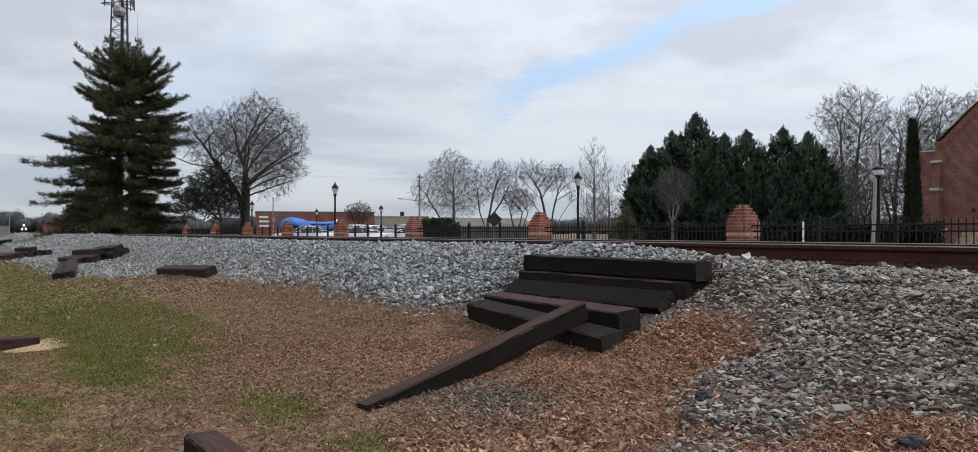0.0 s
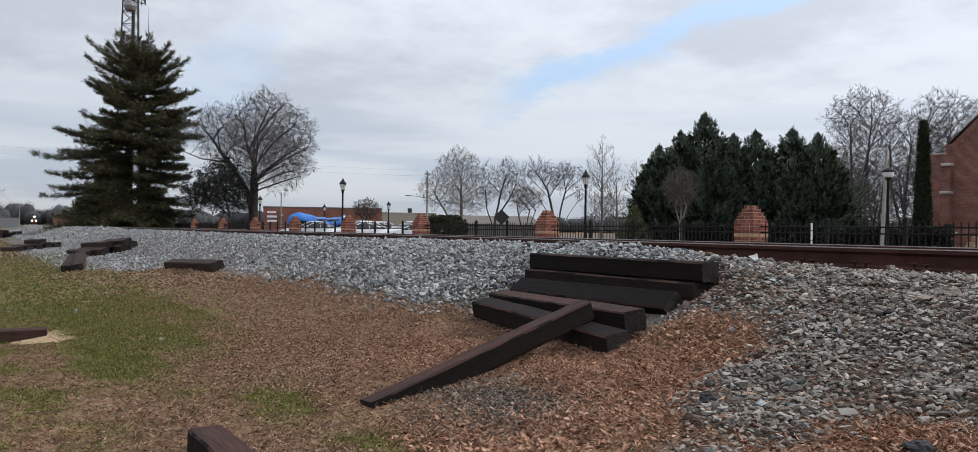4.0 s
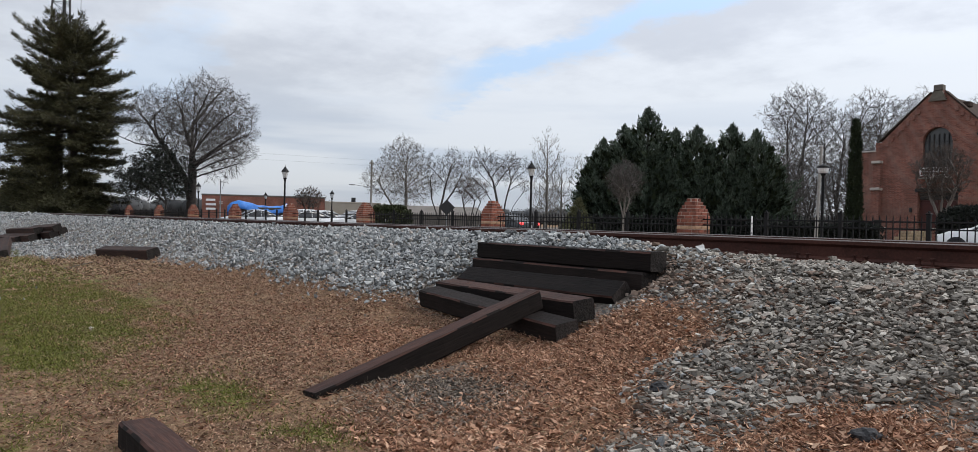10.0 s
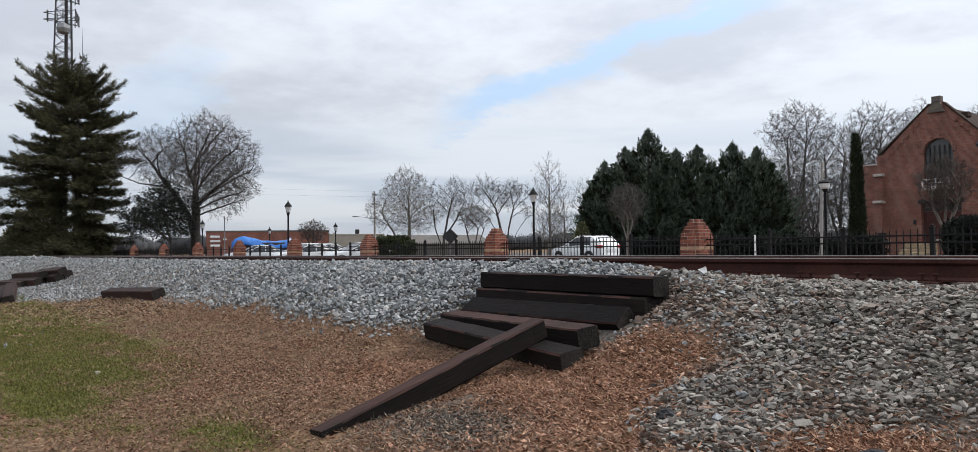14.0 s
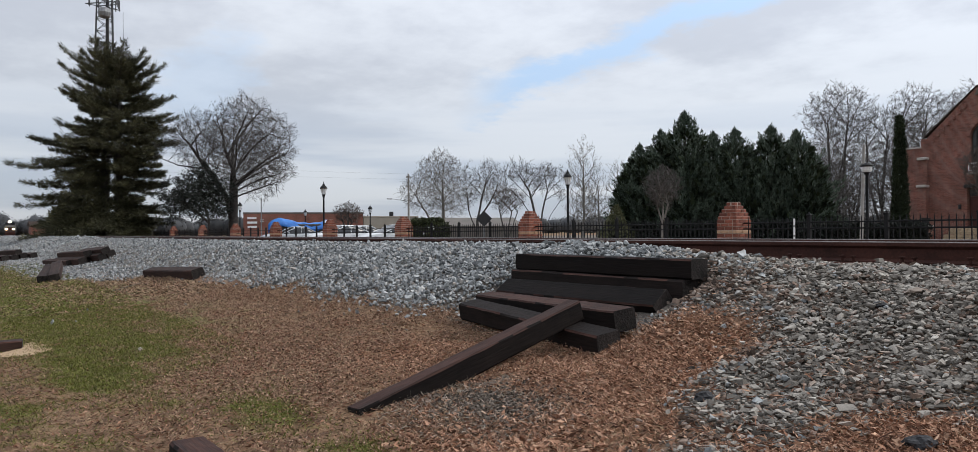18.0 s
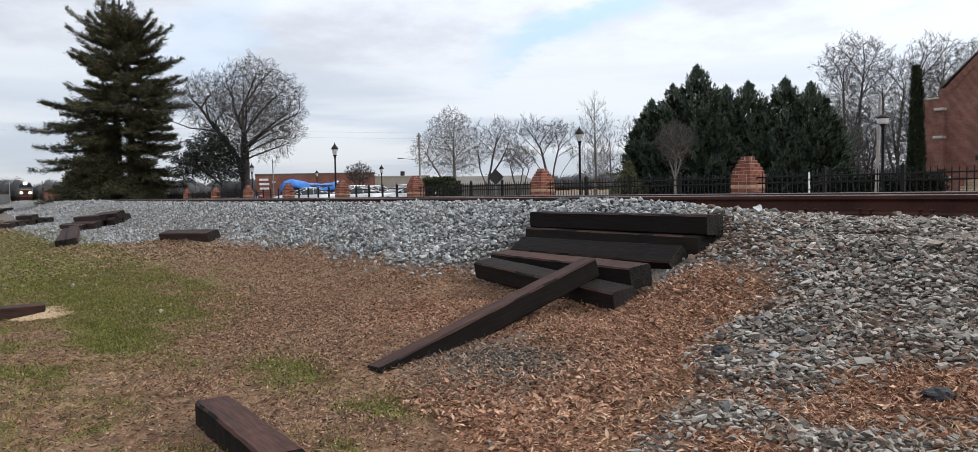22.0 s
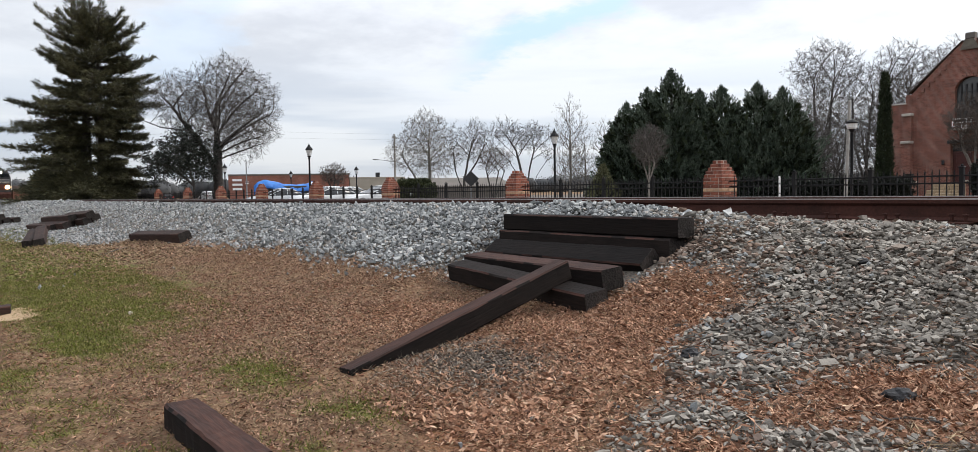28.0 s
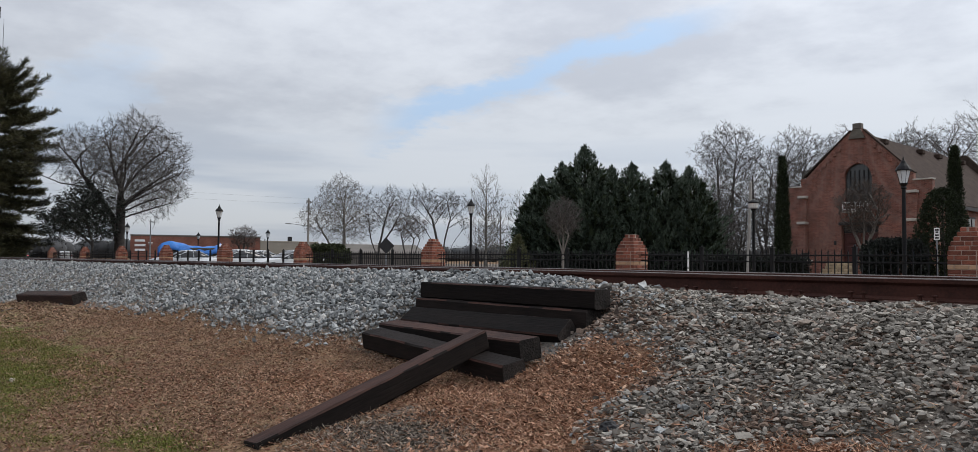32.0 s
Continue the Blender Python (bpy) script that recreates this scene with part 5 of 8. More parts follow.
def bare_tree(name, x, y, crowns, stems, seed, label, bark=None, twigs=None, group="", step=0.33, density=6.0, trunk_r=0.3, tip=0.011, spray=2, spray_len=0.42, lift=0.05, inertia=0.78, spread=0.32, edge=0.06, limbs=14, low=1.5, arch=0.06):
    """A leafless tree: stems, limbs that divide until they fill the crown, and a haze of end twigs."""
    rng = np.random.default_rng(seed)
    arms = limb_paths(rng, stems, crowns, limbs, low, arch)
    P, parent, way, owner = colonise(rng, list(stems) + arms, crown_cloud(rng, crowns, density * 2.6, edge), step * 0.74, inertia, lift)
    stem, trunks = len(owner), len(stems)
    n = len(P)
    ends = np.ones(n)
    ends[parent[parent >= 0]] = 0
    for k in range(n - 1, 0, -1):
        if parent[k] >= 0:
            ends[parent[k]] += ends[k]
    power = math.log(max(ends.max(), 3)) / math.log(trunk_r / tip)
    r = tip * np.maximum(ends, 1) ** (1 / power)
    t = thing(name, pose(x, y, float(land(x, y)) - 0.05, 0, 0, broadside(x, y)), label, "tree", group)
    kid = np.nonzero(parent >= 0)[0]
    of = np.concatenate([owner, np.full(n - stem, 9999)])[kid]
    thick = r[kid] > tip * 2.6
    for no in range(trunks + len(arms)):
        ks = np.nonzero(owner == no)[0]
        if parent[ks[0]] >= 0:
            ks = np.concatenate([parent[ks[:1]], ks])
        rr = r[ks]
        if len(ks) < 2:
            continue
        rr[0] = min(rr[0], rr[1] * 1.15)
        v, f = chain(P[ks], rr, 8 if no < trunks else 5)
        raw("trunk" if no < trunks else "limb", v, f, bark or M_BARK, t, True)
    sets = [("branch_mass", kid[(of == 9999) & thick], 4, bark or M_BARK), ("twig_mass", kid[(of == 9999) & ~thick], 3, twigs or M_TWIG)]
    for nm, ks, sides, mt in sets:
        if not len(ks):
            continue
        r0 = np.minimum(r[parent[ks]], r[ks] * 1.12)
        a, b, r1 = P[parent[ks]], P[ks], r[ks]
        if nm == "twig_mass":
            # fine twigs at the ends of the branches
            e = np.repeat(np.nonzero((ends <= 6) & (np.arange(n) >= stem))[0], spray)
            w = unit(way[e] + rng.normal(0, spread, (len(e), 3)) + [0, 0, 0.15 + lift])
            ln = rng.uniform(0.45, 1.2, len(e)) * spray_len
            q = P[e] + w * ln[:, None]
            # and a side shoot half way along each
            mid = P[e] + w * (ln * rng.uniform(0.3, 0.7, len(e)))[:, None]
            side = mid + unit(w + rng.normal(0, spread, (len(e), 3)) + [0, 0, 0.1]) * (ln * rng.uniform(0.4, 0.8, len(e)))[:, None]
            ends_at, shoots = np.concatenate([P[e], mid]), np.concatenate([q, side])
            reach = np.linalg.norm(shoots - ends_at, axis=1)
            fine_v, fine_f = blades(ends_at, (shoots - ends_at) / reach[:, None], reach, np.full(len(reach), tip * 2.3), rng)
        v, f = tubes(a, b, r0, r1, sides)
        if nm == "twig_mass":
            v, f = np.concatenate([v, fine_v]), np.concatenate([f, fine_f + len(v)])
        ob = arrays(nm, v, f, mt, t)
        ob.data.shade_smooth()
        if nm.endswith("mass"):
            ob["kind"] = "stuff"
    return t, P[stem:]


def sprays(rng, centre, way, count, length, width, spread, fan=0.55):
    """Fans of leaves round each centre."""
    n = len(centre)
    c = np.repeat(centre, count, 0) + rng.normal(0, spread * 0.3, (n * count, 3))
    w = unit(np.repeat(way, count, 0) + rng.normal(0, fan, (n * count, 3)))
    k = n * count
    return blades(c, w, rng.uniform(0.6, 1.3, k) * length, rng.uniform(0.6, 1.3, k) * width, rng)


def cone_tree(name, x, y, height, radius, seed, label, material, fans=1300, count=9, length=0.5, width=0.13, low=0.0, power=0.8, belly=0.12, upturn=0.9, ragged=0.16, group=""):
    """A dense conifer: fans of foliage over an uneven cone, with tips that stand out."""
    rng = np.random.default_rng(seed)
    t = thing(name, pose(x, y, float(land(x, y))), label, "tree", group)
    part("trunk", rod(radius * 0.1, 0.03, (0, 0, -0.1), (0, 0, height * 0.92), 8), M_BARK, t)
    f = rng.random(fans) ** 1.35
    z = low + (height - low) * f
    a = rng.uniform(0, 2 * np.pi, fans)
    prof = np.where(f < belly, 0.78 + 0.22 * f / belly, ((1 - f) / (1 - belly)) ** power)
    lobes = 1 + ragged * np.sin(3 * a + 5 * f + seed) + ragged * np.sin(7 * a - 17 * f + 2 * seed) + ragged * np.sin(23 * f + 2 * a)
    r = radius * prof * lobes * np.sqrt(rng.uniform(0.25, 1.0, fans))
    c = np.stack([r * np.cos(a), r * np.sin(a), z], -1)
    w = unit(np.stack([np.cos(a), np.sin(a), np.full(fans, upturn)], -1))
    v, q = sprays(rng, c, w, count, length, width, length)
    arrays("crown", v, q, material, t)
    return t


def plumed_conifer(x, y, height, radius, seed, label, material, group):
    """A broad conifer of pointed, upswept plumes in tiers, with dark gaps between them and a spire of short tips."""
    rng = np.random.default_rng(seed)
    t = thing("conifer", pose(x, y, float(land(x, y))), label, "tree", group)
    part("trunk", rod(radius * 0.08, 0.03, (0, 0, -0.1), (0, 0, height * 0.95), 8), M_BARK, t)
    C, Wy = [], []
    n = int(22 * height * (0.5 + radius / 4))
    for k in range(n):
        f = ((k + rng.random()) / n) ** 1.05
        a = 2.399963 * k + rng.uniform(-0.4, 0.4)
        tier = 0.84 + 0.24 * math.sin(f * height * 5.2 + 1.3 * math.sin(a + seed))
        reach = radius * np.interp(f, [0, 0.12, 0.5, 0.7, 0.8, 0.9, 0.96, 1], [0.9, 1.0, 0.86, 0.64, 0.46, 0.23, 0.08, 0.0]) * tier * rng.uniform(0.72, 1.16) + 0.03
        el = radians(np.interp(f, [0, 0.5, 0.9, 1], [6, 20, 34, 60]) + rng.uniform(-10, 10))
        way = np.array([math.cos(a) * math.cos(el), math.sin(a) * math.cos(el), math.sin(el)])
        L = reach / max(0.35, math.cos(el))
        z0 = max(0.1, height * f - 0.85 * L * math.sin(el))
        m = int(10 + 13 * L)
        e = rng.uniform(0.15, 1, m) ** 0.75
        # the bough sags, then its plume turns up to a point
        c = np.array([0, 0, z0]) + way * (L * e)[:, None]
        c[:, 2] += -0.30 * L * e * (1 - e) + 0.22 * min(1, L) * e ** 4
        girth = np.interp(e, [0, 0.5, 0.8, 1], [0.24, 0.22, 0.13, 0.02]) * min(1.0, 0.45 + 0.5 * reach)
        off = rng.normal(0, 1, (m, 3)) * girth[:, None]
        off[:, 2] *= 0.55
        C.append(c + off)
        Wy.append(unit(way[None] * 0.9 + np.array([0, 0, 0.25]) + (0.9 * e ** 3)[:, None] * np.array([0, 0, 1.0]) + 1.1 * off))
    tf = rng.uniform(0, 1, 60)
    tw = 0.14 * (1 - tf) + 0.01
    C.append(np.stack([rng.normal(0, 1, 60) * tw, rng.normal(0, 1, 60) * tw, height * (0.92 + 0.1 * tf)], -1))
    Wy.append(np.repeat([[0.0, 0, 1]], 60, 0))
    C, Wy = np.concatenate(C), np.concatenate(Wy)
    C[:, 2] = np.maximum(C[:, 2], 0.12)
    v, q = sprays(rng, C, Wy, 3, 0.24, 0.055, 0.14, 0.28)
    arrays("crown", v, q, material, t)
    # larger, darker filler leaves added inside so no sky shows through
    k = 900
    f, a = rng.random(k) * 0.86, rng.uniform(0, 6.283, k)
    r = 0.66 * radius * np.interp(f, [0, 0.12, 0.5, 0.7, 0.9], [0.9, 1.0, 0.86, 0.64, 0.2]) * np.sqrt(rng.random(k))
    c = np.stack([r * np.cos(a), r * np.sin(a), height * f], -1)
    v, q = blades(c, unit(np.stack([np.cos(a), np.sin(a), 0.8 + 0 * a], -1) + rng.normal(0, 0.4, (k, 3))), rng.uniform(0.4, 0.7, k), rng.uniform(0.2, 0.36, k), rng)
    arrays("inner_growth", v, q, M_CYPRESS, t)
    return t


def pine(x, y, height, seed):
    """A tall spreading pine: long boughs in tiers, level or rising at the top, each a flat plume of needle tufts turned up at its tip."""
    rng = np.random.default_rng(seed)
    t = thing("pine_tree", pose(x, y, ROAD_Z - 0.1, 0, 0, broadside(x, y)), "tall dark green pine with layered ragged boughs", "tree")
    part("trunk", rod(0.44, 0.05, (0.1, 0, 0), (0, 0, height * 0.93), 10), M_BARK, t)
    part("trunk", rod(0.38, 0.05, (-1.5, 0.6, 0), (-1.0, 0.4, height * 0.8), 10), M_BARK, t, "second trunk beside the first")
    Z = [0.0, 0.08, 0.2, 0.33, 0.45, 0.53, 0.6, 0.7, 0.8, 0.9, 1.0]
    lft = [7.0, 7.5, 7.3, 7.5, 7.9, 7.0, 5.4, 4.9, 4.6, 4.2, 1.6]
    rgt = [4.6, 4.4, 4.1, 4.2, 4.1, 4.9, 5.4, 4.9, 4.5, 4.0, 1.8]
    A, B, R0, R1, C, Wy = [], [], [], [], [], []
    tiers = 27
    for k in range(tiers):
        f = (k + 0.35) / tiers
        z0 = height * (0.045 + 0.86 * f)
        n = int(rng.integers(7, 10)) if f < 0.9 else 10
        a0 = rng.uniform(0, 6.28)
        for j in range(n):
            a = a0 + 6.283 * (j + rng.uniform(-0.3, 0.3)) / n
            c = math.cos(a)
            span = np.interp(f, Z, rgt) * (0.5 + 0.5 * c) + np.interp(f, Z, lft) * (0.5 - 0.5 * c)
            L = span * (1.05 - 0.6 * rng.random() ** 1.3)
            rise = np.interp(f, [0, 0.35, 0.65, 0.85, 1], [-0.16, -0.09, 0.05, 0.26, 0.95]) + rng.normal(0, 0.10)
            root = np.array([-1.1 * (1 - f) * (1 if c < 0 else 0.2), 0.2, z0 + rng.uniform(-0.6, 0.6) * (1 - 0.6 * f)])
            steps = 9
            pts = [root]
            for s in range(steps):
                a += rng.normal(0, 0.04)
                g = rise - 0.10 * math.sin(math.pi * (s + 0.5) / steps) + (0.12 + 0.34 * f) * ((s + 1) / steps) ** 4
                pts.append(pts[-1] + np.array([math.cos(a), math.sin(a), g]) * L / steps)
            for s in range(steps):
                A.append(pts[s]), B.append(pts[s + 1])
                R0.append(0.065 * (1 - s / steps) + 0.012), R1.append(0.065 * (1 - (s + 1) / steps) + 0.010)
                along = unit(pts[s + 1] - pts[s])
                cross = unit(np.array([-along[1], along[0], 0]))
                if s < 1:
                    continue
                for u in range(6):
                    e = rng.uniform(0, 1)
                    g = (s + e) / steps
                    sd = 1 if u % 2 else -1
                    ln = (0.30 + 0.34 * L * (1 - g) ** 0.8 * min(1, g * 3)) * rng.uniform(0.55, 1.1)
                    ln = min(ln, 1.5)
                    q0 = pts[s] + (pts[s + 1] - pts[s]) * e
                    w = unit(along * 0.95 + cross * sd * rng.uniform(0.5, 0.95) + np.array([0, 0, rng.normal(0.03, 0.2)]))
                    A.append(q0), B.append(q0 + w * ln), R0.append(0.014), R1.append(0.008)
                    m = max(2, int(ln / 0.17))
                    ee = (np.arange(m) + rng.random(m)) / m
                    pt = q0 + w * (ln * ee)[:, None]
                    pt[:, 2] += 0.18 * ln * ee ** 3
                    C.append(pt)
                    Wy.append(np.repeat(unit(w + [0, 0, 0.18])[None], m, 0))
            m = 6
            C.append(pts[-1] + along * np.linspace(-0.35, 0.12, m)[:, None])
            Wy.append(np.repeat(unit(along + [0, 0, 0.3])[None], m, 0))
    v, q = tubes(np.array(A), np.array(B), np.array(R0), np.array(R1), 3)
    arrays("bough_mass", v, q, M_BARK, t)["kind"] = "stuff"
    C, Wy = np.concatenate(C), np.concatenate(Wy)
    v, q = sprays(rng, C, Wy, 5, 0.34, 0.05, 0.26, 0.40)
    arrays("needle_mass", v, q, M_PINE, t)["kind"] = "stuff"
    # younger growth round its foot
    n = 1700
    f = rng.random(n)
    a = rng.uniform(0, 6.283, n)
    r = 5.6 * np.sqrt(rng.uniform(0.2, 1, n)) * (1 - 0.55 * f)
    c = np.stack([r * np.cos(a) * 0.98 - 1.7, r * np.sin(a), 0.6 + 3.4 * f + 0.5 * np.sin(3 * a)], -1)
    v, q = sprays(rng, c, unit(np.stack([np.cos(a), np.sin(a), 0.3 + 0 * a], -1)), 9, 0.36, 0.06, 0.5)
    arrays("bough_skirt", v, q, M_PINE, t)["kind"] = "stuff"
    return t


def spreading_evergreen(x, y, crowns, stems, seed, label, material):
    """A low evergreen whose leaves hang in flat layered sprays along forked branches."""
    rng = np.random.default_rng(seed)
    P, parent, way, owner = colonise(rng, stems, crown_cloud(rng, crowns, 9.0, 0.2), 0.3, 0.5, -0.02)
    stem = len(owner)
    t = thing("evergreen_tree", pose(x, y, float(land(x, y)) - 0.05, 0, 0, broadside(x, y)), label, "tree")
    k = np.nonzero(parent >= 0)[0]
    r = np.where(k < stem, 0.11, 0.018)
    for nm, m in (("trunk", k < stem), ("branch_mass", k >= stem)):
        v, f = tubes(P[parent[k[m]]], P[k[m]], r[m], r[m] * 0.92, 6 if nm == "trunk" else 3)
        ob = arrays(nm, v, f, M_BARK, t)
        if nm != "trunk":
            ob["kind"] = "stuff"
    e = k[k >= stem]
    w = way[e] * [1, 1, 0.35]
    v, q = sprays(rng, P[e] - [0, 0, 0.05], unit(w + [0, 0, -0.12]), 30, 0.26, 0.07, 0.62, 0.5)
    arrays("leaf_mass", v, q, material, t)["kind"] = "stuff"
    return t


def leafy_mound(name, x, y, size, seed, label, material, category="shrub", fans=500, count=9, length=0.16, width=0.08, square=0.0, z=None):
    """A shrub or hedge filling an ellipsoid (square 0) or a clipped block (square 1)."""
    rng = np.random.default_rng(seed)
    t = thing(name, pose(x, y, (float(land(x, y)) if z is None else z)), label, category)
    p = rng.normal(size=(fans, 3))
    p = p / (np.abs(p) ** (2 + 6 * square)).sum(1, keepdims=True) ** (1 / (2 + 6 * square))
    p *= rng.uniform(0.55, 1.0, (fans, 1)) ** 0.5
    p *= 1 + 0.1 * np.sin(p[:, :1] * 9 + seed) * np.sin(p[:, 1:2] * 7)
    c = np.stack([p[:, 0] * size[0] / 2, p[:, 1] * size[1] / 2, (p[:, 2] * 0.5 + 0.5) * size[2]], -1)
    v, q = sprays(rng, c, unit(p + [[0, 0, 0.5]]), count, length, width, length * 1.3)
    arrays("leaves", v, q, material, t)["kind"] = "stuff"
    part("stems", rod(0.05, 0.02, (0, 0, -0.05), (0, 0, size[2] * 0.7), 6), M_BARK, t)
    return t


pine(-76.0, 11.9, 17.6, 3)
bare_tree("oak_tree", -71.75, 20.75, ((1.1, 8.9, 4.6, 4.6), (-3.0, 9.4, 2.7, 2.7), (3.0, 7.0, 2.6, 2.2), (-6.4, 8.3, 0.8, 1.0)),
          (((0, 0, 0), (0.1, 0, 2.4), (0.1, 0.1, 5.0), (0.0, 0.1, 8.0), (0.2, 0, 10.8)), ((-0.1, 0, 2.2), (-0.6, 0.1, 4.6), (-2.4, 0.3, 7.2), (-4.0, 0.1, 9.6)), ((-2.2, 0.3, 6.9), (-4.6, 0.2, 7.2), (-6.6, 0, 8.0)), ((0.1, 0.1, 6.5), (-0.7, -0.5, 9.0), (-0.9, -0.4, 11.0))),
          7, "large bare winter oak with a wide crown", M_OAKBARK, M_TWIG, trunk_r=0.44, tip=0.0092, step=0.34, density=6.0, spray=3, spray_len=0.65, limbs=24, low=3.6)
spreading_evergreen(-69.6, 18.1, ((-1.4, 4.2, 2.5, 1.8), (0.5, 4.5, 1.6, 1.9), (-0.4, 6.0, 1.3, 1.3), (-3.1, 3.7, 1.2, 1.0), (1.3, 3.3, 0.9, 0.9)), (((0, 0, 0), (0.0, 0, 2.2), (-0.5, 0.1, 4.0), (-0.8, 0, 5.6)), ((0, 0, 2.0), (-1.6, 0.3, 3.4), (-3.0, 0.2, 4.0))), 17, "low dark evergreen tree with drooping layered boughs", M_HOLLY)

# bare trees beyond the parking lot
bare_tree("bare_tree", -64.2, 38.75, ((-0.3, 6.1, 2.5, 2.75), (-2.6, 4.8, 1.7, 1.9), (1.3, 4.2, 1.5, 1.8), (-0.3, 3.6, 1.8, 1.2)), (((0, 0, 0), (0, 0, 3.0), (-0.05, 0, 5.6), (0.1, 0, 7.6)), ((-0.2, 0, 0.4), (-1.1, 0.1, 2.0), (-2.8, 0.2, 4.8))),
          31, "pale bare sycamore beyond the parking lot", M_PALEBARK, M_PALETWIG, trunk_r=0.18, tip=0.0066, step=0.25, density=10, spray=3, spray_len=0.5, limbs=28, low=1.6)
bare_tree("bare_tree", -59.9, 40.1, ((-0.9, 5.2, 1.2, 2.0), (1.0, 5.5, 1.6, 2.1), (2.0, 4.4, 0.9, 1.2)), (((-0.3, 0, 0), (-0.2, 0, 2), (0.2, 0, 4.0), (0.7, 0, 6.0)), ((-0.3, 0, 0.9), (-1.0, 0.1, 3.0), (-1.2, 0, 5.2)), ((-0.1, 0, 2.2), (0.9, -0.2, 3.6), (1.6, -0.2, 5.0))),
          32, "bare tree with grey forked limbs", None, None, trunk_r=0.13, tip=0.0075, step=0.25, density=13, spray=3, spray_len=0.48, lift=0.1, limbs=20)
bare_tree("bare_tree", -49.0, 37.9, ((-1.1, 5.8, 1.3, 0.95), (1.2, 5.3, 1.5, 1.1), (-1.9, 4.6, 0.7, 0.7), (2.2, 4.0, 0.7, 0.9), (0.1, 5.0, 1.2, 1.0)), (((0.6, 0, 0), (0.2, 0, 2.4), (-0.2, 0.1, 4.2), (-1.3, 0, 6.0)), ((0.6, 0, 0.5), (0.8, 0.3, 2.6), (1.3, 0.3, 4.6)), ((0.7, 0, 0.4), (1.4, -0.2, 2.2), (2.3, -0.2, 3.6)), ((0.3, 0, 1.6), (-0.9, -0.2, 3.6), (-1.9, -0.2, 4.5))),
          33, "bare spreading tree with several stems", trunk_r=0.115, tip=0.0078, step=0.24, density=14, spray=3, spray_len=0.46, limbs=24, low=2.2, arch=0.12)
bare_tree("bare_tree", -53.4, 38.6, ((0.1, 3.7, 1.5, 1.15),), (((0, 0, 0), (0.1, 0, 1.4), (0.4, 0.1, 2.8)), ((0, 0, 0.2), (-0.4, 0.1, 1.6), (-0.7, 0.1, 3.0)), ((0, 0, 0.3), (0.5, -0.1, 1.6), (0.9, -0.1, 2.8))),
          34, "small bare tree with reddish twigs", None, M_REDTWIG, trunk_r=0.085, tip=0.0075, step=0.2, density=26, spray=3, spray_len=0.34, limbs=14)
for k, (x, y, h, r) in enumerate(((-44.9, 39.7, 8.0, 1.35), (-42.9, 41.4, 6.3, 0.95), (-46.0, 40.6, 5.6, 0.8), (-43.8, 40.2, 5.6, 1.0))):
    bare_tree("young_tree", x, y, ((0, h * 0.58, r, h * 0.42), (0.1, h * 0.3, r * 1.2, h * 0.18)), (((0, 0, 0), (0.05, 0, h * 0.4), (0, 0, h * 0.93)),), 40 + k, "slender bare tree with upright branches", M_PALEBARK, M_PALETWIG, trunk_r=0.10, tip=0.009, step=0.26, density=7, spray=1, spray_len=0.5, lift=0.75, inertia=0.8, limbs=22, low=0.8, arch=-0.12)
bare_tree("ornamental_tree", -77.5, 34.7, ((0, 3.0, 1.55, 1.2),), (((0, 0, 0), (0, 0, 1.4), (0.1, 0, 2.6)), ((0, 0, 1.2), (-0.5, 0.2, 2.2)), ((0, 0, 1.2), (0.5, -0.2, 2.2))), 51, "small round bare street tree", None, M_REDTWIG, trunk_r=0.13, tip=0.012, step=0.2, density=22, spray=3, spray_len=0.34, lift=0.2)
bare_tree("crape_myrtle", -24.2, 26.1, ((0, 2.95, 0.78, 0.82), (0, 2.35, 0.45, 0.55)), (((0, 0, 0), (0, 0, 1.45)), ((0, 0, 1.3), (-0.25, 0.1, 2.2)), ((0, 0, 1.3), (0.25, -0.1, 2.2)), ((0, 0, 1.3), (0.02, 0.2, 2.3))), 52, "small vase-shaped bare tree with a pale stem", M_PALEBARK, M_TWIG, trunk_r=0.06, tip=0.005, step=0.11, density=150, spray=3, spray_len=0.26, lift=0.45)
for k, (x, y, h, r) in enumerate(((-41.2, 68.5, 14.6, 3.3), (-38.0, 69.5, 12.0, 2.6), (-36.6, 74.0, 12.0, 2.6), (-41.0, 60.5, 9.0, 2.2), (-37.6, 61.5, 9.0, 2.2), (-33.9, 68, 13.3, 2.6), (-36.5, 84, 15.5, 3.4), (-32.0, 90, 15.5, 3.6))):
    bare_tree("woodland_tree", x, y, ((0, h * 0.79, r, h * 0.21), (-0.2, h * 0.58, r * 0.75, h * 0.17)), (((0.3, 0, 0), (0.2, 0, h * 0.3), (0.5, 0.1, h * 0.62), (0.9, 0, h * 0.86)), ((0.2, 0, 0.6), (-0.9, -0.2, h * 0.45), (-1.0, -0.3, h * 0.8))), 60 + k, "tall bare winter tree behind the church yard", None, None, "bare trees by the church", trunk_r=0.17, tip=0.0105, step=0.36, density=4.0, spray=3, spray_len=0.6, lift=0.12, limbs=20, low=4.0)
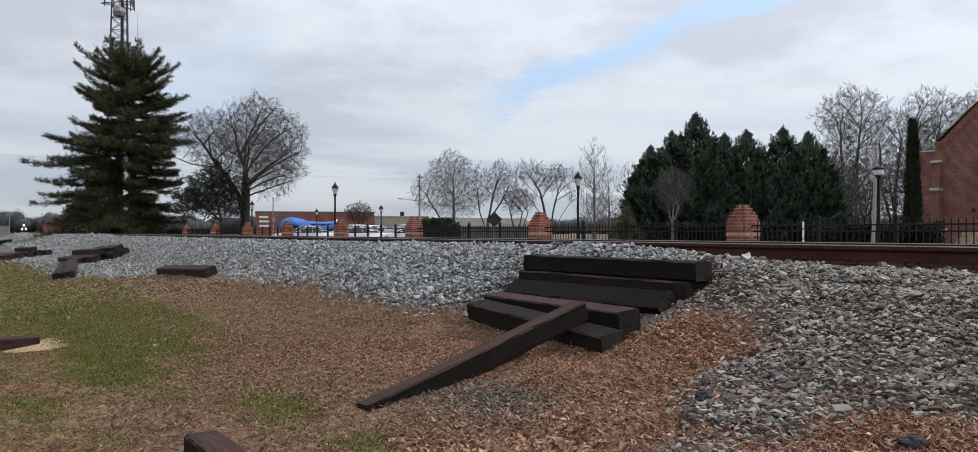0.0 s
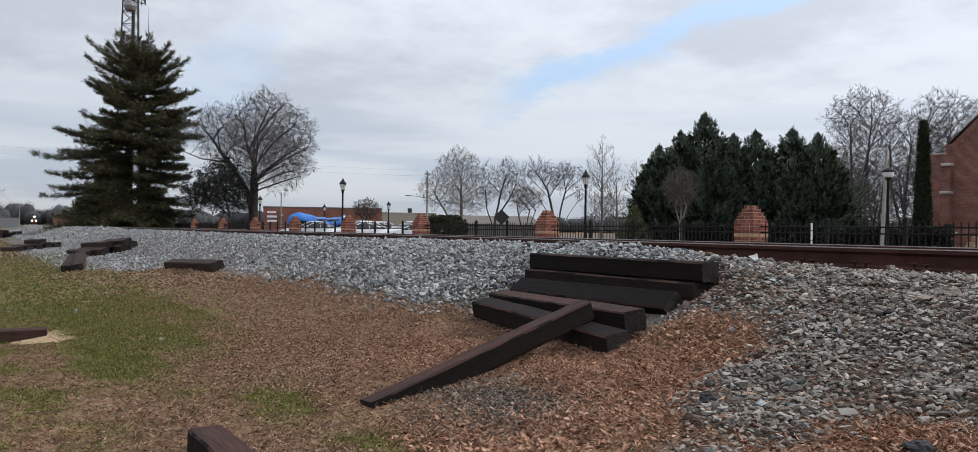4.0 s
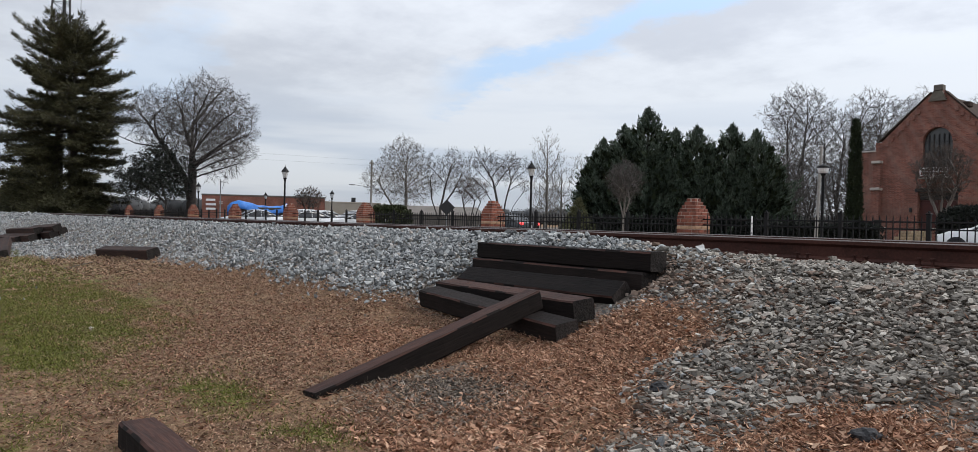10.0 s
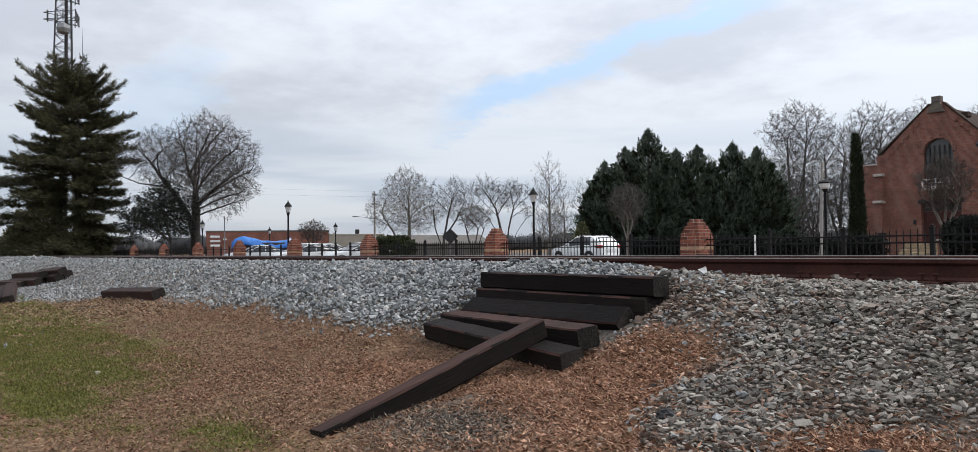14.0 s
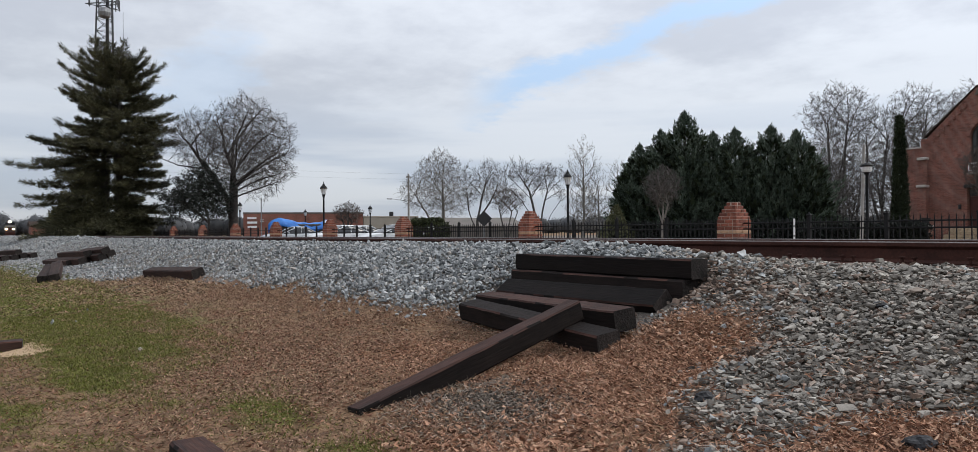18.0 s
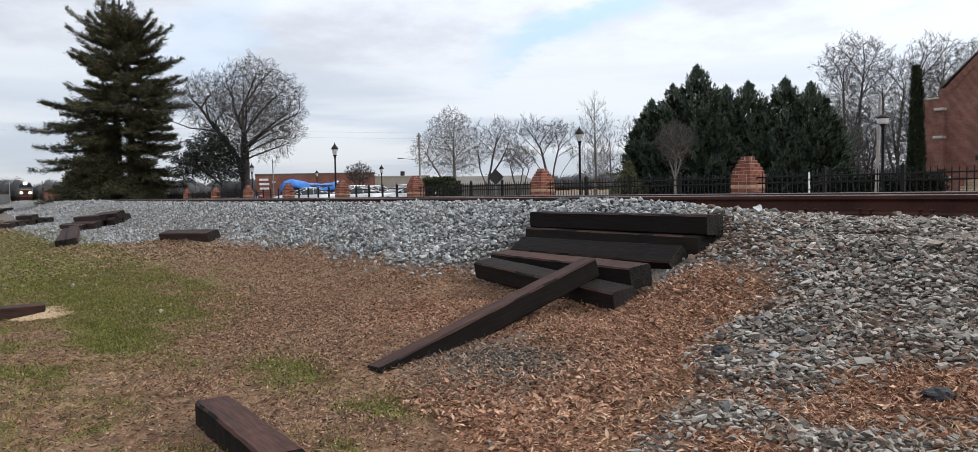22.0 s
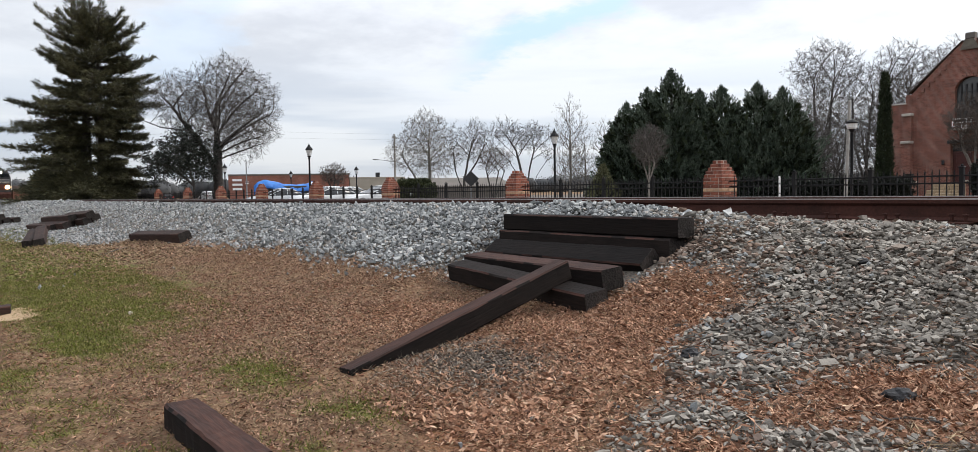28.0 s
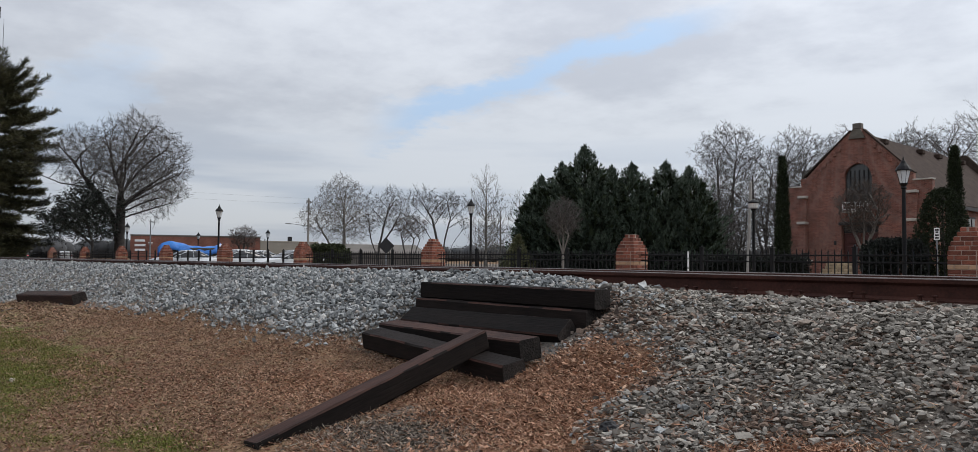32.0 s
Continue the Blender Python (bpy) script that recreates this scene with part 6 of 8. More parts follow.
for k, (x, y, h, r) in enumerate(((-36.5, 58.5, 6.4, 2.2), (-33.6, 57.0, 5.6, 2.0), (-31.2, 60.5, 7.4, 2.2), (-38.8, 63.5, 7.6, 2.3), (-34.5, 64.5, 8.2, 2.4), (-29.8, 64.0, 7.0, 2.2), (-41.8, 72, 8.5, 2.6))):
    bare_tree("scrub_tree", x, y, ((0, h * 0.62, r, h * 0.38), (0, h * 0.3, r * 0.8, h * 0.22)), (((0, 0, 0), (0.2, 0, h * 0.3), (0.6, 0, h * 0.7)), ((0, 0, 0.2), (-0.6, 0.2, h * 0.4), (-0.9, 0, h * 0.7)), ((0, 0, 0.2), (0.9, -0.2, h * 0.4))), 160 + k, "low tangled bare tree beside the church yard", None, M_TWIG, "scrub by the church yard", trunk_r=0.13, tip=0.014, step=0.33, density=7.5, spray=2, spray_len=0.45, lift=0.1)
for k, (x, y, h, r) in enumerate(((-33.5, 96, 16.5, 4.6), (-28.2, 97, 18.0, 4.6), (-22.8, 99, 17.5, 4.4), (-16, 100, 15.5, 4.4))):
    tree, nodes = bare_tree("woodland_tree", x, y, ((0, h * 0.74, r, h * 0.26), (0.3, h * 0.5, r * 0.7, h * 0.16)), (((0, 0, 0), (0.1, 0, h * 0.3), (0.6, 0, h * 0.55), (1.4, 0, h * 0.82)), ((0.1, 0, h * 0.25), (-1.2, 0.2, h * 0.5), (-2.2, 0, h * 0.78))), 80 + k, "bare winter tree with dark clumps in its crown", None, None, "bare trees behind the church", trunk_r=0.24, tip=0.013, step=0.46, density=1.7, spray=2, spray_len=0.65, lift=0.1, edge=0.12, limbs=20, low=5.0)
    rng = np.random.default_rng(500 + k)
    for j in range(5):
        q = tree.matrix_basis @ Vector(nodes[rng.integers(len(nodes) // 4, len(nodes))])
        s = rng.uniform(0.7, 1.25)
        leafy_mound("mistletoe_clump", q.x, q.y, (s, s, s * 0.9), 90 + 5 * k + j, "dark mistletoe clump in a bare tree", M_HOLLY, "plant", 70, 7, 0.18, 0.08, z=q.z - s * 0.45)

EV = "row of dense conifers"
for k, (x, y, h, r) in enumerate(((-41.2, 40.8, 5.6, 0.95), (-40.55, 41.4, 7.0, 1.6), (-39.5, 42.5, 8.0, 2.1), (-38.2, 43.6, 9.3, 2.5), (-36.7, 44.9, 7.7, 2.2), (-35.5, 45.8, 7.9, 2.3), (-33.6, 47.3, 8.0, 2.4), (-32.2, 48.2, 7.6, 2.3), (-31.5, 48.7, 5.8, 1.5), (-34.6, 46.0, 6.2, 2.3), (-37.4, 43.9, 6.5, 2.3))):
    plumed_conifer(x, y, h + 0.1, r * 1.52, 100 + k, "dense blue-green conifer in a row of its kind", M_LEYLAND, EV)
cone_tree("slender_cypress", -24.0, 46.2, 7.6, 0.47, 130, "slender columnar cypress beside the church", M_CYPRESS, 2400, 9, 0.17, 0.045, 0.0, 0.38, 0.05, 2.5, 0.04)
cone_tree("slender_cypress", -15.9, 51.6, 8.0, 0.58, 131, "slender columnar cypress by the church's side", M_CYPRESS, 2400, 9, 0.18, 0.05, 0.0, 0.45, 0.05, 2.5, 0.06)
cone_tree("rounded_conifer", -14.1, 43.8, 4.85, 1.42, 132, "broad rounded conifer in front of the church", M_CYPRESS, 4200, 8, 0.10, 0.055, 0.0, 0.36, 0.4, 1.0, 0.01)
leafy_mound("shrub", -15.8, 42.0, (2.9, 2.0, 2.2), 140, "dark rounded shrub in front of the church", M_HOLLY, fans=2600, square=0.3, length=0.12)
leafy_mound("shrub", -23.4, 45.4, (2.3, 1.8, 1.35), 141, "dark clipped shrub below the cypress", M_HOLLY, fans=1600, square=0.6, length=0.12)
leafy_mound("hedge", -26.9, 45.0, (5.0, 1.6, 1.25), 146, "low dark clipped hedge beside the church lawn", M_HOLLY, "hedge", fans=2400, square=0.8, length=0.13)
leafy_mound("hedge", -33.6, 19.4, (1.5, 1.7, 1.58), 142, "clipped olive green hedge block behind the fence", M_HEDGE, "hedge", fans=1500, square=1.6, length=0.10)
cone_tree("shrub", -39.55, 38.0, 2.7, 1.35, 143, "olive green pyramid-shaped shrub beside the conifers", M_OLIVE, 700, 9, 0.16, 0.05, 0.0, 0.9, 0.1, 0.6, 0.08)
leafy_mound("hedge", -35.5, 42.6, (13.5, 2.2, 1.5), 145, "low dark hedge at the foot of the conifers", M_HOLLY, "hedge", fans=2600, square=0.7, length=0.2, width=0.1).rotation_euler = (0, 0, radians(38))
leafy_mound("thicket", -232, 25, (12, 10, 8.5), 144, "dark thicket beside the line", M_OLIVE, "thicket", fans=500, length=1.2, width=0.5)

# far woods along the horizon: clumps with a dense heart and a fringe of twigs
rng = np.random.default_rng(77)
heart = bmesh.new()
bmesh.ops.create_icosphere(heart, subdivisions=2, radius=1)
HV, HF = np.array([v.co[:] for v in heart.verts]), np.array([[v.index for v in f.verts] for f in heart.faces])
heart.free()
V, F, off, CV, CF = [], [], 0, [], []
belts = [(np.arange(-14, 62, 0.55), 330, 460, 7, 11, 5.0, 220, 1.0), (np.arange(-10, 9, 0.3), 740, 860, 16, 24, 7.5, 260, 1.9), (np.arange(-11, 0.7, 0.5), 300, 380, 4.5, 7.5, 4.0, 420, 0.8)]
for no, (angles, d0, d1, h0, h1, w, n, leaf) in enumerate(belts):
    for a in angles:
        D, th, h = rng.uniform(d0, d1), radians(a), rng.uniform(h0, h1)
        x, y = -D * math.cos(th), D * math.sin(th)
        if no == 0 and abs(y - 7 - float(bend(x))) < 14:
            continue
        c = unit(rng.normal(size=(n, 3))) * rng.uniform(0.7, 1.08, (n, 1)) * [w, w, h * 0.46] + [x, y, h * 0.46]
        v, q = blades(c, unit(rng.normal(size=(n, 3)) + [0, 0, 0.8]), rng.uniform(0.5, 1.3, n) * leaf, rng.uniform(0.18, 0.42, n) * leaf, rng)
        V.append(v), F.append(q + off)
        off += len(v)
        CV.append(HV * rng.uniform(0.78, 1.0, (len(HV), 1)) * [w, w, h * 0.46] + [x, y, h * 0.46])
        CF.append(HF + len(HV) * len(CF))
# blue-grey mixes the bare woods' own tone with the haze of distance
M_WOODS = surf("hazed_winter_woods", (0.042, 0.045, 0.048), (0.078, 0.08, 0.083), 0.05, 0.95, 0, 0.4, island=0.4)
tagged(arrays("far_woods", np.concatenate(V), np.concatenate(F), M_WOODS), "far belt of winter woods on the horizon, haze in its grey", "woods", kind="stuff")
tagged(arrays("far_woods", np.concatenate(CV), np.concatenate(CF), M_WOODS), "dense hearts of the far woods in the same hazed grey", "woods", kind="stuff")

# ---- street furniture ----
def street_lamp(x, y, top, label="black cast iron street lamp with a frosted lantern", turn=0):
    h = top - ROAD_Z
    t = thing("street_lamp", pose(x, y, ROAD_Z, 0, 0, turn), label, "street lamp", "street lamps")
    part("base", turned([(0.17, 0), (0.17, 0.08), (0.13, 0.14), (0.11, 0.5), (0.075, 0.62), (0.07, 0.7)], 12), M_IRON, t)
    part("post", rod(0.055, 0.042, (0, 0, 0.68), (0, 0, h - 0.72), 12), M_IRON, t)
    part("collar", turned([(0.05, 0), (0.075, 0.03), (0.055, 0.07), (0.09, 0.12), (0.1, 0.15)], 12, at=(0, 0, h - 0.82)), M_IRON, t)
    lan = part("lantern", turned([(0.085, 0), (0.155, 0.27), (0.163, 0.3)], 8, at=(0, 0, h - 0.67)), M_LAMPGLASS, t, "frosted glass lantern")
    for k in range(8):
        a = math.pi * k / 4
        part("cage_bar", rod(0.005, 0.005, (0.087 * math.cos(a), 0.087 * math.sin(a), h - 0.67), (0.166 * math.cos(a), 0.166 * math.sin(a), h - 0.37), 5), M_IRON, lan)
    part("cap", turned([(0.19, 0), (0.19, 0.03), (0.15, 0.1), (0.08, 0.18), (0.05, 0.24), (0.03, 0.27)], 12, at=(0, 0, h - 0.37)), M_IRON, t, "black bell-shaped cap")
    part("finial", turned([(0.012, 0), (0.03, 0.03), (0.012, 0.06), (0.003, 0.1)], 8, at=(0, 0, h - 0.1)), M_IRON, t)
    return t


street_lamp(-7.38, 20.14, 4.25)
street_lamp(-25.2, 21.4, 4.25)
street_lamp(-37.8, 15.6, 4.25)
street_lamp(-57.0, 27.5, 3.87)
street_lamp(-71.2, 27.5, 3.93)
street_lamp(-57.6, 17.2, 4.0)

lamp = thing("street_lamp", pose(-15.45, 27.4, ROAD_Z), "black street lamp with a flat cap over a pale drum", "street lamp", "street lamps")
part("base", turned([(0.15, 0), (0.15, 0.08), (0.11, 0.14), (0.09, 0.5), (0.06, 0.6)], 12), M_IRON, lamp)
part("post", rod(0.055, 0.048, (0, 0, 0.58), (0, 0, 2.98), 12), M_IRON, lamp)
part("collar", turned([(0.05, 0), (0.085, 0.03), (0.085, 0.06), (0.13, 0.12)], 12, at=(0, 0, 2.94)), M_IRON, lamp)
part("drum", turned([(0.125, 0), (0.175, 0.06), (0.19, 0.19)], 14, at=(0, 0, 3.06)), M_LAMPGLASS, lamp, "pale frosted drum")
part("cap", turned([(0.215, 0), (0.22, 0.05), (0.16, 0.1), (0.09, 0.14), (0.0, 0.17)], 14, at=(0, 0, 3.25)), M_IRON, lamp, "flat black cap")

pole = thing("wooden_pole", pose(-22.5, 39.3, ROAD_Z, -1.2, 1.6, 0), "weathered grey timber pole leaning slightly", "pole")
part("shaft", rod(0.095, 0.075, (0, 0, -0.2), (0, 0, 5.4), 10), M_POLE, pole)
part("cap", rod(0.08, 0.03, (0, 0, 5.4), (0, 0, 5.5), 10), M_POLE, pole)
post = thing("marker_post", pose(-9.5, 14.1, ROAD_Z), "thin white marker post by the fence", "post")
part("shaft", box((0.032, 0.026, 1.2), (0, 0, 0.6), 0.004), M_WHITE, post)
for z in (0.55, 0.85, 1.05):
    part("band", box((0.036, 0.03, 0.03), (0, 0, z)), M_GALV, post)

sign = thing("road_sign", pose(-29.8, 20.2, ROAD_Z, 0, 0, 52), "dark back of a diamond road sign on a post", "sign")
part("post", box((0.06, 0.04, 1.9), (0, 0.03, 0.95)), M_GALV, sign)
part("plate", box((0.53, 0.012, 0.53), (0, 0, 1.58), 0.004, pose(0, 0, 0, 0, 45, 0)), M_DARK, sign, "dark metal diamond plate")
sign = thing("parking_sign", pose(-8.47, 25.7, ROAD_Z, 0, 0, 20), "small white sign with dark lines on a post", "sign")
part("post", box((0.05, 0.04, 2.1), (0, 0.03, 1.05)), M_GALV, sign)
plate = part("plate", box((0.15, 0.01, 0.36), (0, 0, 1.9), 0.003), M_WHITE, sign, "white sign plate")
for z, w in ((2.02, 0.10), (1.95, 0.07), (1.86, 0.10), (1.78, 0.10)):
    part("bar", box((w, 0.006, 0.05), (0, -0.008, z)), M_DARK, plate)


def wire(name, a, b, sag, r, parent, material):
    a, b = Vector(a), Vector(b)
    n = 14
    pts = [a.lerp(b, k / n) - Vector((0, 0, sag * 4 * (k / n) * (1 - k / n))) for k in range(n + 1)]
    v, f = chain(pts, [r] * len(pts), 5)
    return raw(name, v, f, material, parent)


def utility_pole(x, y, h, label, arm=1.2, lamp=None):
    t = thing("utility_pole", pose(x, y, float(land(x, y))), label, "utility pole", "utility poles")
    part("shaft", rod(0.16, 0.10, (0, 0, -0.2), (0, 0, h), 9), M_POLE, t)
    for z in (h - 0.5, h - 1.7):
        part("crossarm", box((0.12, 2 * arm, 0.12), (0, 0, z), 0.01), M_POLE, t)
        for yy in (-arm + 0.1, -arm / 3, arm / 3, arm - 0.1):
            part("insulator", turned([(0.05, 0), (0.07, 0.06), (0.03, 0.16)], 7, at=(0, yy, z + 0.06)), M_GALV, t)
    if lamp:
        part("lamp_arm", rod(0.04, 0.03, (0, 0, lamp), (-0.5, -2.2, lamp + 0.25), 7), M_GALV, t)
        part("lamp_head", box((0.22, 0.75, 0.14), (-0.56, -2.45, lamp + 0.25), 0.05), M_GALV, t, "cobra-head street light")
    return t


utility_pole(-87.8, 47.8, 8.5, "far grey utility pole with short crossarms and a street light", 0.35, 5.0)
mast = thing("plain_mast", pose(-95.0, 31.0, float(land(-95.0, 31.0))), "thin grey mast in the lot", "pole")
part("shaft", rod(0.09, 0.06, (0, 0, -0.1), (0, 0, 5.4), 8), M_GALV, mast)
utility_pole(-60.0, -4.5, 9.5, "grey utility pole beside the line", 1.1)
utility_pole(-360, 11.6, 9.5, "far utility pole beside the line", 1.1)
wires = thing("overhead_wires", pose(0, 0, 0), "thin overhead wires running beside the line", "wires")
for dy, dz in ((-1.0, 0.2), (0.37, 0.2), (1.0, 0.2), (0.2, -1.1)):
    wire("wire", (-4, -12 + dy, 9.6 + dz), (-60, -4.5 + dy, 9.4 + dz), 0.5, 0.012, wires, M_DARK)
    wire("wire", (-60, -4.5 + dy, 9.4 + dz), (-360, 11.6 + dy, 9.4 + dz), 2.2, 0.02, wires, M_DARK)
for dz in (0, 0.7):
    wire("wire", (-95, -60, 11.2 + dz), (-87.8, 47.8, 8.4 + dz), 1.0, 0.006, wires, M_GALV)

# ---- lattice radio tower behind the pine ----
tower = thing("radio_tower", pose(-138.5, 20.0, ROAD_Z), "tall grey lattice radio tower with platforms and a drum", "tower")
M_TOWER = surf("dull_grey_tower_steel", (0.05, 0.052, 0.055), (0.11, 0.113, 0.118), 3, 0.6, 0.1, 40, 0.3)
TH, TB, TT = 44.0, 2.6, 1.35


def leg(k, z):
    r = TB + (TT - TB) * z / TH
    a = 2 * math.pi * k / 3 + 0.4
    return Vector((r * math.cos(a), r * math.sin(a), z))


for k in range(3):
    part("leg", rod(0.16, 0.12, leg(k, 0), leg(k, TH), 8), M_TOWER, tower)
bm = bmesh.new()
for s in range(22):
    z0, z1 = 2.0 * s, 2.0 * (s + 1)
    for k in range(3):
        rod(0.045, 0.045, leg(k, z0), leg((k + 1) % 3, z1), 5, bm)
        rod(0.045, 0.045, leg((k + 1) % 3, z0), leg(k, z1), 5, bm)
        rod(0.045, 0.045, leg(k, z1), leg((k + 1) % 3, z1), 5, bm)
part("bracing", bm, M_TOWER, tower)
part("cable_run", rod(0.28, 0.24, (0.3, 0, 0), (0.2, 0, TH), 8), M_DARK, tower, "dark bundle of cables")
part("drum", turned([(0.2, -0.95), (0.85, -0.65), (1.02, 0), (0.85, 0.65), (0.2, 0.95)], 14, at=(1.5, -0.6, 36.6)), M_GALV, tower, "pale grey drum antenna")
for z in (38.3, 42.0):
    # an open triangular frame of two rails and uprights round the mast
    pl = part("platform", rod(0.07, 0.07, (-1.2, -1.2, z), (1.2, 1.2, z), 5), M_TOWER, tower)
    ring = [Vector((3.2 * math.cos(2 * math.pi * k / 3 + 0.25), 3.2 * math.sin(2 * math.pi * k / 3 + 0.25), z)) for k in range(3)]
    for k in range(3):
        p, q = ring[k], ring[(k + 1) % 3]
        for dz in (0.0, 1.1):
            part("frame_rail", rod(0.06, 0.06, p + Vector((0, 0, dz)), q + Vector((0, 0, dz)), 5), M_TOWER, pl)
        part("strut", rod(0.05, 0.05, p, leg(k, z), 5), M_TOWER, pl)
        for j in range(4):
            b = p.lerp(q, (j + 0.5) / 4)
            part("antenna", rod(0.08, 0.08, b + Vector((0, 0, -0.35)), b + Vector((0, 0, 1.45)), 6), M_TOWER, tower)
for z, y in ((28, -2.6), (33, 2.4), (25, 2.2)):
    part("whip_antenna", rod(0.05, 0.02, (0, y, z), (0, y, z + 4.5), 5), M_TOWER, tower)

# ---- by the level crossing far along the line ----
mast = thing("crossing_signal", pose(-107, 0.4, float(land(-107, 0.4))), "dark level crossing signal mast beside the line", "signal")
part("post", rod(0.10, 0.08, (0, 0, 0), (0, 0, 4.3), 8), M_DARK, mast)
part("target", rod(0.42, 0.42, (0.1, 0, 3.2), (0.16, 0, 3.2), 14), M_DARK, mast, "round black signal target")
part("lamp_hood", box((0.3, 0.3, 0.5), (0.2, 0, 2.6), 0.05), M_DARK, mast)
case = thing("relay_cabinet", pose(-116, -0.4, float(land(-116, -0.4))), "white steel relay cabinet beside the line", "cabinet")
part("body", box((0.7, 0.65, 1.7), (0, 0, 0.85), 0.03), M_CONC, case)
part("roof", box((0.95, 0.9, 0.08), (0, 0, 1.74), 0.02), M_GALV, case)
bare_tree("roadside_tree", -95.0, -1.9, ((0.0, 5.0, 3.2, 2.3), (0.6, 3.6, 2.6, 1.4)), (((0, 0, 0), (0, 0, 2.0), (0.2, 0, 4.5)), ((0, 0, 1.6), (1.2, 0, 3.4)), ((0, 0, 1.6), (-1.2, 0.2, 3.4))), 210, "dense bare tree beside the crossing road", trunk_r=0.22, tip=0.014, step=0.34, density=6, limbs=14)

# ---- buildings beyond the lot ----
def flat_block(name, corner, turn, w, d, h, wall, label, trim, windows=0):
    """A low flat-roofed building; corner and turn place its front left foot."""
    t = thing(name, pose(*corner, 0, 0, turn), label, "building")
    bm = box((w, 0.3, h), (w / 2, 0.15, h / 2))
    box((w, 0.3, h), (w / 2, d - 0.15, h / 2), bm=bm)
    box((0.3, d - 0.6, h), (0.15, d / 2, h / 2), bm=bm)
    box((0.3, d - 0.6, h), (w - 0.15, d / 2, h / 2), bm=bm)
    part("wall", bm, wall, t)
    part("roof", box((w - 0.5, d - 0.5, 0.2), (w / 2, d / 2, h - 0.35)), M_GREYROOF, t)
    part("parapet", box((w + 0.1, 0.4, 0.22), (w / 2, 0.15, h + 0.11), 0.02), trim, t, "capping along the parapet")
    for k in range(windows):
        x = w * (k + 0.6) / windows
        win = part("window", box((1.9, 0.12, 1.5), (x, -0.02, 1.6), 0.01), M_CARGLASS, t)
        part("frame", box((2.1, 0.08, 0.1), (x, -0.05, 2.4)), M_DARK, win)
        part("sill", box((2.1, 0.2, 0.08), (x, -0.06, 0.82)), M_STONE, win)
    return t


store = flat_block("brick_store", (-113.9, 34.5, ROAD_Z), 68.5, 17.4, 14, 3.85, M_STORE, "long low red brick store with a grey parapet", M_GREYROOF, 0)
for k, (x, z, w) in enumerate(((0.9, 3.2, 1.3), (0.95, 2.55, 1.4), (0.95, 1.9, 1.3))):
    part("sign_lettering", box((w, 0.06, 0.30), (x + 0.3, -0.05, z), 0.01), M_WHITE, store, "white line of lettering on the wall")
part("sign_emblem", turned([(0.28, -0.03), (0.28, 0.03)], 12, box((0.5, 0.06, 0.1), (2.6, -0.05, 2.75)), (2.6, -0.05, 2.95)), M_WHITE, store, "white emblem on the wall")
ann = flat_block("beige_annex", (-107.6, 50.8, ROAD_Z), 71, 8.4, 14, 3.25, M_BEIGE, "beige rendered annex beside the store", M_BEIGE, 0)
part("chimney", box((0.6, 0.5, 1.2), (4.6, 2.5, 3.6), 0.02), M_DARK, ann)
shed = thing("long_grey_building", pose(-105.0, 58.8, ROAD_Z, 0, 0, 68), "long low building with a grey-brown roof", "building")
part("wall", box((16.6, 12, 1.9), (8.3, 6, 0.95)), M_GREYROOF, shed)
part("roof", prism([(0, 1.85), (12.6, 1.85), (6.3, 3.3)], 17.4, m=pose(-0.5, -0.3, 0, 0, 0, 0) @ Matrix(((0, 1, 0, 0), (1, 0, 0, 0), (0, 0, 1, 0), (0, 0, 0, 1)))), M_GREYROOF, shed)
part("wall_sign", box((2.0, 0.06, 0.6), (3.0, -0.05, 1.5), 0.01), M_DARK, shed, "dark fascia sign")
hut = thing("brick_hut", pose(-169, 12.6, ROAD_Z + 0.3, 0, 0, 4), "small brick lineside hut with a low roof", "hut")
part("wall", box((3.2, 3.0, 2.4), (0, 0, 1.2)), M_STORE, hut)
part("roof", prism([(-1.9, 2.4), (1.9, 2.4), (0, 3.2)], 3.6, m=pose(0, -1.8, 0)), M_ROOF, hut)
flat_block("pale_shed", (-300, 2.5, 0.1), 88, 7.0, 8, 3.4, M_GALV, "long pale shed far along the line", M_GREYROOF, 0)

# ---- blue tarpaulin over a stack in the lot ----
tarp = thing("tarp_stack", pose(-66.2, 22.2, ROAD_Z, 0, 0, 71), "bright blue tarpaulin draped over a long stack", "tarpaulin")
TL = 5.0


def tarp_top(x):
    return np.interp(x, [0, 0.35, 0.9, 1.6, 2.4, 3.4, 4.4, 5.0], [1.75, 2.15, 2.3, 2.2, 1.95, 1.85, 1.9, 2.15])


v, f = [], []
N, K = 30, 12
for i in range(N + 1):
    x = TL * i / N
    for j in range(K + 1):
        s = j / K
        y = -0.1 + 1.6 * s
        drop = 0.75 * abs(2 * s - 1) ** 3
        v.append((x, y + 0.03 * math.sin(9 * x + 5 * s), float(tarp_top(x)) - drop + 0.05 * math.sin(6 * x + 4 * s) * (0.4 + abs(2 * s - 1))))
for i in range(N):
    for j in range(K):
        a = i * (K + 1) + j
        f.append((a, a + 1, a + K + 2, a + K + 1))
cloth = raw("tarpaulin", v, f, M_TARP, tarp, True)
solid = cloth.modifiers.new("thickness", "SOLIDIFY")
solid.thickness = 0.015
part("timber_core", box((4.6, 1.2, 1.75), (2.5, 0.7, 0.875), 0.05), M_BARK, tarp, "timber stack under the tarpaulin")
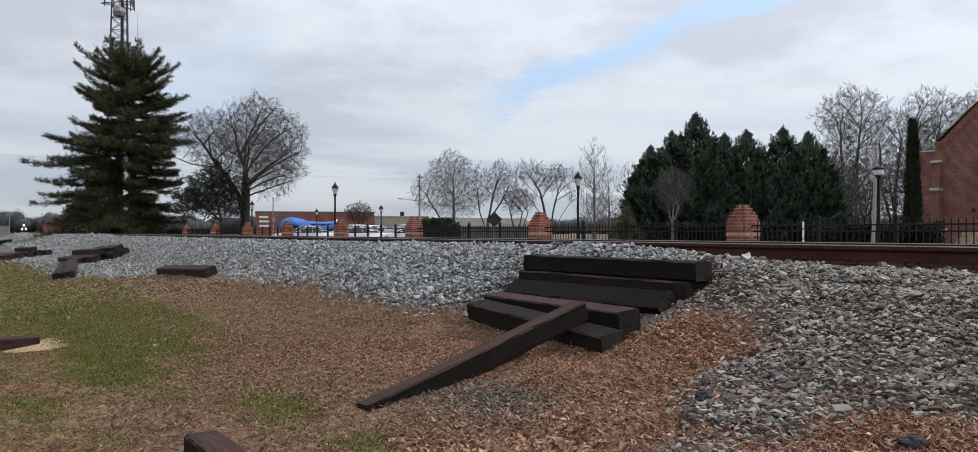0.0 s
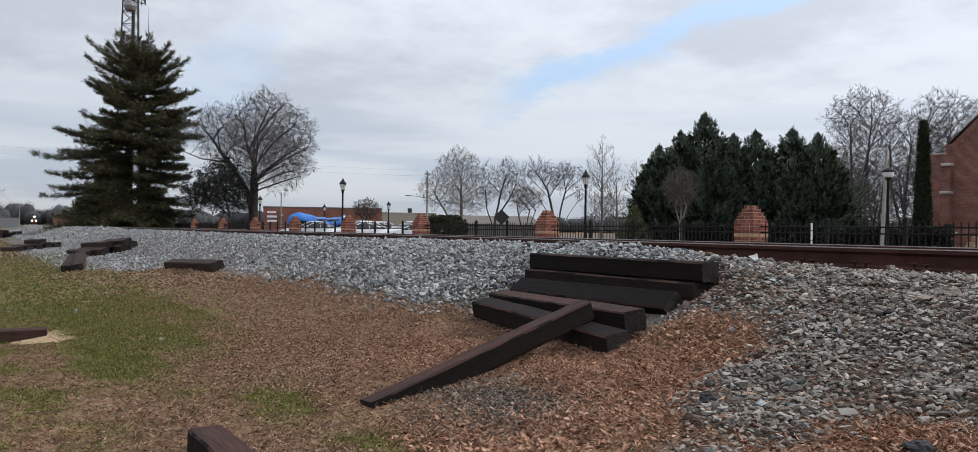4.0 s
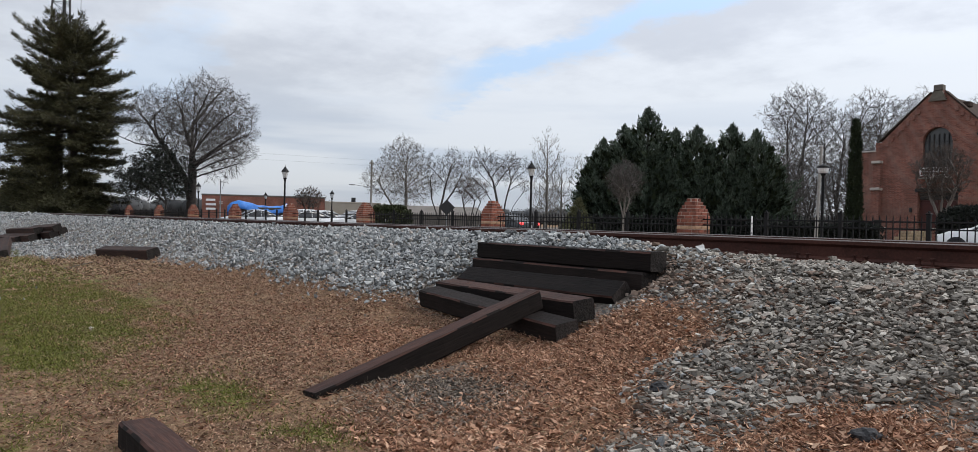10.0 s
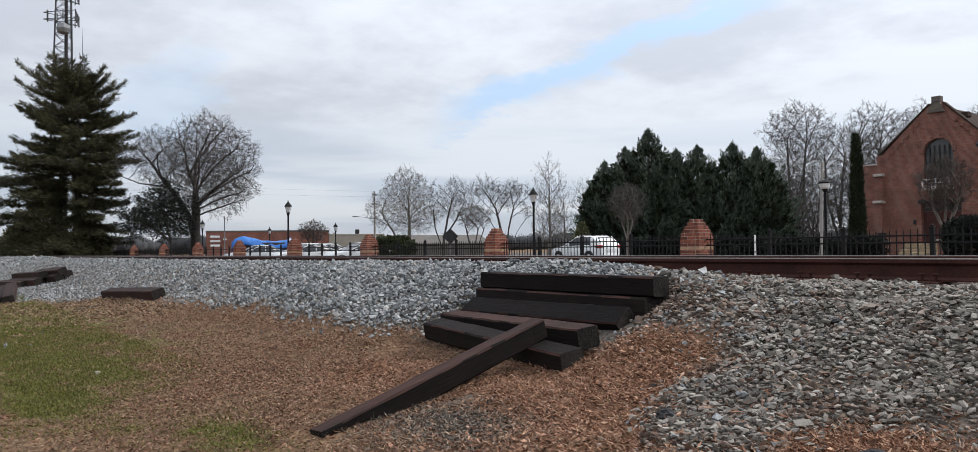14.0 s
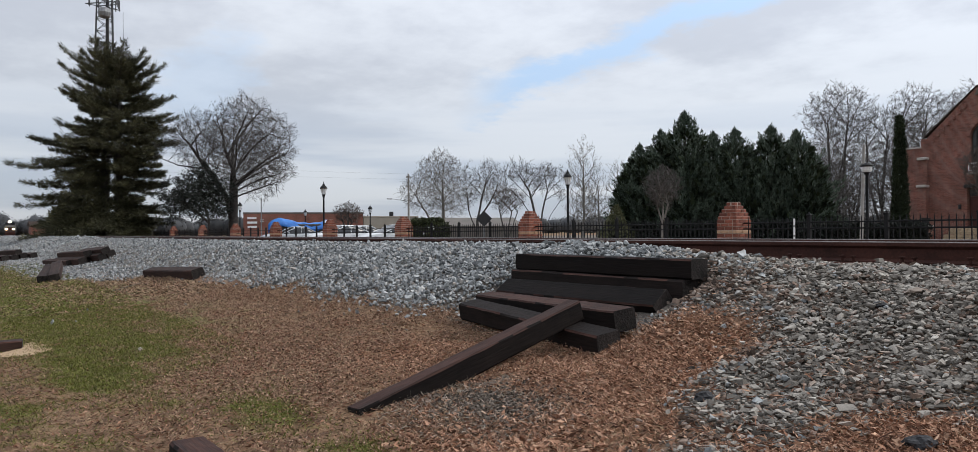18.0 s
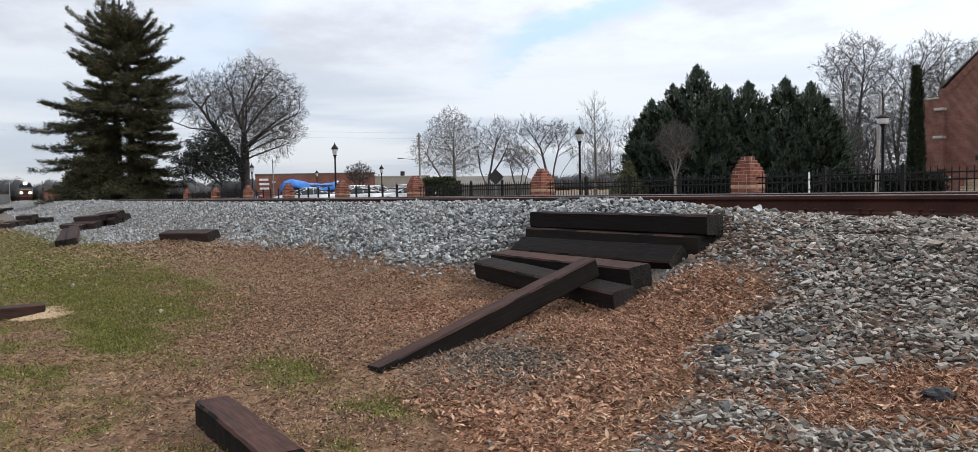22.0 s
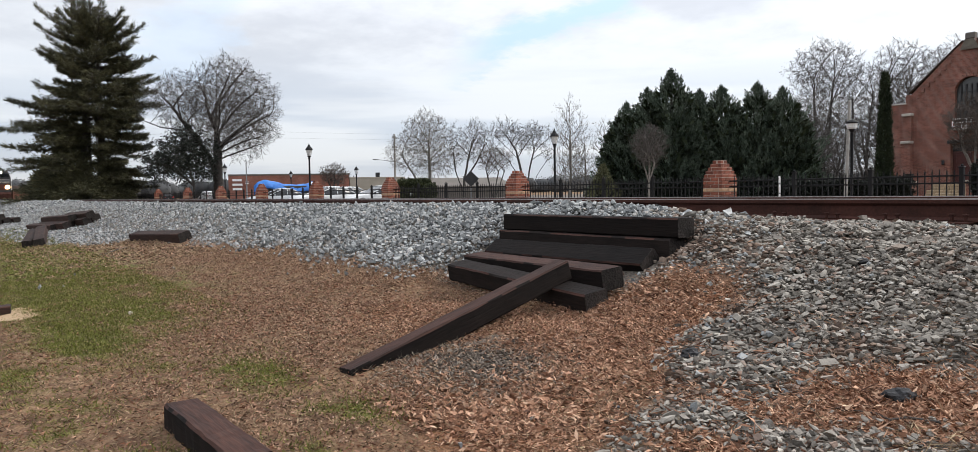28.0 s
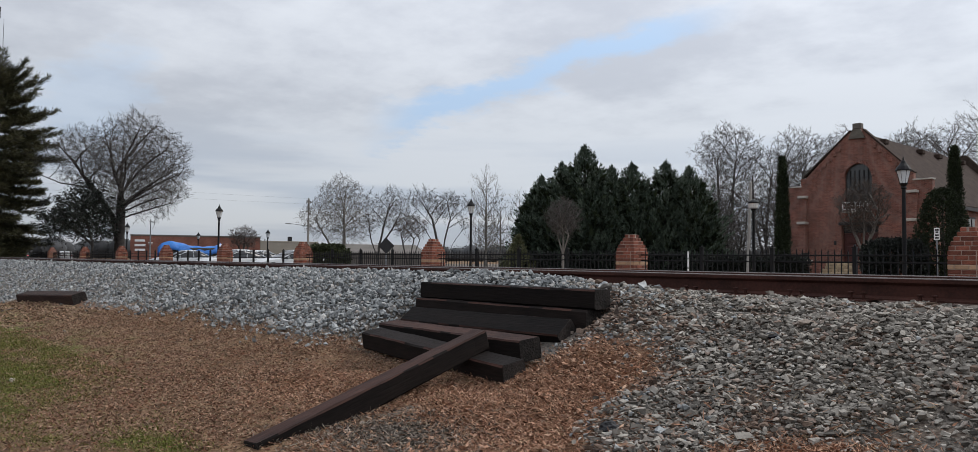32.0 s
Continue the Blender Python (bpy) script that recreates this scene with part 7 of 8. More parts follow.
part("pale_end", box((0.4, 1.0, 0.45), (4.95, 0.7, 1.85), 0.1), M_WHITE, tarp)

# ---- blue steel cabinet behind the fence ----
blue = thing("blue_cabinet", pose(-4.36, 15.6, ROAD_Z), "light blue steel container with a labelled panel", "container")
part("body", box((3.4, 1.6, 1.74), (1.7, 0.8, 0.87), 0.03), M_BLUEBOX, blue)
part("lid_rim", box((3.5, 1.7, 0.09), (1.7, 0.8, 1.775), 0.02), M_BLUEBOX, blue)
for x in (0.1, 0.55, 1.0, 1.45, 1.9, 2.4):
    part("rim_latch", box((0.05, 0.02, 0.08), (x, -0.06, 1.74)), M_DARK, blue)
pan = part("panel", box((1.5, 0.03, 1.2), (1.03, -0.015, 1.0), 0.02), M_BLUEPANEL, blue, "teal door panel")
for x, z, w, h in ((0.8, 1.4, 0.28, 0.02), (0.8, 1.36, 0.2, 0.02), (0.72, 0.6, 0.42, 0.025), (0.6, 0.5, 0.1, 0.08), (0.72, 0.5, 0.08, 0.08), (0.82, 0.5, 0.06, 0.08), (0.92, 0.5, 0.08, 0.08)):
    part("bar", box((w, 0.01, h), (x, -0.035, z)), M_DARK, pan)
part("latch", turned([(0.03, 0), (0.03, 0.02)], 8, at=(0.95, -0.05, 0.85)), M_DARK, pan)
vent = part("vent", turned([(0.09, 0), (0.09, 0.1), (0.13, 0.11), (0.13, 0.15), (0.1, 0.19), (0.03, 0.21)], 16, at=(0.14, 0.6, 1.82)), M_WHITE, blue, "white ventilator cap")

# ---- brick church ----
CY, CX = 58.0, -24.3


def pierced(outline, holes, depth):
    """A wall in x and z with openings through it, depth along +y."""
    bm = bmesh.new()
    for loop in [outline] + holes:
        vs = [bm.verts.new((x, 0, z)) for x, z in loop]
        for a, b in zip(vs, vs[1:] + vs[:1]):
            bm.edges.new((a, b))
    bmesh.ops.triangle_fill(bm, use_beauty=True, edges=bm.edges[:])
    front = bm.faces[:]
    ret = bmesh.ops.extrude_face_region(bm, geom=front)
    bmesh.ops.translate(bm, vec=(0, depth, 0), verts=[g for g in ret["geom"] if isinstance(g, bmesh.types.BMVert)])
    bmesh.ops.recalc_face_normals(bm, faces=bm.faces)
    return bm


def arch(cx, z0, z1, half, n=10):
    spring = z1 - half
    pts = [(cx - half, z0), (cx + half, z0)]
    return pts + [(cx + half * math.cos(math.pi * k / n), spring + half * math.sin(math.pi * k / n)) for k in range(n + 1)]


church = thing("church", pose(CX, CY, ROAD_Z), "small red brick church with a parapet gable", "church")
left, right = -5.4, 5.05
outline = [(left, 0), (right, 0), (right, 6.85), (right - 1.2, 6.85), (right - 1.2, 7.35), (0.55, 10.75), (0.3, 10.75), (0.3, 11.0), (-0.3, 11.0), (-0.3, 10.75), (-0.55, 10.75), (-3.9, 7.5), (-4.3, 7.5), (-4.3, 6.85), (left, 6.85)]
part("wall", pierced(outline, [arch(0.05, 5.3, 8.35, 0.98), [(-1.2, 0.45), (1.45, 0.45), (1.45, 3.8), (-1.2, 3.8)]], 0.45), M_CHURCH, church, "brick gable front")
part("gable_cap", box((0.62, 0.5, 0.42), (0, 0.2, 11.14), 0.04), M_GREYROOF, church, "stone block on the gable's peak")
for a, b in (((0.45, 10.86), (right - 1.15, 7.42)), ((-0.45, 10.86), (-4.05, 7.6))):
    dx, dz = b[0] - a[0], b[1] - a[1]
    part("coping", box((math.hypot(dx, dz), 0.56, 0.1), ((a[0] + b[0]) / 2, 0.22, (a[1] + b[1]) / 2), 0.01, pose(0, 0, 0, 0, -math.degrees(math.atan2(dz, dx)), 0)), M_ROOF, church)
for x, w, z in ((right - 0.6, 1.3, 6.9), (left + 0.55, 1.2, 6.9)):
    part("coping", box((w, 0.56, 0.1), (x, 0.22, z), 0.01), M_STONE, church)
for x in (-4.05, 3.85):
    part("buttress", box((0.62, 0.5, 4.0), (x, -0.24, 2.0), 0.01), M_CHURCH, church)
    part("buttress", box((0.56, 0.3, 2.0), (x, -0.14, 5.0), 0.01), M_CHURCH, church)
    for z, d in ((4.05, 0.56), (6.05, 0.4)):
        part("stone_cap", box((0.68, d + 0.1, 0.2), (x, -d / 2, z), 0.03), M_STONE, church, "pale stone cap")
win = part("window", pierced(arch(0.05, 5.3, 8.35, 0.97), [], 0.06), M_GLASS, church, "tall arched leaded window")
win.location = (0, 0.25, 0)
for x in (-0.6, -0.28, 0.05, 0.38, 0.7):
    part("mullion", box((0.07, 0.08, 2.55), (x, -0.06, 6.6)), M_DARK, win)
for z in (6.0, 6.7, 7.35):
    part("transom", box((1.85, 0.07, 0.06), (0.05, -0.06, z)), M_DARK, win)
for k in range(16):
    a = math.pi * k / 16 + 0.1
    part("arch_brick", box((0.19, 0.1, 0.26), (0.05 + 1.1 * math.cos(a), -0.03, 7.37 + 1.1 * math.sin(a)), 0.01, pose(0, 0, 0, 0, -math.degrees(a) + 90, 0)), M_CHURCH, church)
bal = part("balcony", box((2.0, 0.5, 0.12), (0.05, -0.3, 4.78), 0.02), M_STONE, church, "little balcony below the window")
for z in (4.95, 5.2, 5.46):
    part("rail", box((1.9, 0.05, 0.055), (0.05, -0.52, z)), M_WHITE, bal, "white painted rail")
for k in range(7):
    part("baluster", box((0.045, 0.045, 0.66), (-0.85 + 0.3 * k, -0.52, 5.15)), M_WHITE, bal)
for x, w in ((-0.55, 1.2), (0.8, 1.2)):
    door = part("door", box((w, 0.07, 2.75), (x, 0.38, 1.83), 0.01), M_DOOR, church, "dark red panelled door set back in the porch")
    for z, hh in ((0.95, 0.7), (1.85, 0.8), (2.75, 0.6)):
        part("panel", box((w * 0.62, 0.03, hh), (x, 0.335, z), 0.012), M_DOOR, door)
    part("door_handle", turned([(0.03, 0), (0.04, 0.04), (0.03, 0.08)], 8, at=(x + (0.48 if x < 0 else -0.48), 0.3, 1.5)), M_CHROME, door)
part("door_head", box((2.6, 0.1, 0.5), (0.125, 0.39, 3.5), 0.01), M_DARK, church, "dark panel over the doors")
part("lintel", box((3.0, 0.2, 0.22), (0.125, -0.02, 3.93), 0.02), M_DARK, church, "dark beam over the porch")
for s in (-1, 1):
    part("wall_lantern", box((0.16, 0.16, 0.32), (0.125 + 1.75 * s, -0.12, 2.5), 0.03), M_DARK, church)
for k in range(3):
    part("step", box((3.0 - 0.3 * k, 1.9 - 0.45 * k, 0.15), (-0.35, -0.9 + 0.2 * k, 0.075 + 0.15 * k), 0.01), M_STONE, church)
bm = box((10.3, 22, 5.1), (-0.05, 11.46, 2.55))
part("nave_wall", bm, M_CHURCH, church)
part("roof", prism([(-5.35, 5.12), (5.35, 5.12), (5.35, 5.32), (-0.05, 10.75), (-5.35, 5.32)], 22.4, m=pose(0, 0.47, 0)), M_ROOF, church, "brown-grey shingle roof")
part("eaves_board", box((0.08, 22.2, 0.26), (5.38, 11.6, 5.1)), M_DARK, church)
for k in range(4):
    w = part("side_window", box((0.06, 1.5, 2.9), (5.10, 3.2 + 4.6 * k, 3.0), 0.02), M_GLASS, church)
    part("frame", box((0.09, 1.7, 0.1), (5.13, 3.2 + 4.6 * k, 4.5)), M_DARK, w)
    part("mullion", box((0.09, 0.06, 2.8), (5.13, 3.2 + 4.6 * k, 3.0)), M_DARK, w)
    part("sill", box((0.16, 1.7, 0.1), (5.16, 3.2 + 4.6 * k, 1.5)), M_STONE, w)
part("rear_gable", prism([(-5.6, 0), (5.6, 0), (5.6, 5.5), (0.4, 11.15), (-0.4, 11.15), (-5.6, 5.5)], 0.5, m=pose(0, 22.9, 0)), M_ROOF, church, "dark capped rear gable")
part("chimney", box((1.15, 0.9, 5.4), (2.1, 23.9, 7.9), 0.03), M_CHURCH, church)
part("chimney_cap", box((1.3, 1.05, 0.16), (2.1, 23.9, 10.66), 0.02), M_DARK, church)
# brick corbels under the gable's slopes, and the weathered block at its peak
for s in (-1, 1):
    for k in range(2, 9):
        part("corbel", box((0.2, 0.12, 0.3), (s * (0.55 + 0.36 * k), -0.05, 10.25 - 0.36 * k), 0.01), M_CHURCH, church)
part("peak_flashing", prism([(-0.6, 10.2), (0.6, 10.2), (0.28, 10.9), (-0.28, 10.9)], 0.14, m=pose(0, -0.136, 0)), M_COPPER, church, "dull green-grey flashing under the peak")
for y in (3.0, 10.5, 14.5, 20.5):
    part("roof_vent", box((0.5, 0.7, 0.4), (0.75, y, 10.2), 0.06), M_ROOF, church)
hall = flat_block("beige_hall", (-15.6, 60.0, ROAD_Z), 0, 20, 8, 5.3, M_BEIGE, "pale beige brick hall with a moulded cornice", M_STONE, 4)
part("cornice", box((20.4, 0.5, 0.14), (10, 0.05, 4.75), 0.03), M_STONE, hall)

# low steps of tan stone on the lawn before the church
terrace = thing("stone_steps", pose(-22.6, 51.0, ROAD_Z), "low tan stone steps before the church", "steps")
for r in range(5):
    for k in range(7):
        part("stone", box((0.36, 0.36, 0.19), (-1.3 + 0.38 * k + 0.1 * (r % 2), 0.36 * r, 0.1 + 0.2 * r), 0.02), M_TAN, terrace)
# a brick pedestal with an urn at either side of the steps
for x in (-24.5, -20.75):
    urn = thing("pedestal_urn", pose(x, 50.2, ROAD_Z), "dark urn on a square brick pedestal by the steps", "urn", "urns by the church steps")
    part("pedestal", box((0.62, 0.62, 1.1), (0, 0, 0.55), 0.02), M_CHURCH, urn)
    part("cap", box((0.74, 0.74, 0.1), (0, 0, 1.15), 0.02), M_STONE, urn, "pale stone cap")
    part("urn", turned([(0.14, 0), (0.1, 0.08), (0.2, 0.2), (0.27, 0.4), (0.3, 0.46), (0.24, 0.46)], 12, at=(0, 0, 1.2)), M_DARK, urn)
bare_tree("crape_myrtle", -21.4, 51.9, ((0, 4.7, 1.7, 1.65), (0, 3.3, 1.1, 0.7)), (((0, 0, 0), (0, 0, 2.0)), ((0, 0, 1.6), (-0.6, 0.2, 3.2), (-0.9, 0.2, 4.4)), ((0, 0, 1.6), (0.6, -0.2, 3.2), (0.9, -0.2, 4.4)), ((0, 0, 1.8), (0.05, 0.2, 4.6))), 150, "bare vase-shaped tree in front of the church door", M_PALEBARK, M_REDTWIG, trunk_r=0.14, tip=0.0095, step=0.2, density=20, spray=3, spray_len=0.4, lift=0.5)

# ---- vehicles ----
def loft(sections, material, name, parent, label="", smooth=True):
    """A skin through closed sections (lists of points with equal counts), ends capped."""
    k = len(sections[0])
    v = [p for s in sections for p in s]
    f = [(a * k + j, a * k + (j + 1) % k, (a + 1) * k + (j + 1) % k, (a + 1) * k + j) for a in range(len(sections) - 1) for j in range(k)]
    f += [tuple(range(k))[::-1], tuple((len(sections) - 1) * k + j for j in range(k))]
    ob = raw(name, v, f, material, parent)
    if smooth:
        ob.data.shade_smooth()
        ob.data.set_sharp_from_angle(angle=radians(38))
    if label:
        ob["label"] = label
    return ob


def car(name, m, paint, label, suv, lit=False, group=""):
    """A car along x with its nose at -x, standing on z = 0."""
    t = thing(name, m, label, "car", group)
    L = 4.5 if suv else 4.9
    H, W = (1.66, 0.91) if suv else (1.46, 0.91)
    belt = 1.10 if suv else 0.93
    h = L / 2

    def body(x, zb, zt, w, crown=0.05):
        return [(x, -w * 0.93, zb), (x, -w, zb + 0.18), (x, -w, zt - 0.16), (x, -w * 0.95, zt - 0.03), (x, -w * 0.5, zt + crown), (x, w * 0.5, zt + crown), (x, w * 0.95, zt - 0.03), (x, w, zt - 0.16), (x, w, zb + 0.18), (x, w * 0.93, zb)]

    hood = belt - (0.06 if suv else 0.08)
    deck = belt + (0.02 if suv else 0.04)
    loft([body(-h, 0.36, hood - 0.28, W * 0.78, 0.0), body(-h + 0.12, 0.26, hood - 0.16, W * 0.92, 0.02), body(-h + 0.5, 0.23, hood - 0.05, W * 0.98), body(-h + 1.25, 0.22, belt - 0.0, W), body(0, 0.22, belt, W), body(h - 1.1, 0.23, deck, W), body(h - 0.35, 0.26, deck, W * 0.97), body(h - 0.06, 0.34, deck - 0.06, W * 0.9, 0.02), body(h, 0.42, deck - 0.22, W * 0.84, 0.0)], paint, "body", t)

    def cabin(x, z, w):
        return [(x, -w, belt - 0.03), (x, -w * 0.985, belt + (z - belt) * 0.55), (x, -w * 0.86, z - 0.06), (x, -w * 0.6, z), (x, w * 0.6, z), (x, w * 0.86, z - 0.06), (x, w * 0.985, belt + (z - belt) * 0.55), (x, w, belt - 0.03)]

    a, b = (-h + 1.35, h - 0.12) if suv else (-h + 1.45, h - 0.55)
    prof = ((0, 0.02), (0.14, 0.45), (0.26, 0.86), (0.36, 0.98), (0.55, 1.0), (0.78, 0.96), (0.93, 0.62 if suv else 0.45), (1.0, 0.05)) if suv else ((0, 0.02), (0.18, 0.5), (0.33, 0.93), (0.45, 1.0), (0.62, 0.98), (0.8, 0.66), (0.93, 0.25), (1.0, 0.03))
    loft([cabin(a + (b - a) * s, belt + (H - belt) * z, W * 0.95) for s, z in prof], M_CARGLASS, "glasshouse", t, "tinted glass")
    sec = []
    for s, z in prof[2:6] if suv else prof[2:5]:
        x, z = a + (b - a) * s, belt + (H - belt) * z
        w = W * 0.84
        sec.append([(x, -w, z - 0.075), (x, -w * 0.75, z + 0.012), (x, w * 0.75, z + 0.012), (x, w, z - 0.075), (x, w * 0.7, z - 0.09), (x, -w * 0.7, z - 0.09)])
    loft(sec, paint, "roof", t)
    if suv:
        # painted rear quarters with a window let into the tailgate
        rear = [cabin(a + (b - a) * s, belt + (H - belt) * z + 0.008, W * 0.958) for s, z in ((0.74, 0.97), (0.78, 0.96), (0.86, 0.82), (0.93, 0.62), (1.003, 0.06))]
        loft(rear, paint, "rear_quarter", t)
        x0, x1 = a + (b - a) * 0.885, a + (b - a) * 0.975
        z0, z1 = belt + (H - belt) * 0.80, belt + (H - belt) * 0.25
        raw("rear_window", [(x0, -0.62, z0 + 0.012), (x0, 0.62, z0 + 0.012), (x1, 0.72, z1 + 0.03), (x1, -0.72, z1 + 0.03), (x0 - 0.05, -0.6, z0 - 0.05), (x0 - 0.05, 0.6, z0 - 0.05), (x1 - 0.05, 0.7, z1 - 0.02), (x1 - 0.05, -0.7, z1 - 0.02)], [(0, 1, 2, 3), (7, 6, 5, 4), (0, 4, 5, 1), (1, 5, 6, 2), (2, 6, 7, 3), (3, 7, 4, 0)], M_CARGLASS, t)
    for s in (-1, 1):
        for i, (p, q) in enumerate((((prof[0][0], 0.0), prof[3]), ((0.52, 0.0), (0.52, 1.0)), (prof[4 if not suv else 5], (1.0, 0.05)))):
            P = (a + (b - a) * p[0], s * W * 0.955, belt + (H - belt) * p[1] * 0.96)
            Q = (a + (b - a) * q[0], s * W * 0.86, belt + (H - belt) * q[1] * 0.96)
            part("pillar", rod(0.035, 0.03, P, Q, 6), paint, t)
        part("mirror", box((0.1, 0.2, 0.13), (a + 0.45, s * (W + 0.09), belt + 0.04), 0.03), paint, t)
        for x in (-0.35, 0.75):
            part("door_handle", box((0.16, 0.03, 0.03), (x, s * (W + 0.008), belt - 0.13), 0.008), M_CHROME if paint != M_CARBLACK else paint, t)
        part("sill_trim", box((2.3, 0.04, 0.12), (0, s * (W - 0.01), 0.3), 0.01), M_DARK, t)
        part("headlight", box((0.3, 0.3, 0.14), (-h + 0.17, s * W * 0.72, hood - 0.25), 0.04), M_CHROME, t)
        part("tail_light", box((0.42 if suv else 0.26, 0.28, 0.17), (h - (0.2 if suv else 0.13), s * W * (0.86 if suv else 0.75), deck - 0.12), 0.03), M_REDGLOW if lit else M_RED, t, "red tail light")
        for x in (-h + (0.82 if suv else 0.92), h - 0.98):
            r = 0.35 if suv else 0.32
            w = part("wheel", rod(r, r, (x, s * (W - 0.2), r), (x, s * (W + 0.015), r), 20), M_TYRE, t, "black tyre")
            part("rim", rod(r * 0.66, r * 0.6, (x, s * (W - 0.05), r), (x, s * (W + 0.024), r), 14), M_ALLOY, w)
            part("arch", turned([(r + 0.07, -0.02), (r + 0.07, 0.02)], 18), M_DARK, t).matrix_basis = pose(x, s * (W - 0.015), r, 90)
    part("bumper", box((0.14, W * 1.5, 0.16), (h - 0.02, 0, 0.48), 0.04), paint, t)
    part("number_plate", box((0.02, 0.32, 0.16), (h + 0.01, 0, deck - 0.3)), M_WHITE, t)
    part("grille", box((0.05, 0.9, 0.16), (-h + 0.02, 0, 0.55), 0.02), M_DARK, t)
    return t


suv = car("white_suv", pose(20, 33.9, ROAD_Z + 0.02), M_CARWHITE, "white sport utility car driving along the street", True)
part("roof_rail", rod(0.02, 0.02, (0.32, -0.70, 1.672), (1.3, -0.70, 1.655), 6), M_CHROME, suv)
part("roof_rail", rod(0.02, 0.02, (0.32, 0.70, 1.672), (1.3, 0.70, 1.655), 6), M_CHROME, suv)
sedan = car("black_sedan", pose(20, 33.9, ROAD_Z + 0.02), M_CARBLACK, "black saloon car driving along the street", False, True)
for k, (x, y, a, paint, big, label) in enumerate((
        (-47.5, 20.6, 92, M_CARPALE, False, "white saloon parked in the lot"),
        (-50.6, 23.2, 90, M_CARPALE, False, "white saloon parked beside others in the lot"),
        (-53.6, 23.6, 88, M_CARPALE, False, "white saloon car parked in the lot"),
        (-49.0, 26.0, 93, M_CARGREY, False, "silver saloon parked in the lot"),
        (-58.4, 21.4, 90, M_CARGREY, False, "silver saloon parked beside the tarpaulin"),
        (-61.5, 22.6, 90, M_CARGREY, False, "grey saloon parked in the lot"),
        (-45.0, 23.2, 90, M_CARPALE, False, "white saloon parked near the hedge"))):
    car("parked_car", pose(x, y, ROAD_Z + 0.012, 0, 0, a), paint, label, big, group="cars in the parking lot")

# ---- the approaching train: nose at +x ----
loco = thing("locomotive", pose(-560, 26, HEAD_Z), "black diesel locomotive with white stripes and lit headlamps", "locomotive")
part("underframe", box((21.6, 2.9, 0.5), (-10.9, 0, 1.3), 0.05), M_LOCO, loco)
part("nose_panel", box((0.05, 2.3, 0.9), (-0.42, 0, 1.95), 0.02), M_RAIL, loco, "rust-brown panel between the ditch lamps")
part("hood", box((16.5, 2.2, 2.7), (-13.4, 0, 2.9), 0.12), M_LOCO, loco)
loft([[(x, -w, 1.5), (x, -w, 3.6), (x, -w * 0.75, z), (x, w * 0.75, z), (x, w, 3.6), (x, w, 1.5)] for x, w, z in ((-5.2, 1.55, 4.55), (-2.6, 1.55, 4.6), (-2.2, 1.5, 4.4))], M_LOCO, "cab", loco, smooth=False)
nose = part("nose", prism([(-2.4, 1.4), (-0.5, 1.4), (-0.45, 2.6), (-0.9, 3.15), (-2.4, 3.3)], 2.7, m=pose(0, -1.35, 0)), M_LOCO, loco)
part("stripe", box((0.06, 2.5, 0.07), (-0.52, 0, 2.75)), M_STONE, nose, "pale nose stripe")
for s in (-1, 1):
    part("windscreen", box((0.08, 1.15, 0.6), (-2.17, s * 0.72, 3.85), 0.03), M_CARGLASS, loco)
    part("ditch_light", turned([(0.3, -0.05), (0.3, 0.05)], 14), M_DITCH, loco, "lit ditch lamp").matrix_basis = pose(-0.2, s * 0.95, 1.95, 0, 90, 0)
    part("handrail", rod(0.03, 0.03, (-0.3, s * 1.45, 1.5), (-0.3, s * 1.45, 2.7), 6), M_WHITE, loco)
    for x in (-3.4, -5.3, -7.2, -15.0, -16.9, -18.8):
        part("wheel", rod(0.52, 0.52, (x, s * 0.68, 0.52), (x, s * 0.82, 0.52), 18), M_LOCO, loco)
for dy in (-0.2, 0.2):
    part("headlamp", turned([(0.23, -0.05), (0.23, 0.05)], 14), M_HEADLAMP, loco, "lit headlamp above the cab").matrix_basis = pose(-2.1, dy, 4.35, 0, 90, 0)
part("number_board", box((0.06, 1.6, 0.2), (-2.16, 0, 4.35)), M_DARK, loco)
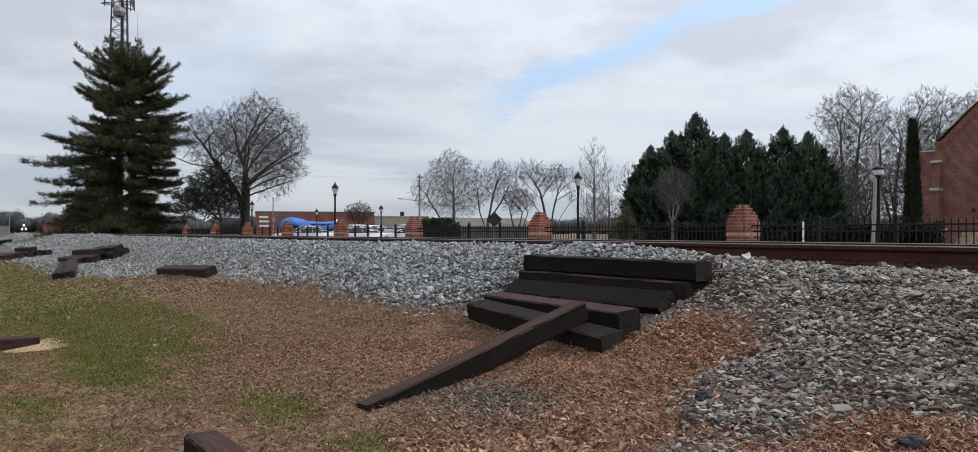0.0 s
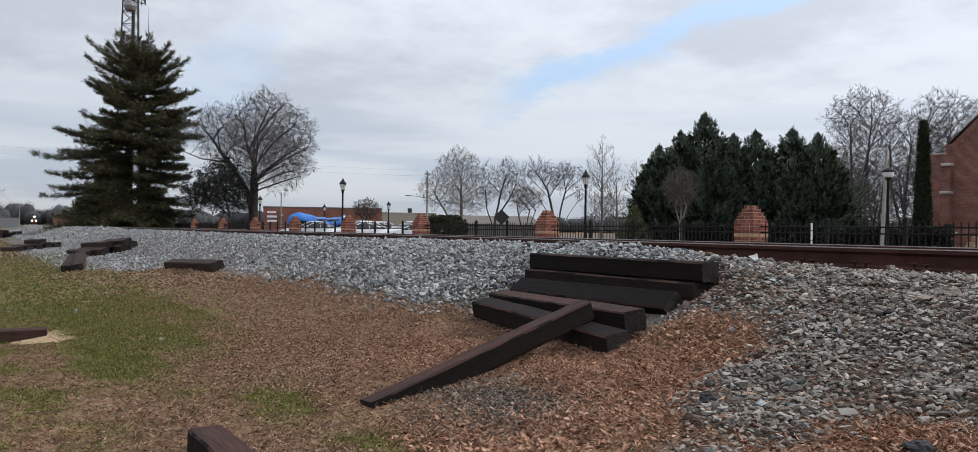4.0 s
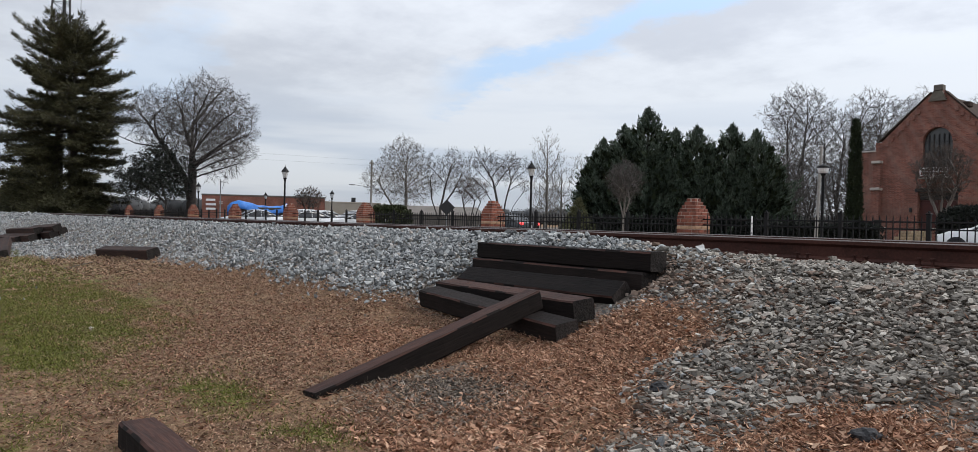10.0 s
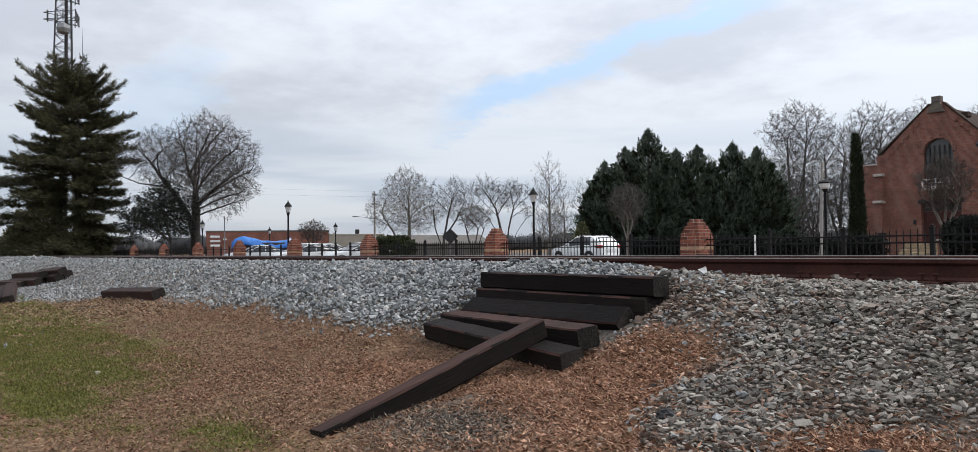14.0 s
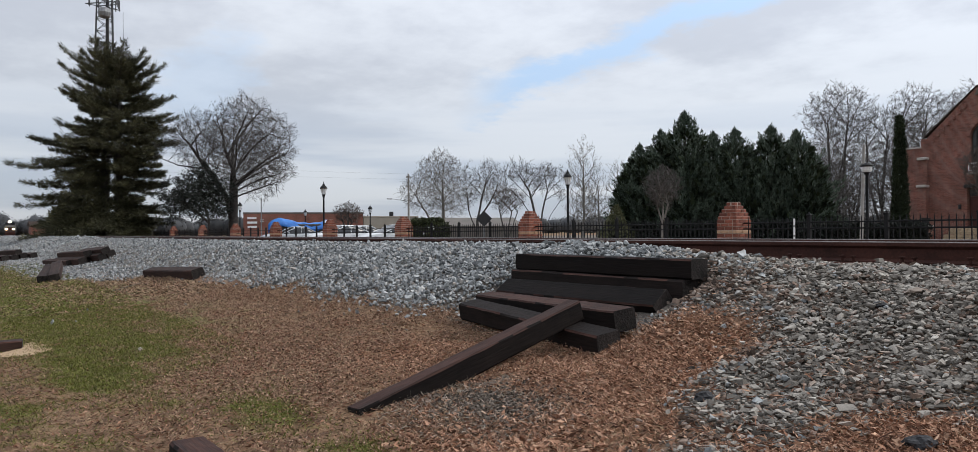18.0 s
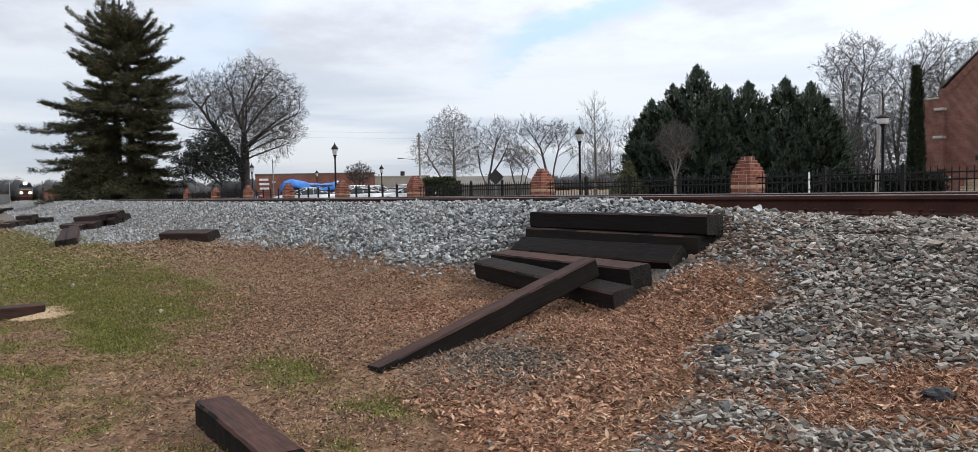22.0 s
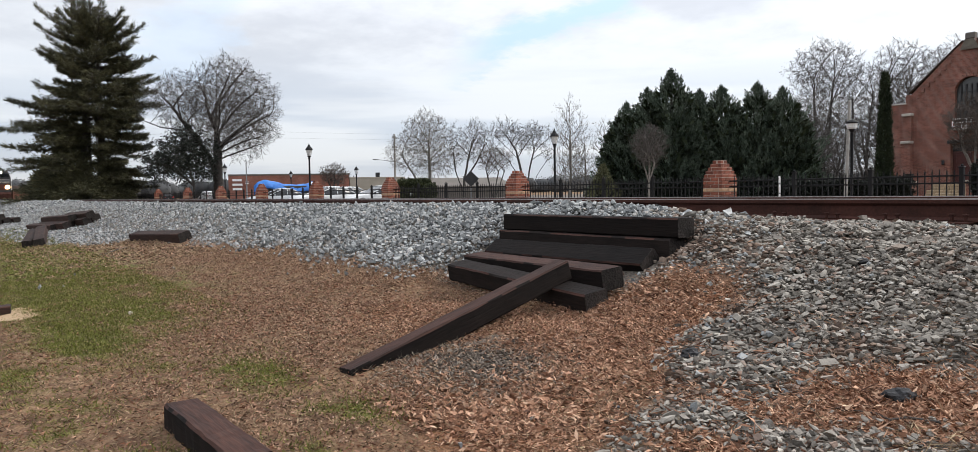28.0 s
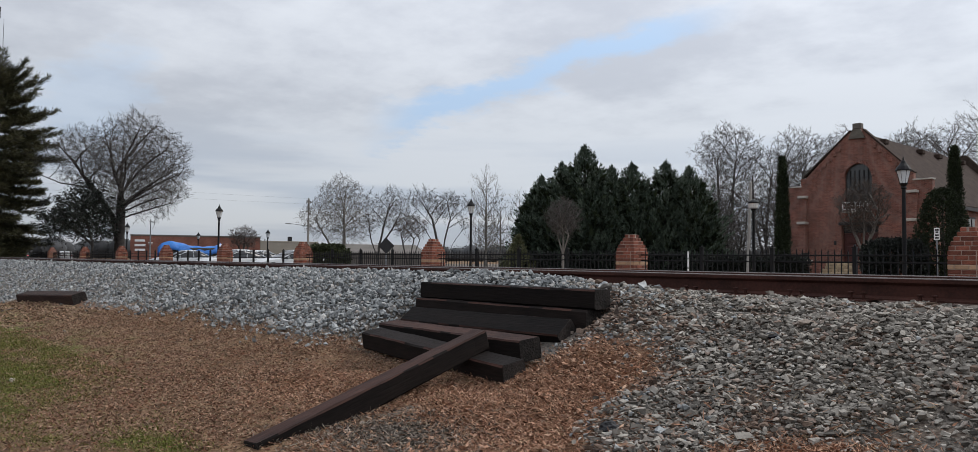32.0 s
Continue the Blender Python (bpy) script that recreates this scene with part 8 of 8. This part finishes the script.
part("pilot", prism([(-0.9, 0.15), (0, 0.15), (0.1, 0.9), (-0.3, 1.5), (-0.9, 1.5)], 2.8, m=pose(0, -1.4, 0)), M_RAIL, loco, "rust-stained snow plough")
part("coupler", box((0.7, 0.25, 0.25), (0.25, 0, 0.9), 0.04), M_RAIL, loco)
part("fuel_tank", box((5.5, 2.6, 0.9), (-11, 0, 0.75), 0.1), M_LOCO, loco)
part("exhaust", box((0.9, 0.7, 0.3), (-11, 0, 4.3), 0.05), M_LOCO, loco)
for k in range(3):
    w = thing("freight_wagon", pose(-600, 26, HEAD_Z), "dark covered freight wagon behind the locomotive", "wagon", "train of wagons")
    part("body", box((16, 2.9, 3.2), (0, 0, 2.7), 0.08), M_TIERED, w)
    part("frame", box((16.6, 2.4, 0.35), (0, 0, 1.0), 0.04), M_LOCO, w)
    for x in (-6.4, -4.6, 4.6, 6.4):
        for s in (-1, 1):
            part("wheel", rod(0.46, 0.46, (x, s * 0.68, 0.46), (x, s * 0.82, 0.46), 14), M_LOCO, w)


def on_track(d):
    """Pose on the line d metres off, facing the viewer."""
    y0, y1 = float(bend(-d)), float(bend(-d - 4))
    return pose(-d, RAIL_Y + GAUGE / 2 + y0, HEAD_Z, 0, 0, math.degrees(math.atan2(y0 - y1, 4)))


def motions():
    rows = [(t, 560.0 - 15.0 * t) for t in range(0, 33, 2)]
    walk(loco, [(t, on_track(d)) for t, d in rows])
    for k, w in enumerate(o for o in scene.objects if o.name.startswith("freight_wagon")):
        walk(w, [(t, on_track(d + 31.5 + 17.4 * k)) for t, d in rows])
    at = [(t, -15.4 - 5.98 * (t - 5.5)) for t in (0, 4, 8, 12, 16, 20, 24, 28, 32)]
    walk(sedan, [(t, pose(x, 33.9, ROAD_Z + 0.02)) for t, x in at])
    at = [(0, 42.0), (4, 20.5), (8, -0.9), (10, -11.6), (11, -17.05), (12.5, -25.87), (13.5, -31.95), (14, -35.05), (16, -47.5), (20, -72.5), (24, -97.5), (28, -122.5), (32, -147.5)]
    walk(suv, [(t, pose(x, 33.9, ROAD_Z + 0.02)) for t, x in at])


motions()
